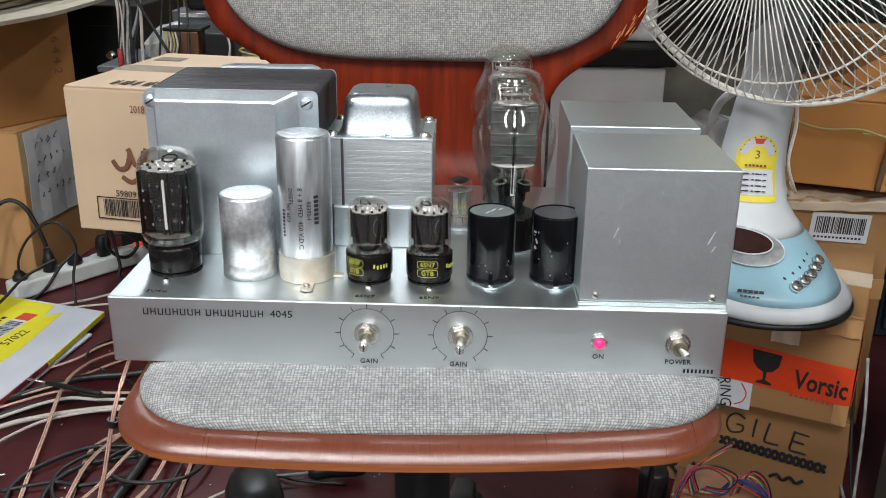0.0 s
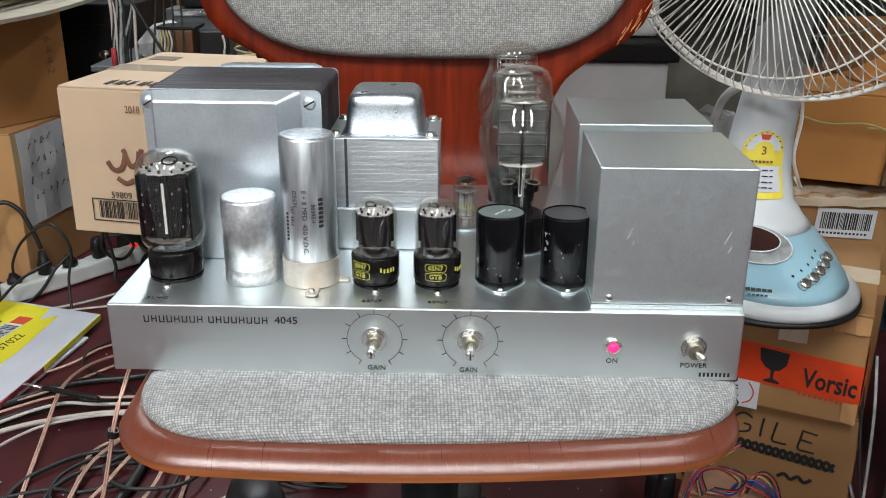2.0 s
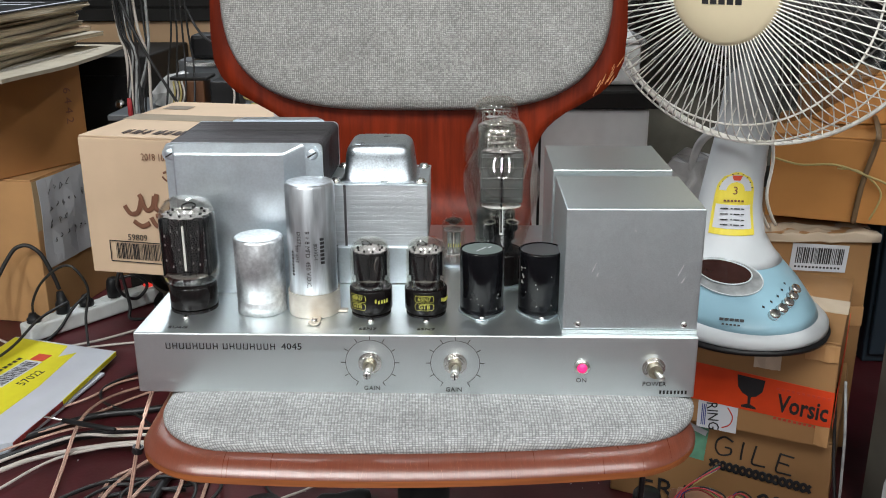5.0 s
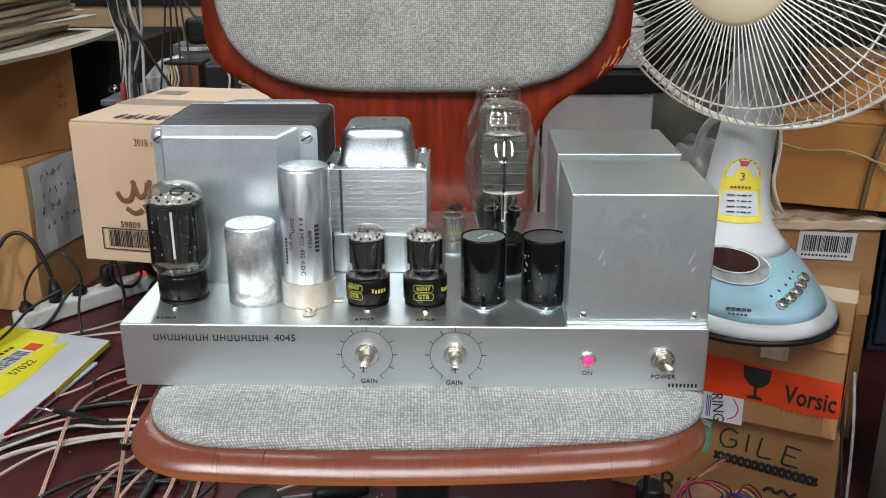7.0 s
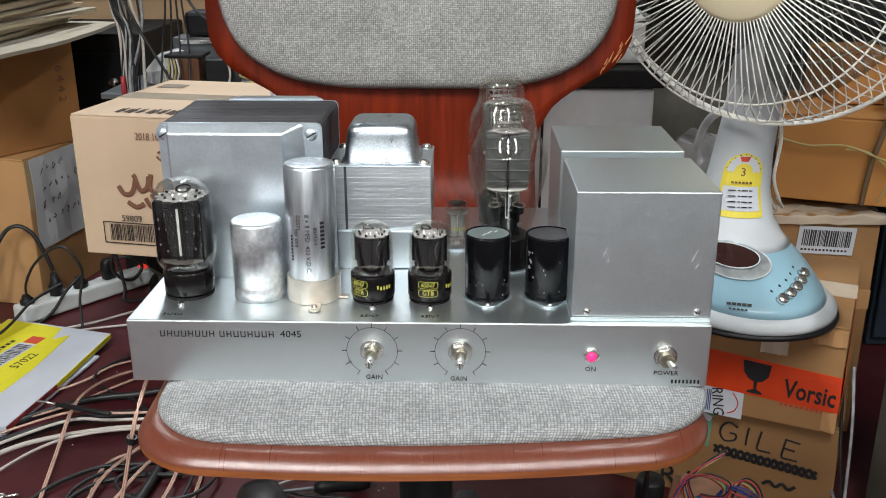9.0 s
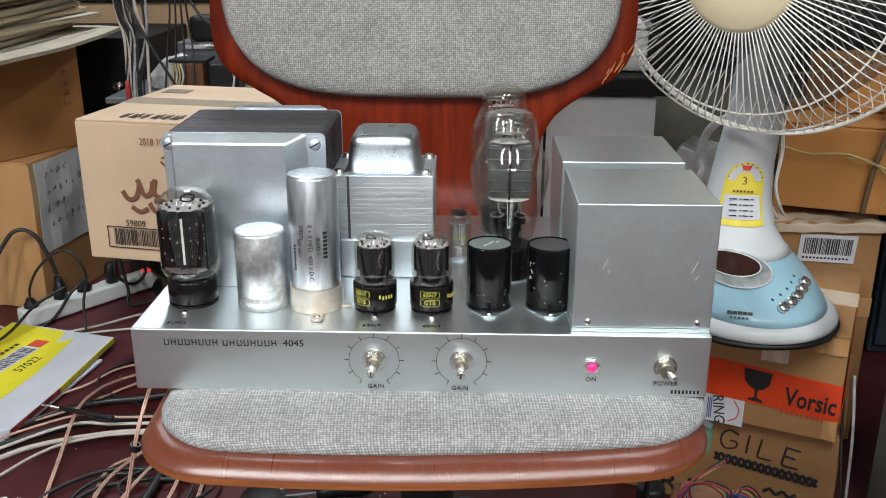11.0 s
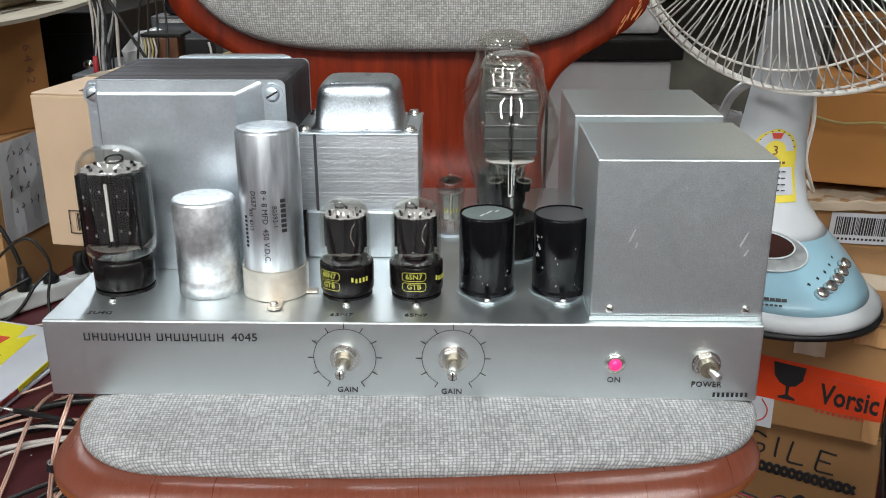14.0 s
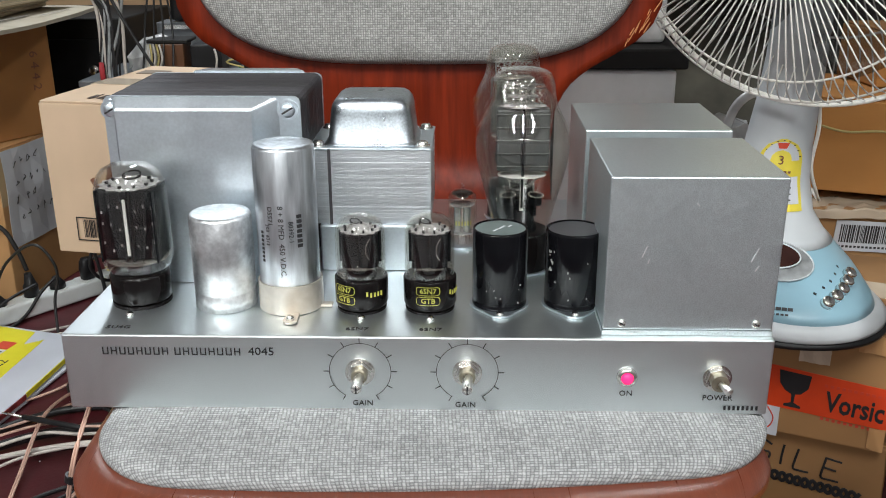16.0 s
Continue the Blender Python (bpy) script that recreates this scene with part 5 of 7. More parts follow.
bmesh.ops.subdivide_edges(b, edges=list(b.edges), cuts=9, use_grid_fill=True)
for v in b.verts:
    q = noise.noise_vector(v.co * 60)
    v.co += 0.006 * q
part("plastic_wrap", b, CLEAR_TAPE, coded, "crumpled clear plastic wrap", pose(0, -0.003, 0.337), True)
part("tape", box(0.1, 0.1645, -0.0022, 0.0, 0.205, 0.235), CARD_PALE, coded)

tied = carton("cardboard_box", pose(0.476, 0.705, 0.3615, 0, 0, -20), 0.208, 0.2, 0.12, CARD_ORANGE, "orange-brown cardboard box tied with brown cord")
part("cord", sweep([(0.12, -0.006, 0.002), (0.125, -0.008, 0.06), (0.135, -0.008, 0.11), (0.137, 0.0, 0.134), (0.135, 0.19, 0.134)], 0.0038, 8), mat("brown_cord", (0.16, 0.1, 0.05), 0.6), tied, smooth=True)
part("cord", sweep([(0.0, -0.008, 0.09), (0.04, -0.012, 0.082), (0.09, -0.012, 0.085), (0.14, -0.014, 0.07), (0.18, -0.016, 0.062), (0.235, -0.03, 0.1)], 0.0016, 8), CABLE_YELLOW, tied, smooth=True)
part("cord", sweep([(0.09, -0.01, 0.08), (0.12, -0.013, 0.078), (0.15, -0.012, 0.05), (0.14, -0.012, 0.01)], 0.0014, 8), CABLE_YELLOW, tied, smooth=True)
carton("cardboard_box", pose(0.571, 0.755, 0.4865, 0, 0, 4), 0.094, 0.12, 0.072, CARD_ORANGE, "small worn orange-brown cardboard box")

tall_box = carton("cardboard_box", pose(0.572, 0.17, 0.0, 0, 0, 3), 0.34, 0.27, 0.298, CARD_DARK, "brown cardboard box with a torn side")
bm = bmesh.new()
for q0, q1 in (((0.169, 0.294), (0.219, 0.11)), ):
    side = [(-0.0045, 0.169, 0.292), (-0.0045, 0.219, 0.11), (-0.0045, 0.219, 0.004), (-0.0045, 0.267, 0.004), (-0.0045, 0.267, 0.292)]
    va, vb = [bm.verts.new(q) for q in side], [bm.verts.new((-0.0022, q[1], q[2])) for q in side]
    bm.faces.new(va)
    bm.faces.new(vb[::-1])
    for i in range(5):
        bm.faces.new((va[i], va[(i + 1) % 5], vb[(i + 1) % 5], vb[i]))
bmesh.ops.recalc_face_normals(bm, faces=list(bm.faces))
part("side_sheet", bm, mat("grey_sheet", (0.09, 0.085, 0.07), 0.6, 0, 0.2, 20, 0.2, 60, 0.3, (0.05, 0.05, 0.045)), tall_box, "dark grey side sheet")
part("sheet_edge", sweep([(-0.0045, 0.163, 0.292), (-0.0045, 0.188, 0.2), (-0.0045, 0.213, 0.11), (-0.0045, 0.213, 0.006)], 0.0042, 4, raw=True), WINDOW_RING, tall_box, "pale edge of the side sheet")
part("torn_flap", box(0.06, 0.09, -0.012, -0.001, 0.09, 0.16, 0.002), CARD_MID, tall_box, place=pose(0, 0, 0, 8, 0, 0))
tray = thing("plastic_tray", (0, 0, 0), "white moulded plastic tray on a cardboard box", "tray")
WHITE_PL = mat("white_plastic", (0.72, 0.74, 0.72), 0.35, 0, 0.04, 20)
part("tray_body", loft([(0.3025, 0.15, 0.061, 0.712, 0.215), (0.33, 0.17, 0.078, 0.706, 0.215), (0.385, 0.18, 0.082, 0.692, 0.215), (0.395, 0.19, 0.085, 0.682, 0.215), (0.462, 0.197, 0.088, 0.68, 0.215), (0.462, 0.187, 0.080, 0.68, 0.215), (0.38, 0.165, 0.070, 0.69, 0.215)], 64, 9), WHITE_PL, tray, smooth=False)
part("tray_rim", loft([(0.4625, 0.17, 0.082, 0.709, 0.21), (0.494, 0.176, 0.085, 0.716, 0.205), (0.4945, 0.166, 0.077, 0.716, 0.205), (0.465, 0.16, 0.074, 0.709, 0.21)], 64, 9), WHITE_PL, tray, smooth=False)


# ---- drum under the carton ----
def drum():
    t = thing("speaker_drum", (-0.42, 1.05, 0), "black ribbed plastic drum beneath the carton", "speaker")
    part("body", lathe([(0, 0.002), (0.128, 0.002), (0.132, 0.01), (0.132, 0.195), (0.125, 0.2075), (0, 0.2075)], 48), BLACK_PLASTIC, t, smooth=True)
    for k in range(22):
        a = 150 + 10 * k
        part("rib", box(-0.003, 0.003, -0.148, -0.131, 0.012, 0.19, 0.001), BLACK_PLASTIC, t, place=pose(0, 0, 0, 0, 0, a - 180))
    for z in (0.04, 0.09, 0.14, 0.185):
        part("ring", lathe([(0.131, z), (0.15, z), (0.15, z + 0.007), (0.131, z + 0.007)], 48), BLACK_PLASTIC, t)


drum()


# ---- desk fan ----
def desk_fan():
    t = thing("desk_fan", (0, 0, 0), "white and pale blue desk fan standing on stacked boxes", "fan")
    lv = [(0.312, 0.0915, 0.1095, 0.3822, 0.4755), (0.322, 0.0875, 0.1045, 0.3815, 0.477), (0.333, 0.082, 0.097, 0.38, 0.482), (0.346, 0.0745, 0.085, 0.3785, 0.488), (0.36, 0.065, 0.071, 0.3755, 0.497), (0.376, 0.053, 0.055, 0.3725, 0.507),
          (0.395, 0.045, 0.043, 0.3708, 0.515), (0.43, 0.0395, 0.037, 0.371, 0.521), (0.47, 0.036, 0.033, 0.3745, 0.524), (0.513, 0.0335, 0.03, 0.38, 0.526), (0.56, 0.0315, 0.03, 0.384, 0.528), (0.63, 0.03, 0.03, 0.387, 0.53)]

    def surf(z, ang, out=0.0):
        for p, q in zip(lv, lv[1:]):
            if z <= q[0]:
                k = (z - p[0]) / (q[0] - p[0])
                ax, ay, cx, cy = (p[i] + (q[i] - p[i]) * k for i in (1, 2, 3, 4))
                a = math.radians(ang)
                return Vector((cx + (ax + out) * math.cos(a), cy + (ay + out) * math.sin(a), z + out * 0.7))

    # black band under the skirt: dark underside, and the shadow gap put in as shape
    part("foot", loft([(0.2893, 0.1035, 0.1125, 0.383, 0.474), (0.2945, 0.105, 0.114, 0.383, 0.474)], 72, 2.2), BLACK_PLASTIC, t, "black band for the base's underside and the shadow gap below it", smooth=True)
    part("base", loft([(0.2945, 0.1, 0.109, 0.383, 0.474), (0.297, 0.1045, 0.1135, 0.383, 0.474), (0.303, 0.1042, 0.1142, 0.383, 0.474), (0.309, 0.0985, 0.1125, 0.3825, 0.475), (0.3135, 0.0912, 0.1088, 0.3822, 0.4755)], 72, 2.0), FAN_WHITE, t, "scuffed white base skirt", smooth=True)
    part("base_cover", loft([q for q in lv if q[0] < 0.378], 72, 2.0), FAN_BLUE, t, "pale blue base cover", smooth=True)
    part("neck", loft([(0.368, 0.0606, 0.0645, 0.374, 0.502), (0.376, 0.0544, 0.0564, 0.3725, 0.507)] + [q for q in lv if q[0] > 0.377], 48, 2.0), FAN_WHITE, t, "yellowed white neck", smooth=True)
    # oval window on the slope
    def oval(z0, z1, a0, a1, out, name, m, label=""):
        b = bmesh.new()
        vs = []
        for k in range(40):
            a = 2 * math.pi * k / 40
            vs.append(b.verts.new(surf((z0 + z1) / 2 + (z1 - z0) / 2 * math.sin(a), (a0 + a1) / 2 + (a1 - a0) / 2 * math.cos(a), out)))
        mid = b.verts.new(surf((z0 + z1) / 2, (a0 + a1) / 2, out))
        for k in range(40):
            b.faces.new((vs[k], vs[(k + 1) % 40], mid))
        bmesh.ops.recalc_face_normals(b, faces=list(b.faces))
        ob = part(name, b, m, t, label, smooth=True)
        return ob
    oval(0.346, 0.376, -154, -76, 0.0022, "window_frame", WINDOW_RING, "grey clear plastic window frame")
    oval(0.3545, 0.3745, -146, -86, 0.0036, "window", WINDOW_DARK, "dark oval window")
    for z0, z1, a0, a1, out in ((0.346, 0.376, -154, -76, 0.0022), (0.3545, 0.3745, -146, -86, 0.0034)):
        rim = [surf((z0 + z1) / 2 + (z1 - z0) / 2 * math.sin(k * math.pi / 20), (a0 + a1) / 2 + (a1 - a0) / 2 * math.cos(k * math.pi / 20), out) for k in range(40)]
        part("frame_edge", sweep(rim, 0.0009, 8, raw=True, loop=True), CLEAR_EDGE, t, "clear plastic edge of the window", smooth=True)
    for k in range(5):
        p = surf(0.331 + 0.0038 * k, -80 + 8.5 * k, 0.0)
        bt = part("button", lathe([(0, 0.0078), (0.0048, 0.0077), (0.0062, 0.0066), (0.0066, 0.005), (0.0068, 0), (0, 0)], 24), CHROME, t, "chrome speed button", place=Matrix.Translation(p) @ pose(0, 0, 0, 38, 0, 16 + 7 * k), smooth=True)
        part("print", box(-0.0018, 0.0018, -0.0003, 0.0003, -0.0011, 0.0011), INK, t, place=Matrix.Translation(surf(0.3385 + 0.0038 * k, -86 + 8.5 * k, 0.001)) @ pose(0, 0, 0, -40, 30, 10 + 7 * k))
    b = bars([(-0.014 + 0.0057 * k, 0.005) for k in range(5)], 0.0034)
    m = Matrix.Translation(surf(0.325, -113, 0.0022)) @ pose(0, 0, 0, -38, 0, -14)
    part("maker_mark", b, INK, t, "black maker's mark as plain bars", m)
    part("maker_mark", bars([(-0.011 + 0.0044 * k, 0.003) for k in range(5)], 0.002), INK, t, place=m @ pose(0.0, 0, -0.006))
    # energy label on the neck
    def wrap(pts, name, m, out, label=""):
        b = bmesh.new()
        def on(x, z):
            return surf(z, -99 + math.degrees(x / 0.039), out)
        zs = [q[1] for q in pts]
        lo, hi, cx = min(zs), max(zs), sum(q[0] for q in pts) / len(pts)
        # horizontal strips between the outline's two sides
        n = len(pts)
        rows = []
        for i in range(13):
            z = lo + (hi - lo) * (0.002 + 0.996 * i / 12)
            xs = []
            for k in range(n):
                (x0, z0), (x1, z1) = pts[k], pts[(k + 1) % n]
                if (z0 - z) * (z1 - z) <= 0 and abs(z1 - z0) > 1e-7:
                    xs.append(x0 + (x1 - x0) * (z - z0) / (z1 - z0))
            rows.append([b.verts.new(on(min(xs) + (max(xs) - min(xs)) * j / 8, z)) for j in range(9)])
        for p, q in zip(rows, rows[1:]):
            for j in range(8):
                b.faces.new((p[j], p[j + 1], q[j + 1], q[j]))
        bmesh.ops.recalc_face_normals(b, faces=list(b.faces))
        return part(name, b, m, t, label)
    dome = [(0.0245 * math.cos(math.radians(a)), 0.452 + 0.0245 * math.sin(math.radians(a))) for a in range(0, 181, 12)]
    wrap([(-0.0255, 0.4), (0.0255, 0.4), (0.0245, 0.452), *dome[1:-1], (-0.0245, 0.452)], "energy_label", STICKER, 0.0012, "yellow energy label")
    wrap([(0.020 * math.cos(math.radians(a)), 0.453 + 0.020 * math.sin(math.radians(a))) for a in range(0, 181, 12)], "print", PAPER, 0.0017)
    wrap([(0.011 * math.cos(math.radians(a)), 0.453 + 0.011 * math.sin(math.radians(a))) for a in range(0, 360, 15)], "print", STICKER, 0.0021)
    wrap([(0.004 * -1, 0.4655), (0.004, 0.4655), (0.0065, 0.4715), (-0.0065, 0.4715)], "print", ORANGE, 0.0023)
    wrap([(-0.0215, 0.4075), (0.0215, 0.4075), (0.0205, 0.436), (-0.0205, 0.436)], "print", PAPER, 0.0018)
    def on_neck(z, out=0.0032):
        return Matrix.Translation(surf(z, -99, out)) @ pose(0, 0, 0, -3, 0, -9)
    words("lettering", "3", 0.014, on_neck(0.4525) @ pose(0, 0, 0, 90), BROWN_INK, t, "printed digit")
    for z in (0.412, 0.418, 0.4245, 0.431):
        part("print", bars([(-0.015, 0.009), (-0.003, 0.0025), (0.001, 0.007), (0.0095, 0.004)], 0.0013), INK, t, place=on_neck(z))
    part("print", bars([(-0.0125 + 0.0042 * k, 0.0028) for k in range(6)], 0.0024), BROWN_INK, t, place=on_neck(0.4405))
    for k in range(9):
        a = math.radians(20 + 17.5 * k)
        part("print", box(-0.0009, 0.0009, -0.0003, 0, -0.0005, 0.0005), INK, t, place=on_neck(0.4525 + 0.0218 * math.sin(a), 0.0016 - 0.0045 * math.cos(a) ** 2) @ pose(0.0205 * math.cos(a), 0, 0))
    # head
    H = pose(0.353, 0.43, 0.714, 9, 0, -36)
    part("motor_housing", join(None, loft([(0.025, 0.045, 0.045, 0, 0), (0.05, 0.055, 0.055, 0, 0), (0.13, 0.052, 0.052, 0, 0), (0.16, 0.03, 0.03, 0, 0)], 40, 2.2), pose(0, 0, 0, -90)), FAN_WHITE, t, "white motor housing", H, True)
    part("pivot", box(-0.024, 0.024, -0.024, 0.024, -0.09, -0.03, 0.006), FAN_WHITE, t, place=Matrix.Translation((0.375, 0.53, 0.70)))
    R = 0.194
    part("rim", join(None, lathe([(R - 0.0015, -0.004), (R + 0.0015, -0.0045), (R + 0.003, 0.0), (R + 0.0015, 0.0045), (R - 0.0015, 0.004), (R - 0.0015, -0.004)], 128), pose(0, 0, 0, 90)), FAN_WIRE, t, "white guard rim", H, True)

    def guard(name, prof, n, r, twist, hoops):
        rr, y = hoops[0]
        hoop = lambda q, h: sweep([(q * math.sin(2 * math.pi * k / 48), h, q * math.cos(2 * math.pi * k / 48)) for k in range(48)], 0.0012, 6, loop=True, step=2)
        g = part(name, hoop(rr, y), FAN_WIRE, t, "white radial wire guard", H, True)
        for q, h in hoops[1:]:
            part("hoop", hoop(q, h), FAN_WIRE, g, smooth=True)
        pts = [(q * math.sin(twist * i / (len(prof) - 1)), h, q * math.cos(twist * i / (len(prof) - 1))) for i, (q, h) in enumerate(prof)]
        first = part("guard_wire", sweep(pts, r, 4, step=3), FAN_WIRE, g, smooth=True)
        for k in range(1, n):
            ob = new("guard_wire", first.data)
            ob.parent, ob.matrix_basis = g, pose(0, 0, 0, 0, 360 * k / n, 0)
        return g
    front = guard("front_guard", [(0.052, -0.094), (0.08, -0.093), (0.125, -0.086), (0.156, -0.072), (0.176, -0.046), (0.187, -0.018), (R - 0.001, 0.0)], 108, 0.00082, 0.16, ((0.149, -0.0745), (0.1785, -0.042)))
    rear = guard("rear_guard", [(0.05, 0.085), (0.11, 0.082), (0.15, 0.068), (0.173, 0.04), (R - 0.001, 0.002)], 84, 0.0008, -0.12, ((0.145, 0.072), (0.1, 0.084)))
    hub = part("hub_badge", join(None, lathe([(0, 0.1005), (0.03, 0.1), (0.052, 0.0975), (0.0575, 0.094), (0.0585, 0.088), (0, 0.088)], 72), pose(0, 0, 0, 90)), CREAM, t, "cream centre badge", H, True)
    part("maker_mark", bars([(-0.0215 + 0.0088 * k, 0.0068) for k in range(5)], 0.0088), INK, hub, place=pose(0.0, -0.1004, -0.009))
    # blades at rest
    for k in range(4):
        bm = bmesh.new()
        rows = []
        for i in range(9):
            rr = 0.028 + 0.138 * i / 8
            half = 0.28 + 0.36 * math.sin(math.pi * min(1, i / 8 * 0.72 + 0.14))
            rows.append([bm.verts.new((rr * math.sin(a), 0.004 - 0.05 * (j / 8 - 0.5) * min(1, rr / 0.1), rr * math.cos(a))) for j in range(9) for a in [0.15 * i / 8 + half * (j / 4 - 1) * (1 if i < 7 else 0.86 if i == 8 else 0.96)]])
        for p, q in zip(rows, rows[1:]):
            for j in range(8):
                bm.faces.new((p[j], p[j + 1], q[j + 1], q[j]))
        bmesh.ops.solidify(bm, geom=list(bm.faces), thickness=0.0015)
        part("blade", bm, FAN_BLADE, t, "smoky translucent blade", H @ pose(0, 0, 0, 0, 45 + 90 * k, 0), True)
    part("spindle", join(None, lathe([(0, 0.045), (0.02, 0.04), (0.028, 0.03), (0.028, -0.03), (0, -0.03)], 32), pose(0, 0, 0, 90)), GREY_PANEL, t, place=H, smooth=True)
    part("power_cord", sweep([(0.40, 0.57, 0.42), (0.418, 0.6, 0.46), (0.42, 0.615, 0.43), (0.43, 0.6, 0.36), (0.46, 0.61, 0.3), (0.475, 0.63, 0.2)], 0.003, 8), CABLE_WHITE, t, smooth=True)


desk_fan()


# ---- floor clutter ----
def cable(name, pts, r, material, label):
    if material is CABLE_PINK:
        line = smooth_line(pts, 8)
        b = None
        for sg in (-1, 1):
            off = []
            for i, q in enumerate(line):
                d = line[min(i + 1, len(line) - 1)] - line[max(i - 1, 0)]
                k = Vector((d.y, -d.x, 0))
                k = k.normalized() if k.length > 1e-5 else Vector((1, 0, 0))
                if abs(d.normalized().z) > 0.75:
                    k = Vector((1, 0, 0))
                off.append(q + k * (sg * r * 0.62))
            b = sweep(off, r * 0.66, 7, bm=b, raw=True)
    else:
        b = sweep(pts, r, 8)
    ob = tagged(part(name, b, material, smooth=True), label, "cable", "loose cables on the floor")
    return ob


def power_strip():
    a, e = Vector((-0.836, 1.03, 0)), Vector((-0.655, 1.265, 0))
    ang = math.degrees(math.atan2(e.y - a.y, e.x - a.x))
    L = (e - a).length
    t = thing("power_strip", Matrix.Translation(a) @ pose(0, 0, 0.002, 0, 0, ang), "white multi-socket power strip lying on the floor", "power strip")
    part("body", box(0, L, -0.021, 0.021, 0, 0.034, 0.006, 3), STRIP, t)
    for k in range(5):
        s = part("socket", lathe([(0.0, -0.006), (0.015, -0.006), (0.017, 0.0006), (0.019, 0.0006), (0.019, -0.004)], 28), STRIP, t, place=pose(0.032 + 0.052 * k, 0, 0.0344))
        part("slot", join(lathe([(0, -0.0054), (0.003, -0.0054)], 12), lathe([(0, -0.0054), (0.003, -0.0054)], 12), pose(0.012, 0, 0)), INK, s, place=pose(-0.006, 0, 0))
    part("switch", box(L - 0.022, L - 0.008, -0.009, 0.009, 0.034, 0.039, 0.001), mat("red_switch", (0.6, 0.03, 0.03), 0.3, emit=(1, 0.05, 0.03), emit_strength=0.6), t, "lit red switch")
    PL = t.matrix_basis
    leads = ([(0, 0, 0.016), (0.006, -0.005, 0.045), (0.03, -0.01, 0.085), (0.07, -0.015, 0.118), (0.1, -0.02, 0.122), (0.122, -0.02, 0.09), (0.124, -0.02, 0.06), (0.118, -0.03, 0.02), (0.125, -0.05, -0.033)],
             [(-0.002, 0, 0.05), (-0.012, 0, 0.085), (-0.034, 0, 0.13), (-0.065, -0.005, 0.143), (-0.095, -0.02, 0.11), (-0.16, -0.08, -0.03)],
             [(0, 0, 0.02), (0.01, -0.02, 0.03), (-0.01, -0.045, 0.01), (-0.04, -0.1, -0.033), (-0.1, -0.25, -0.033)])
    for u, h, w, r, pts in ((0.022, 0.018, 0.013, 0.0026, leads[0]), (0.084, 0.045, 0.013, 0.0042, leads[1]), (0.136, 0.022, 0.014, 0.0032, leads[2])):
        p = PL @ Vector((u, 0, 0.0345))
        pl = thing("plug", Matrix.Translation(p), "black moulded mains plug in the power strip", "plug", "plugs in the power strip")
        part("body", loft([(0.0, w, w, 0, 0), (h * 0.45, w, w, 0, 0), (h * 0.6, w * 0.75, w * 0.75, 0, 0), (h, 0.006, 0.006, -0.002, 0.0)], 24, 2.4), BLACK_PLASTIC, pl, smooth=True)
        part("lead", sweep(pts, r, 8), CABLE_BLACK, pl, "black lead", smooth=True)
    adapter = thing("plug_adapter", Matrix.Translation(PL @ Vector((0.2, 0.0, 0.0345))) @ pose(0, 0, 0, 0, 0, ang), "chunky black plug with a curled lead", "plug", "plugs in the power strip")
    part("body", loft([(0.0, 0.013, 0.012, 0, 0), (0.02, 0.015, 0.013, 0, 0), (0.036, 0.013, 0.011, 0.0, 0), (0.042, 0.009, 0.008, 0, 0)], 32, 2.6), BLACK_PLASTIC, adapter, smooth=True)
    part("lead", sweep([(0, -0.005, 0.039), (0.03, -0.035, 0.046), (0.055, -0.04, 0.02), (0.03, -0.045, 0.0), (0.0, -0.05, 0.01), (-0.02, -0.05, 0.04), (-0.012, -0.055, 0.07), (-0.005, -0.065, 0.0), (-0.005, -0.075, -0.032), (0.1, -0.11, -0.032)], 0.0034, 8), CABLE_BLACK, adapter, smooth=True)
    g = thing("vent_grille", pose(-0.535, 1.16, 0.0, 0, 0, -18), "small black slatted vent unit on the floor", "vent")
    part("housing", box(-0.04, 0.04, 0.006, 0.05, 0.001, 0.07, 0.008, 3), BLACK_PLASTIC, g)
    for k in range(6):
        part("slat", box(-0.034 + 0.0118 * k, -0.0275 + 0.0118 * k, 0, 0.0055, 0.006, 0.064, 0.001), DARK, g)
    part("crossbar", box(-0.036, 0.036, -0.002, -0.0002, 0.033, 0.038), DARK, g)


power_strip()


def slab(pts, z0, z1, bm=None):
    b = bm or bmesh.new()
    lo, hi = [b.verts.new((x, y, z0)) for x, y in pts], [b.verts.new((x, y, z1)) for x, y in pts]
    b.faces.new(lo[::-1])
    b.faces.new(hi)
    for i in range(len(pts)):
        j = (i + 1) % len(pts)
        b.faces.new((lo[i], lo[j], hi[j], hi[i]))
    bmesh.ops.recalc_face_normals(b, faces=list(b.faces))
    return b


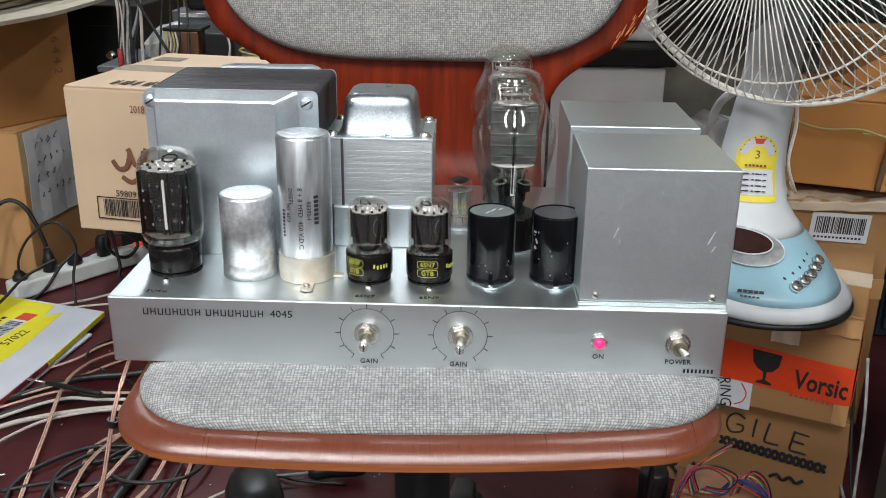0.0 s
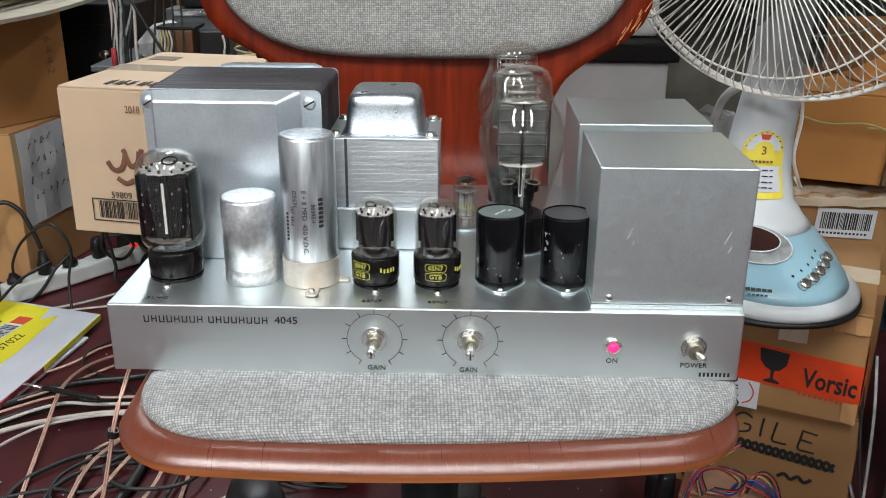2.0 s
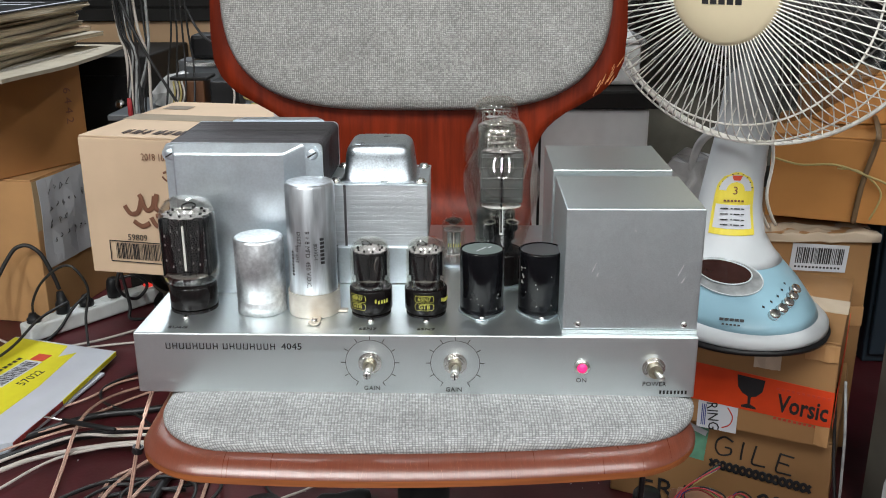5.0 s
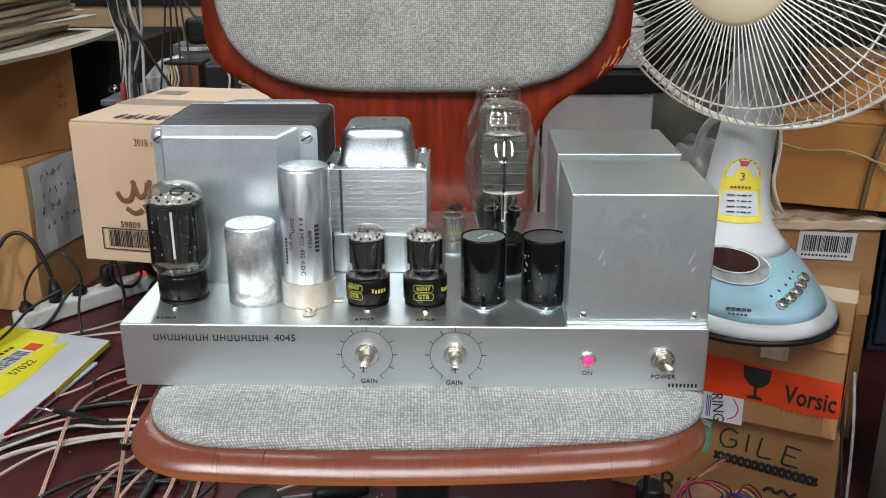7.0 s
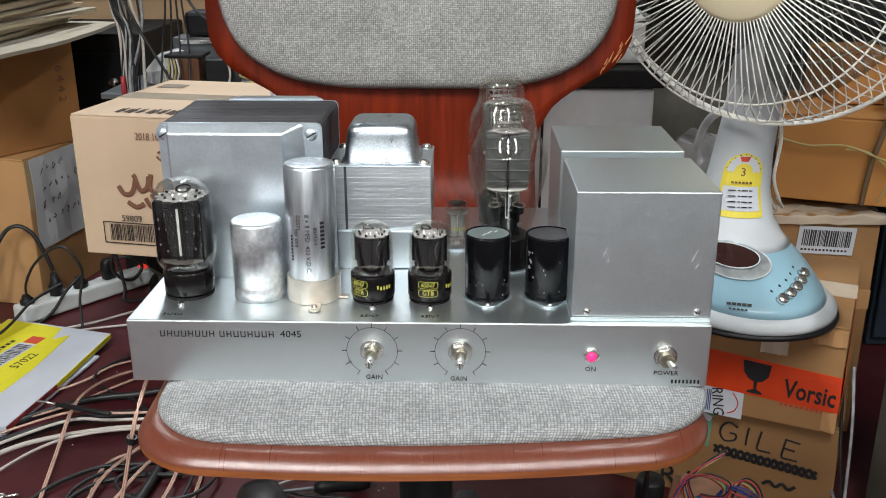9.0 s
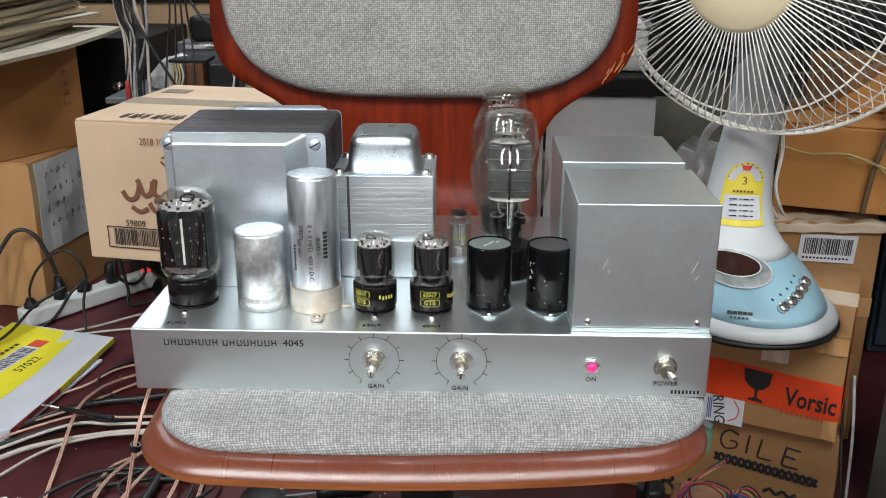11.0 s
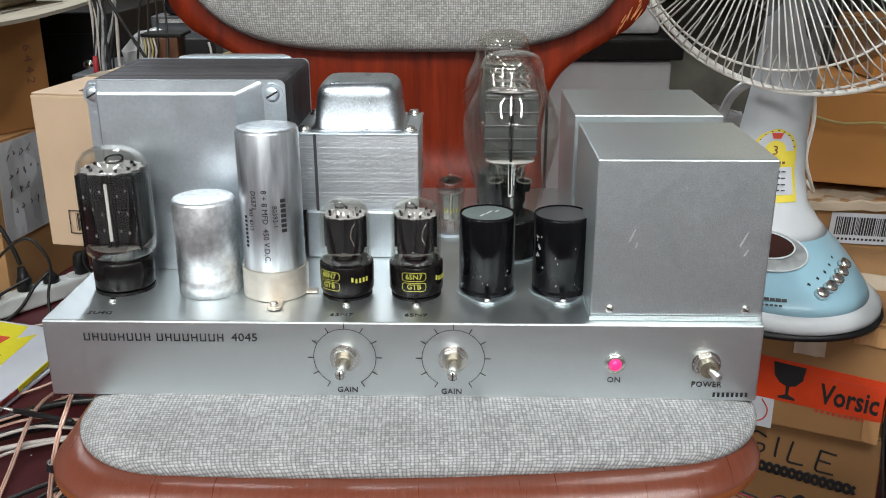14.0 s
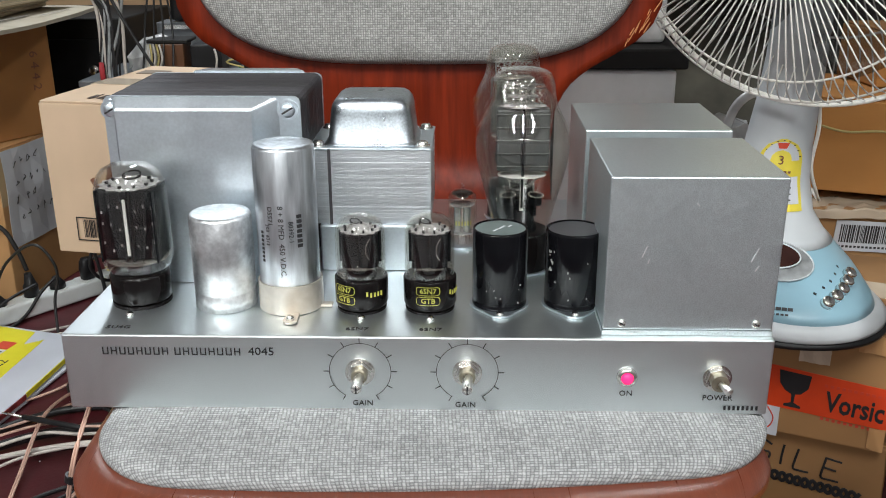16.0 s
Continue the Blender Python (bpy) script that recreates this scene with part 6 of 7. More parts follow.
def envelope():
    low = thing("envelope", pose(-0.668, 0.585, 0.0, 0, 0, -9), "plain white paper envelope beneath a yellow one", "envelope")
    part("sheet", box(-0.2, 0, 0, 0.3, 0.002, 0.008, 0.002), ENVELOPE, low)
    t = thing("envelope", pose(-0.664, 0.612, 0.0, 0, 0, -8), "yellow and white printed mailing envelope on the floor", "envelope")
    part("sheet", slab([(-0.235, -0.012), (-0.02, -0.014), (0.003, 0.0), (0.003, 0.14), (-0.007, 0.338), (-0.235, 0.37)], 0.0095, 0.0195), ENVELOPE, t)
    part("print", slab([(-0.234, 0.03), (-0.1, 0.022), (-0.07, 0.06), (-0.066, 0.18), (-0.077, 0.32), (-0.101, 0.297), (-0.11, 0.346), (-0.234, 0.367)], 0.0193, 0.0199), YELLOW, t, "bright yellow printed area")
    part("print", slab([(0.0022, 0.14), (0.0042, 0.14), (-0.006, 0.336), (-0.008, 0.336)], 0.012, 0.0197), YELLOW, t, "yellow printed edge")
    part("print", slab([(0.001, 0.0), (0.0042, 0.0), (0.0042, 0.138), (0.001, 0.138)], 0.0105, 0.0185), mat("maroon_print", (0.25, 0.04, 0.04), 0.5, 0, 0.5, 300), t, "maroon printed edge")
    lb = part("address_label", box(-0.0175, 0.0175, -0.053, 0.053, 0, 0.0006), PAPER, t, "white barcode label", pose(-0.139, 0.22, 0.02, 0, 0, -6))
    random.seed(4)
    bb, y = None, -0.048
    while y < 0.047:
        w = random.choice((0.001, 0.002, 0.003))
        bb = box(-0.014, 0.015, y, y + w, 0.0007, 0.0009, bm=bb)
        y += w + random.choice((0.0012, 0.0022))
    part("barcode", bb, INK, lb, "printed barcode")["kind"] = "stuff"
    part("print", box(-0.012, 0.016, 0.056, 0.082, 0, 0.0008), RED, lb, "red printed square")
    part("print", box(-0.012, 0.016, -0.084, -0.057, 0, 0.0008), RED, lb, "red printed square")
    words("lettering", "57022", 0.025, pose(-0.099, 0.208, 0.0202, 0, 0, 84), INK, t, "black stamped number", squeeze=0.95)
    part("print", bars([(-0.05 + 0.0125 * k, 0.008) for k in range(8)], 0.008), INK, t, "small dark print", pose(-0.17, 0.235, 0.0202, -90, 0, 84))
    part("print", lathe([(0, 0.0202), (0.032, 0.0202)], 24), BROWN_INK, t, "brown printed disc", pose(-0.13, 0.085, 0, 0, 0, 0))


envelope()

random.seed(21)
Z1 = 0.006
for nm, pts, r, m, lab in (
    ("speaker_cable", [(-0.2075, 0.03, 0.416), (-0.2125, 0.0, 0.388), (-0.226, 0.0, 0.335), (-0.24, 0.0, 0.28), (-0.263, 0.01, 0.16), (-0.295, 0.03, 0.03), (-0.33, 0.04, Z1)], 0.0026, CABLE_PINK, "clear copper speaker cable hanging beside the chair"),
    ("speaker_cable", [(-0.45, 0.98, Z1), (-0.53, 0.885, Z1), (-0.584, 0.844, Z1), (-0.611, 0.789, Z1), (-0.65, 0.745, Z1), (-0.7, 0.7, 0.004)], 0.0042, CABLE_PINK, "clear copper speaker cable on the floor"),
    ("speaker_cable", [(-0.44, 0.92, Z1), (-0.5, 0.86, Z1), (-0.555, 0.793, 0.014), (-0.568, 0.72, 0.03), (-0.568, 0.643, 0.036), (-0.554, 0.534, 0.014), (-0.53, 0.415, Z1), (-0.5, 0.3, Z1)], 0.0048, CABLE_PINK, "clear copper speaker cable on the floor"),
    ("speaker_cable", [(-0.42, 0.9, Z1), (-0.5, 0.825, Z1), (-0.546, 0.775, Z1), (-0.605, 0.69, 0.01), (-0.674, 0.64, 0.01), (-0.8, 0.58, Z1)], 0.0042, CABLE_PINK, "clear copper speaker cable on the floor"),
    ("speaker_cable", [(-0.4, 0.62, Z1), (-0.45, 0.57, Z1), (-0.481, 0.524, Z1), (-0.465, 0.419, Z1), (-0.44, 0.3, Z1)], 0.0045, CABLE_PINK, "clear copper speaker cable on the floor"),
    ("speaker_cable", [(-0.38, 0.66, 0.01), (-0.43, 0.59, 0.012), (-0.455, 0.54, 0.012), (-0.468, 0.47, 0.014), (-0.46, 0.36, 0.01)], 0.0052, CABLE_PINK, "clear copper speaker cable on the floor"),
    ("speaker_cable", [(-0.37, 0.58, 0.012), (-0.405, 0.53, 0.02), (-0.415, 0.48, 0.026), (-0.43, 0.42, 0.02), (-0.46, 0.36, 0.01)], 0.0046, CABLE_PINK, "looped copper speaker cable on the floor"),
    ("speaker_cable", [(-0.42, 0.62, 0.012), (-0.385, 0.57, 0.016), (-0.366, 0.5, 0.02), (-0.37, 0.425, 0.014), (-0.4, 0.36, Z1)], 0.0046, CABLE_PINK, "looped copper speaker cable on the floor"),
    ("speaker_cable", [(-0.345, 0.62, Z1), (-0.339, 0.548, Z1), (-0.334, 0.49, Z1), (-0.328, 0.42, Z1), (-0.31, 0.3, Z1)], 0.0044, CABLE_PINK, "straight copper speaker cable on the floor"),
    ("speaker_cable", [(-0.15, 0.56, Z1), (-0.19, 0.515, Z1), (-0.229, 0.484, Z1), (-0.277, 0.43, Z1), (-0.34, 0.37, Z1)], 0.0036, CABLE_WHITE, "thin grey twin cable on the floor"),
    ("speaker_cable", [(-0.36, 0.68, 0.01), (-0.44, 0.66, 0.02), (-0.505, 0.648, 0.024), (-0.57, 0.648, 0.026), (-0.64, 0.61, 0.02), (-0.7, 0.57, 0.012), (-0.78, 0.5, 0.01)], 0.0042, CABLE_PINK, "clear copper speaker cable on the floor"),
    ("signal_cable", [(-0.36, 0.66, 0.008), (-0.43, 0.64, 0.02), (-0.511, 0.634, 0.02), (-0.57, 0.632, 0.02), (-0.64, 0.585, 0.014), (-0.72, 0.5, 0.01)], 0.0052, CABLE_WHITE, "grey-white signal cable on the floor"),
    ("signal_cable", [(-0.36, 0.63, 0.008), (-0.43, 0.625, 0.014), (-0.506, 0.618, 0.014), (-0.6, 0.585, 0.012), (-0.65, 0.54, 0.012), (-0.74, 0.44, 0.008)], 0.008, CABLE_WHITE, "thick pale grey cable on the floor"),
    ("signal_cable", [(-0.36, 0.6, 0.01), (-0.43, 0.61, 0.018), (-0.5, 0.606, 0.018), (-0.565, 0.585, 0.014), (-0.6, 0.555, 0.01), (-0.625, 0.51, 0.008), (-0.655, 0.45, 0.008)], 0.0046, CABLE_WHITE, "grey-white signal cable on the floor"),
    ("mains_cable", [(-0.4, 0.78, 0.008), (-0.5, 0.74, 0.008), (-0.56, 0.725, 0.008), (-0.61, 0.695, 0.008), (-0.7, 0.6, 0.008)], 0.0095, CABLE_BLACK, "thick black cable on the floor"),
    ("mains_cable", [(-0.38, 0.68, 0.012), (-0.5, 0.662, 0.014), (-0.58, 0.64, 0.012), (-0.66, 0.58, 0.01), (-0.78, 0.47, 0.01)], 0.0115, CABLE_BLACK, "thick black cable on the floor"),
    ("mains_cable", [(-0.35, 0.55, 0.012), (-0.42, 0.53, 0.01), (-0.48, 0.525, 0.008), (-0.53, 0.48, 0.008), (-0.55, 0.43, 0.006), (-0.53, 0.36, 0.006)], 0.0052, CABLE_BLACK, "black cable curling on the floor"),
    ("mains_cable", [(-0.36, 0.5, 0.012), (-0.42, 0.5, 0.01), (-0.475, 0.48, 0.008), (-0.5, 0.43, 0.008), (-0.49, 0.36, 0.006)], 0.0052, CABLE_BLACK, "black cable curling on the floor"),
    ("mains_cable", [(-0.395, 0.6, 0.01), (-0.398, 0.52, 0.01), (-0.4, 0.46, 0.01), (-0.405, 0.4, 0.01), (-0.41, 0.34, 0.01)], 0.011, CABLE_BLACK, "thick black cable on the floor"),
    ("mains_cable", [(-0.41, 0.46, 0.006), (-0.46, 0.435, 0.008), (-0.5, 0.44, 0.008), (-0.56, 0.42, 0.006)], 0.0045, CABLE_BLACK, "black cable on the floor"),
    ("signal_cable", [(-0.92, 1.05, 0.006), (-0.8, 0.98, 0.006), (-0.7, 1.02, 0.006), (-0.6, 1.1, 0.006), (-0.5, 1.08, 0.006)], 0.005, CABLE_WHITE, "grey-white cable beside the power strip"),
    ("signal_cable", [(-0.95, 1.0, 0.006), (-0.78, 0.955, 0.006), (-0.68, 1.0, 0.006), (-0.55, 1.03, 0.006), (-0.48, 1.0, 0.006)], 0.0045, CABLE_WHITE, "grey-white cable beside the power strip"),
    ("signal_cable", [(-0.98, 0.9, 0.01), (-0.93, 1.0, 0.12), (-0.9, 1.06, 0.2), (-0.87, 1.0, 0.17), (-0.86, 0.93, 0.08), (-0.9, 0.88, 0.01)], 0.0055, CABLE_WHITE, "stiff grey cable standing in a loop"),
    ("mains_cable", [(-0.92, 0.75, 0.006), (-0.82, 0.9, 0.03), (-0.79, 1.0, 0.06), (-0.76, 1.07, 0.07)], 0.0045, CABLE_BLACK, "black mains cable on the floor"),
    ("mains_cable", [(-0.34, 0.53, 0.008), (-0.39, 0.5, 0.012), (-0.46, 0.51, 0.012), (-0.5, 0.46, 0.01), (-0.48, 0.4, 0.008), (-0.42, 0.37, 0.006)], 0.0045, CABLE_BLACK, "coiled black cable on the floor"),
    ("mains_cable", [(-0.33, 0.56, 0.01), (-0.31, 0.5, 0.015), (-0.33, 0.44, 0.02), (-0.4, 0.43, 0.02), (-0.44, 0.47, 0.022), (-0.4, 0.52, 0.02), (-0.345, 0.5, 0.016), (-0.35, 0.4, 0.008)], 0.0045, CABLE_BLACK, "coiled black cable on the floor"),
    ("mains_cable", [(-0.55, 0.9, 0.006), (-0.6, 0.83, 0.006), (-0.58, 0.77, 0.006), (-0.5, 0.72, 0.006), (-0.45, 0.66, 0.006)], 0.004, CABLE_BLACK, "black cable on the floor"),
    ("mains_cable", [(-0.27, 0.6, 0.006), (-0.25, 0.52, 0.006), (-0.2, 0.47, 0.006), (-0.12, 0.46, 0.006)], 0.0035, CABLE_BLACK, "thin black cable on the floor"),
    ("mains_cable", [(0.17, 0.2, 0.392), (0.215, 0.2, 0.3), (0.222, 0.24, 0.12), (0.22, 0.3, 0.006)], 0.005, CABLE_BLACK, "black cable hanging below the chair"),
    ("mains_cable", [(0.37, 0.38, 0.06), (0.43, 0.36, 0.065), (0.5, 0.37, 0.05), (0.6, 0.16, 0.006)], 0.004, CABLE_BLACK, "black cable by the marked box"),
    ("signal_cable", [(0.496, 0.4, 0.24), (0.498, 0.385, 0.17), (0.496, 0.37, 0.08), (0.48, 0.33, 0.006)], 0.003, WINDOW_RING, "grey-white cable hanging between the boxes"),
    ("signal_cable", [(0.502, 0.44, 0.22), (0.502, 0.415, 0.12), (0.501, 0.38, 0.05), (0.495, 0.34, 0.006)], 0.0035, CABLE_BLACK, "black cable hanging between the boxes"),
    ("signal_cable", [(0.520, 0.5, 0.12), (0.504, 0.462, 0.08), (0.501, 0.36, 0.02), (0.490, 0.32, 0.006)], 0.0035, WINDOW_RING, "grey cable hanging between the boxes"),
):
    cable(nm, pts, r * (0.5 if m in (CABLE_WHITE, CABLE_PINK) else 0.62), m, lab)
for dx, dy in ((0.0, 0.0), (0.014, 0.012)):
    cable("fan_cord", [(0.398 + dx, 0.575 + dy, 0.545), (0.42 + dx, 0.585 + dy, 0.525), (0.432 + dx, 0.59 + dy, 0.47), (0.428 + dx, 0.588 + dy, 0.42), (0.442 + dx, 0.6 + dy, 0.385), (0.462 + dx, 0.64 + dy, 0.362), (0.47 + dx, 0.69 + dy, 0.362)], 0.0022, FAN_WIRE, "white mains cord hanging behind the fan neck")
tie = tagged(part("cable_tie", join(None, lathe([(0.0028, -0.0025), (0.0042, -0.0025), (0.0042, 0.0025), (0.0028, 0.0025), (0.0028, -0.0025)], 20), pose(-0.2168, 0.0, 0.371, 0, 14, 0)), BLACK_PLASTIC), "black tie round a speaker cable", "cable tie")

probe = thing("test_probe", pose(-0.62, 0.645, 0.045, 0, 92, -14), "slim black probe with a bright steel tip", "probe")
part("tip", lathe([(0, -0.005), (0.0018, -0.002), (0.0024, 0.03), (0, 0.03)], 12), CHROME, probe, "bright steel tip", smooth=True)
part("handle", lathe([(0, 0.03), (0.004, 0.031), (0.0042, 0.12), (0.003, 0.124), (0, 0.125)], 16), BLACK_PLASTIC, probe, smooth=True)
random.seed(77)
bm = bmesh.new()
for k in range(140):
    q, sz = (random.uniform(-0.85, 0.5), random.uniform(0.33, 1.0)), random.uniform(0.0006, 0.002)
    f = bmesh.ops.create_cube(bm, size=1.0, matrix=pose(q[0], q[1], 0.0012, 0, 0, random.uniform(0, 90)) @ Matrix.Diagonal((sz, sz * random.uniform(0.5, 1.5), 0.0008, 1)))
tagged(part("floor_debris", bm, PAPER), "tiny pale specks of dirt on the floor", "debris", kind="stuff")

plug = thing("phono_plug", pose(-0.6, 0.447, 0.007, 0, 90, 14), "small nickel phono plug lying on the floor", "plug")
part("sleeve", lathe([(0, -0.02), (0.004, -0.02), (0.0055, -0.016), (0.0055, 0.012), (0.0045, 0.014), (0, 0.014)], 20), CHROME, plug, smooth=True)
part("tip", lathe([(0.002, 0.014), (0.002, 0.03), (0, 0.032)], 12), CHROME, plug, smooth=True)

driver = thing("screwdriver", pose(-0.17, 0.47, 0.014, 0, 90, 14), "slim screwdriver with a dark handle on the floor", "screwdriver")
part("blade", lathe([(0, -0.06), (0.0025, -0.06), (0.0025, 0.0), (0, 0.0)], 12), STEEL_DIRTY, driver)
part("handle", lathe([(0, 0), (0.006, 0), (0.011, 0.01), (0.009, 0.03), (0.012, 0.06), (0.009, 0.075), (0, 0.078)], 20), BLACK_PLASTIC, driver, smooth=True)

bag = thing("black_case", pose(-0.225, 0.40, 0.0, 0, 0, 20), "small rounded black plastic case on the floor", "case")
part("body", loft([(0.001, 0.034, 0.05, 0, 0), (0.024, 0.036, 0.054, 0, 0), (0.045, 0.029, 0.044, 0, 0), (0.052, 0.016, 0.024, 0, 0)], 36, 2.6), BLACK_PLASTIC, bag, smooth=True)


def wired_block():
    t = thing("wired_transformer", pose(0.345, 0.385, 0, 0, 0, -20), "brown transformer with a tangle of coloured wires", "transformer")
    part("core", box(-0.055, 0.055, -0.035, 0.035, 0.001, 0.068, 0.004), mat("brown_varnish", (0.2, 0.09, 0.05), 0.4, 0, 0.2, 40), t)
    part("lid", box(-0.045, 0.04, -0.03, 0.03, 0.068, 0.074, 0.002), mat("dark_varnish", (0.3, 0.16, 0.1), 0.35, 0, 0.2, 60), t)
    part("capacitor", lathe([(0, 0.0), (0.018, 0.0), (0.018, 0.07), (0.016, 0.074), (0, 0.074)], 24), BLACK_PLASTIC, t, place=pose(-0.08, 0.0, 0.001), smooth=True)
    random.seed(33)
    hues = (CABLE_RED, CABLE_YELLOW, CABLE_GREEN, CABLE_BLUE, CABLE_RED, CABLE_BLACK)
    ribbons = (((-0.05, -0.03, 0.03), (-0.046, -0.034, 0.07), (-0.036, -0.03, 0.1), (-0.018, -0.022, 0.12), (0.004, -0.01, 0.136)),
               ((-0.028, -0.03, 0.074), (-0.034, -0.03, 0.1), (-0.012, -0.034, 0.116), (0.012, -0.032, 0.105), (0.006, -0.034, 0.086), (-0.02, -0.033, 0.084)),
               ((0.0, -0.026, 0.076), (0.012, -0.03, 0.1), (0.032, -0.026, 0.098), (0.05, -0.022, 0.084), (0.048, -0.03, 0.066), (0.04, -0.036, 0.05)),
               ((0.016, -0.02, 0.078), (0.028, -0.022, 0.11), (0.046, -0.018, 0.098), (0.056, -0.022, 0.07)))
    for i, line in enumerate(ribbons):
        for k in range(6):
            off = Vector(((k - 2.5) * 0.0015, random.uniform(-0.002, 0.002), (k - 2.5) * 0.0019))
            pts = [Vector(q) + off + Vector([random.uniform(-0.0016, 0.0016) for _ in range(3)]) for q in line]
            m = CABLE_BLUE if i == 2 and k > 1 else hues[k]
            part("wire", sweep(pts, 0.001, 6, step=6), m, t, smooth=True)
    part("lead", sweep([(0.05, -0.02, 0.05), (0.075, -0.03, 0.056), (0.11, -0.03, 0.066), (0.15, -0.02, 0.062)], 0.0032, 8), CABLE_BLACK, t, smooth=True)


wired_block()


# ---- papers on the boxes ----
def papers():
    t = thing("paper_board", (0, 0, 0), "large sheet of aged newsprint on cardboard lying over the boxes", "paper")
    b = box(-1.3, -0.75, 0.92, 1.53, 0.5195, 0.5265)
    bmesh.ops.subdivide_edges(b, edges=list(b.edges), cuts=9, use_grid_fill=True)
    for v in b.verts:
        k = max(0, v.co.x + 0.85)
        v.co.z += 0.004 * math.sin(9 * v.co.y) * k / 0.1 - 0.012 * (k / 0.1) ** 2 * max(0, (v.co.y - 1.3) / 0.2) * 0.4
        if v.co.y > 1.4:
            v.co.x -= 0.5 * max(0, v.co.y - 1.4) * max(0, v.co.x + 0.95)
    part("sheet", b, NEWSPRINT, t)
    part("print", bars([(0.012 * k, 0.008) for k in range(30)], 0.016), mat("grey_newsprint", (0.22, 0.2, 0.17), 0.9), t, "grey printed lines", pose(-0.815, 0.95, 0.5285, 90, 0, 90))
    part("print", bars([(0.007 * k, 0.004) for k in range(20)], 0.005), mat("pale_print", (0.3, 0.28, 0.25), 0.9), t, place=pose(-0.785, 1.3, 0.5282, 90, 0, 90))
    z = 0.5288
    random.seed(17)
    PAGES = mat("page_edges", (0.66, 0.57, 0.42), 0.9, 0, 0.35, 40, 0.5, 90, 0.3, (0.34, 0.28, 0.2), stretch=(0.15, 0.15, 22))
    for k in range(9):
        h = random.uniform(0.004, 0.012)
        top = k == 8
        off = -0.03 if top else random.uniform(-0.022, 0.004)
        bk = thing("magazine", pose(-0.84 - off, 1.2, z, 0, 0, 2 if top else random.uniform(-5, 4)), "black glossy magazine on top of a stack" if top else "aged yellowed magazine in a loose stack", "magazine", "stack of magazines")
        b = box(-0.34, 0, -0.27, 0.3, 0.0003, h)
        bmesh.ops.subdivide_edges(b, edges=list(b.edges), cuts=9, use_grid_fill=True)
        for v in b.verts:
            v.co.x += 0.004 * noise.noise(Vector((v.co.y * 9, k * 3.1, v.co.z * 200)))
            v.co.z += 0.0012 * math.sin(11 * v.co.y + k) * (v.co.z > 0.002)
        part("page_block", b, PAGES, bk)
        b = box(-0.341, 0.002, -0.271, 0.301, h, h + 0.0012)
        bmesh.ops.subdivide_edges(b, edges=list(b.edges), cuts=9, use_grid_fill=True)
        for v in b.verts:
            v.co.z += 0.0012 * math.sin(11 * v.co.y + k) + 0.0004
        part("cover", b, BLACK_PLASTIC if top else CARD if k == 3 else NEWSPRINT, bk)
        if top:
            for x0, x1, y0, y1 in ((-0.335, -0.003, -0.265, -0.255), (-0.335, -0.003, 0.282, 0.294), (-0.012, -0.003, -0.25, 0.28), (-0.2, -0.12, -0.1, -0.085), (-0.19, -0.1, 0.02, 0.034), (-0.11, -0.05, 0.1, 0.112), (-0.15, -0.05, 0.18, 0.19)):
                part("print", box(x0, x1, y0, y1, h + 0.0032, h + 0.0037), PAPER, bk, "pale printed line")
        z += h + 0.0032


papers()


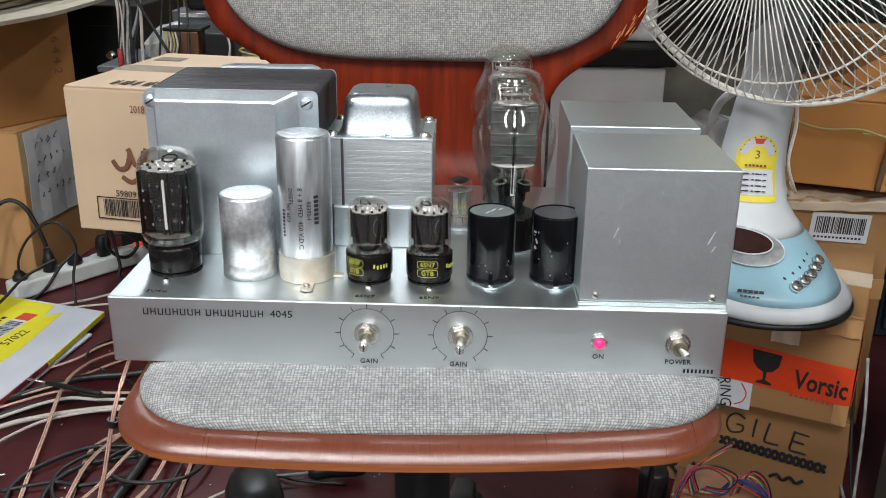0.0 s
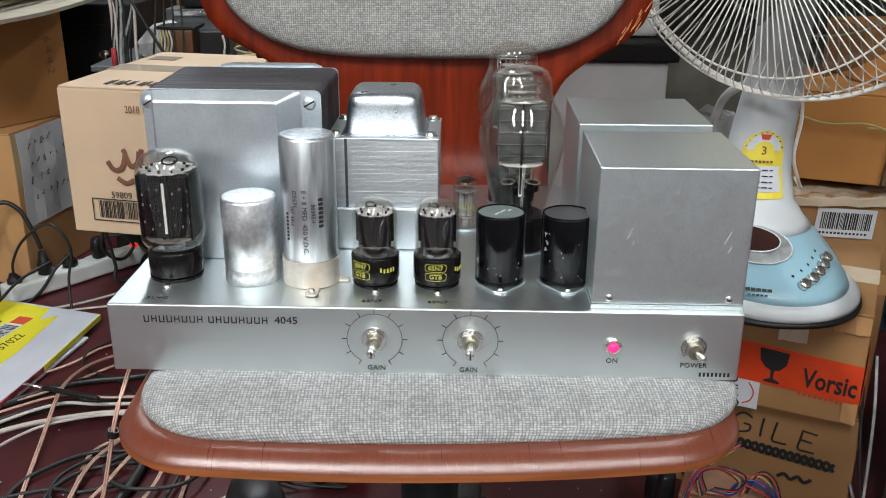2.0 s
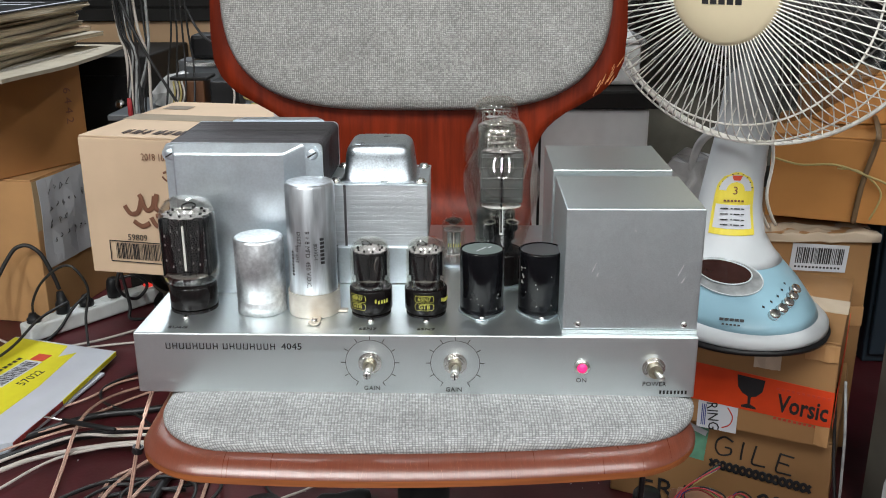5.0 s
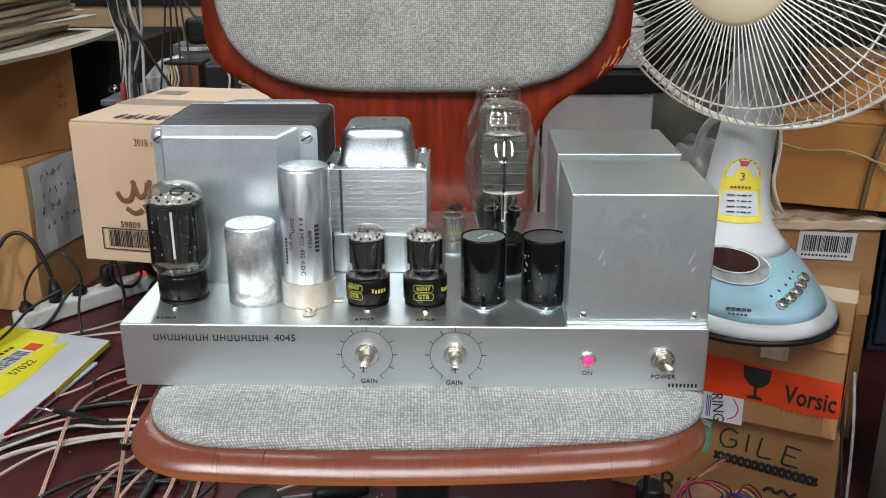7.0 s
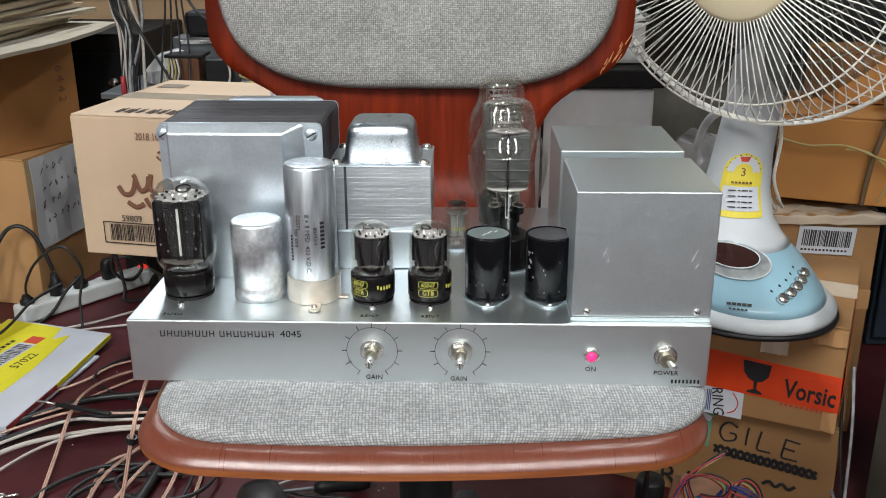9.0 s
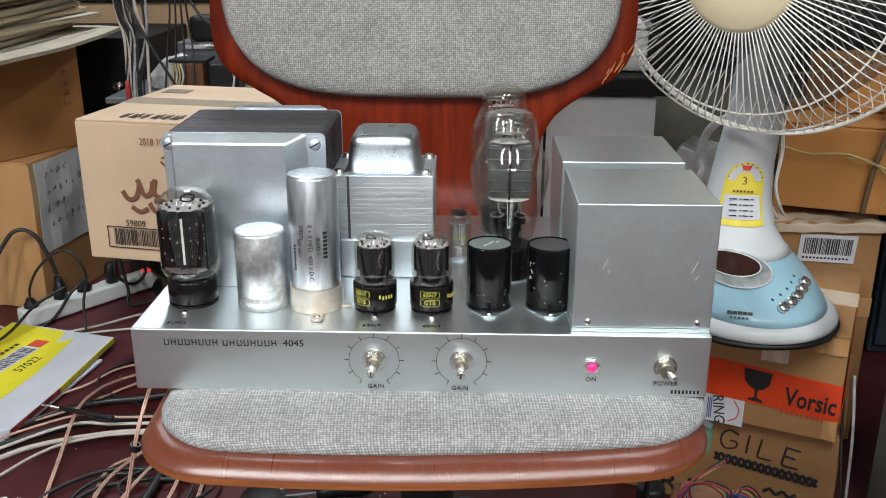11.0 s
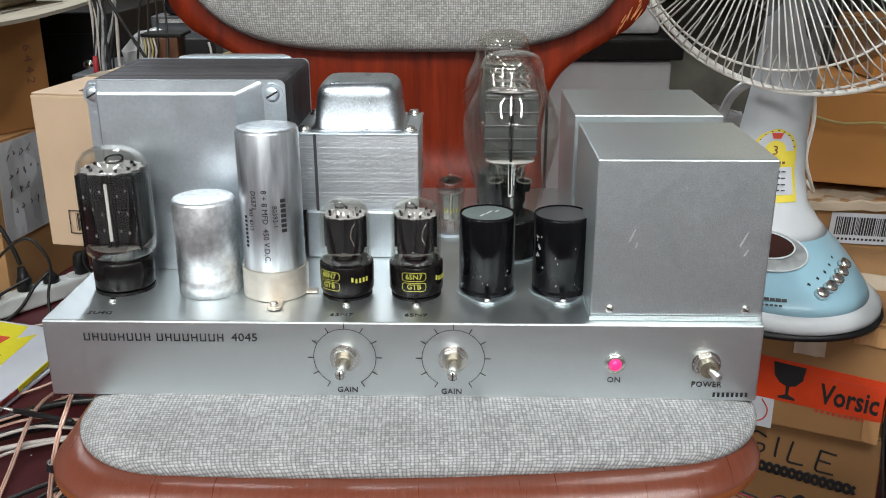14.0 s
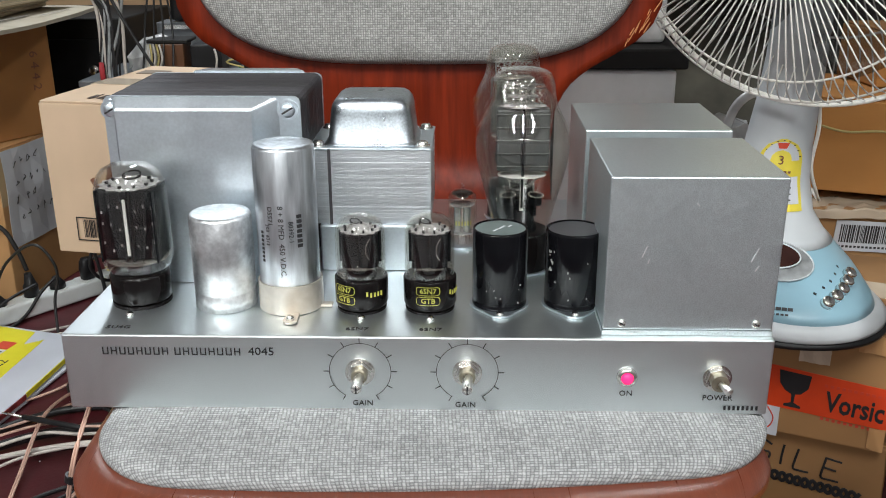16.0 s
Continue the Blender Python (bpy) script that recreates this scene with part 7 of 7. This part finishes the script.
# ---- back of the workshop ----
def rack():
    t = thing("equipment_rack", (-1.05, 1.43, 0), "black equipment rack in shadow behind the boxes", "rack")
    part("body", box(0, 0.34, 0.1, 0.42, 0.001, 0.5, 0.004), DARK, t)
    for k in range(3):
        part("panel", box(0.012, 0.328, 0.094, 0.1, 0.05 + 0.14 * k, 0.175 + 0.14 * k, 0.002), BLACK_PLASTIC, t)
        part("knob", join(None, lathe([(0, 0.016), (0.011, 0.015), (0.013, 0), (0, 0)], 24), pose(0.27, 0.094, 0.11 + 0.14 * k, 90)), CHROME, t, smooth=True)
    bench = thing("work_cabinet", (-0.72, 1.3, 0), "low dark steel cabinet behind the carton", "cabinet")
    part("body", box(0, 0.55, 0, 0.5, 0.001, 0.392, 0.004), DARK, bench)
    part("worktop", box(-0.005, 0.555, -0.01, 0.505, 0.393, 0.405, 0.002), STEEL_DIRTY, bench)
    BZ = 0.406
    tr = thing("transformer", (-0.585, 1.36, BZ), "brown wound transformer with yellow leads", "transformer")
    part("core", box(-0.005, 0.05, 0, 0.06, 0.0, 0.062, 0.003), mat("brown_winding", (0.12, 0.05, 0.022), 0.4), tr)
    part("top_plate", box(-0.022, 0.06, -0.004, 0.065, 0.062, 0.069, 0.002), DARK, tr)
    for k in range(5):
        part("lead", sweep([(-0.02 + 0.006 * k, -0.004, 0.06), (-0.015 + 0.007 * k, -0.02, 0.035), (-0.022 + 0.006 * k, -0.02, 0.005)], 0.0022, 6), CABLE_YELLOW if k % 2 else CABLE_WHITE, tr, smooth=True)
    tr2 = thing("transformer", (-0.525, 1.37, BZ), "black boxed transformer with white leads", "transformer")
    part("body", box(0, 0.062, 0, 0.06, 0.0, 0.058, 0.003), BLACK_PLASTIC, tr2)
    part("lead", sweep([(0.05, -0.002, 0.05), (0.056, -0.012, 0.03), (0.05, -0.012, 0.0)], 0.0025, 6), CABLE_WHITE, tr2, smooth=True)
    bagm = thing("plastic_bag", (-0.625, 1.42, BZ), "crumpled milky plastic bag", "bag")
    b = loft([(0.002, 0.05, 0.045, 0.012, 0), (0.03, 0.05, 0.045, 0.012, 0), (0.06, 0.034, 0.03, 0.016, 0), (0.072, 0.01, 0.01, 0.024, 0)], 40)
    bmesh.ops.subdivide_edges(b, edges=list(b.edges), cuts=1, use_grid_fill=True)
    for v in b.verts:
        v.co += 0.008 * noise.noise_vector(v.co * 45)
        v.co.z = max(v.co.z, 0.001)
    part("body", b, PLASTIC_BAG, bagm)
    blk = thing("junction_box", (-0.60, 1.5, BZ), "black plastic box on a metal bracket", "box")
    part("body", box(0.0, 0.09, 0, 0.07, 0.09, 0.145, 0.01), BLACK_PLASTIC, blk)
    part("bracket", box(-0.03, 0.14, 0.0, 0.07, 0.0, 0.088, 0.002), STEEL_DIRTY, blk)
    part("bar", box(-0.01, 0.16, -0.012, -0.004, 0.075, 0.084, 0.001), CHROME, blk)
    pile = thing("wire_heap", (-0.45, 1.37, BZ), "heap of thin yellow and green wires", "wires")
    random.seed(41)
    for k in range(9):
        pts = [(random.uniform(0, 0.12), random.uniform(-0.03, 0.03), 0.005 + random.uniform(0, 0.05) * (0 < i < 4)) for i in range(5)]
        part("wire", sweep(pts, 0.002, 6), (CABLE_YELLOW, CABLE_GREEN, CABLE_WHITE)[k % 3], pile, smooth=True)
    # hanging bundle
    random.seed(44)
    bundle = thing("cable_bundle", (-0.66, 1.27, 0), "bundle of black and grey cables hanging behind the carton", "cables")
    for k in range(14):
        x0, x1 = random.uniform(-0.03, 0.05), random.uniform(-0.01, 0.04)
        m = CABLE_WHITE if k in (1, 4, 9) else WINDOW_RING if k % 4 == 2 else CABLE_BLACK
        part("strand", sweep([(x0 - 0.01, random.uniform(0, 0.05), 1.3), (x0, random.uniform(-0.01, 0.02), 0.66), ((x0 + x1) / 2 + 0.012, 0.0, 0.53), (x1, random.uniform(-0.01, 0.01), 0.42), (x1 + 0.01, 0.0, 0.3)], random.uniform(0.0018, 0.0034), 8), m, bundle, smooth=True)
    part("strand", sweep([(-0.03, 0.0, 0.72), (0.03, -0.02, 0.57), (0.11, -0.02, 0.42), (0.14, 0.0, 0.37)], 0.003, 8), CABLE_BLACK, bundle, smooth=True)
    for k in range(4):
        part("strand", sweep([(0.065 + 0.012 * k, 0.1, 1.2), (0.066 + 0.01 * k, 0.1, 0.65), (0.05 + 0.018 * k, 0.1, 0.5), (0.05 + 0.02 * k, 0.06, 0.41)], 0.0022, 8), CABLE_BLACK, bundle, smooth=True)
    part("strand", sweep([(0.09, 0.12, 0.62), (0.13, 0.1, 0.56), (0.2, 0.1, 0.52), (0.3, 0.1, 0.48)], 0.0028, 8), CABLE_BLACK, bundle, smooth=True)
    part("connector", lathe([(0, 0.40), (0.005, 0.40), (0.005, 0.432), (0.004, 0.445), (0, 0.445)], 16), CABLE_RED, bundle, "red plug boot", pose(-0.003, -0.01, 0.0), True)
    # back board and dark shelving
    bb = thing("shelving", (-1.5, 1.86, 0), "dark shelving with a pale wooden board across it", "shelf")
    part("back_panel", box(0, 2.9, 0.1, 0.12, 0.001, 0.95), DARK, bb)
    part("board", box(0.35, 1.45, 0.0, 0.02, 0.4, 0.552), BEIGE_WOOD, bb, "pale wooden board")
    part("shelf", box(0.0, 2.9, -0.02, 0.1, 0.556, 0.585), DARK, bb)
    part("shelf", box(0.0, 2.9, -0.02, 0.1, 0.9, 0.93), DARK, bb)
    part("side", box(1.45, 1.48, -0.3, 0.1, 0.001, 0.95), DARK, bb)
    cab = thing("grey_cabinet", (-0.25, 0.72, 0), "pale grey steel cabinet with a dark top behind the chair", "cabinet")
    part("body", box(0, 0.55, 0, 0.45, 0.001, 0.514, 0.004), GREY_PANEL, cab)
    part("top", box(-0.01, 0.562, -0.012, 0.46, 0.517, 0.543, 0.003), DARK, cab, "dark worktop")
    part("door_gap", box(0.39, 0.394, -0.0012, 0.001, 0.02, 0.5), DARK, cab)
    un = thing("storage_box", (0.17, 0.76, 0.544), "white plastic storage box on the grey cabinet", "box")
    part("body", box(0, 0.12, 0, 0.2, 0, 0.06, 0.006), PLASTIC_BAG, un)
    part("lid", box(-0.004, 0.124, -0.004, 0.204, 0.061, 0.07, 0.003), GREY_PANEL, un)
    dk = thing("dark_shelving", (0.3, 1.1, 0), "tall dark shelving behind the boxes", "shelf")
    part("back_panel", box(0, 1.3, 0.3, 0.33, 0.001, 0.9), DUSTY, dk, "dusty olive back panel")
    for z in (0.25, 0.62):
        part("shelf", box(0, 1.3, 0, 0.3, z, z + 0.025), DARK, dk)
    part("side", box(-0.02, 0.0, 0, 0.33, 0.001, 0.9), DARK, dk)
    for k, (x, w, h, m) in enumerate(((0.03, 0.16, 0.2, BLACK_PLASTIC), (0.21, 0.13, 0.14, CARD_OLD), (0.36, 0.18, 0.22, BLACK_PLASTIC), (0.56, 0.14, 0.12, CARD_OLD))):
        u = thing("storage_box", (0.3 + x, 1.14, 0.646), "dusty dark box on a shelf" if m is BLACK_PLASTIC else "worn brown box on a shelf", "box", "boxes on the dark shelves")
        part("body", box(0, w, 0, 0.2, 0, h, 0.004), m, u)
        part("label", box(0.02, w * 0.5, -0.001, 0.0, h * 0.4, h * 0.65), GREY_PANEL, u)
    blue = thing("steel_cabinet", (0.77, 0.96, 0), "dark blue steel cabinet in shadow behind the boxes", "cabinet")
    NAVY = mat("navy_paint", (0.02, 0.034, 0.048), 0.45, 0, 0.2, 20, 0.1, 60)
    part("body", box(0, 0.3, 0.012, 0.12, 0.001, 1.05, 0.004), NAVY, blue)
    part("door", box(0.006, 0.294, 0, 0.011, 0.02, 1.04, 0.003), NAVY, blue)
    part("handle", box(0.03, 0.042, -0.012, -0.0005, 0.57, 0.6, 0.002), CHROME, blue)
    loop = thing("hose", (0.385, 0.61, 0.36), "milky plastic hose looped behind the fan", "hose")
    part("tube", sweep([(-0.03, 0.04, -0.01), (-0.04, 0.03, 0.06), (-0.03, 0.03, 0.12), (0.0, 0.03, 0.14), (0.02, 0.03, 0.1), (0.0, 0.03, 0.0)], 0.0058, 10), PLASTIC_BAG, loop, smooth=True)
    wrap = thing("plastic_bag", (0.355, 0.665, 0.0), "crumpled clear plastic bag behind the fan", "bag")
    b = loft([(0.002, 0.04, 0.05, 0, 0), (0.2, 0.04, 0.05, 0, 0), (0.4, 0.045, 0.05, 0, 0), (0.46, 0.03, 0.03, 0, 0)], 32)
    bmesh.ops.subdivide_edges(b, edges=list(b.edges), cuts=2, use_grid_fill=True)
    for v in b.verts:
        v.co += 0.016 * noise.noise_vector(v.co * 34)
        v.co.z = max(v.co.z, 0.001)
    part("body", b, PLASTIC_BAG, wrap)


rack()
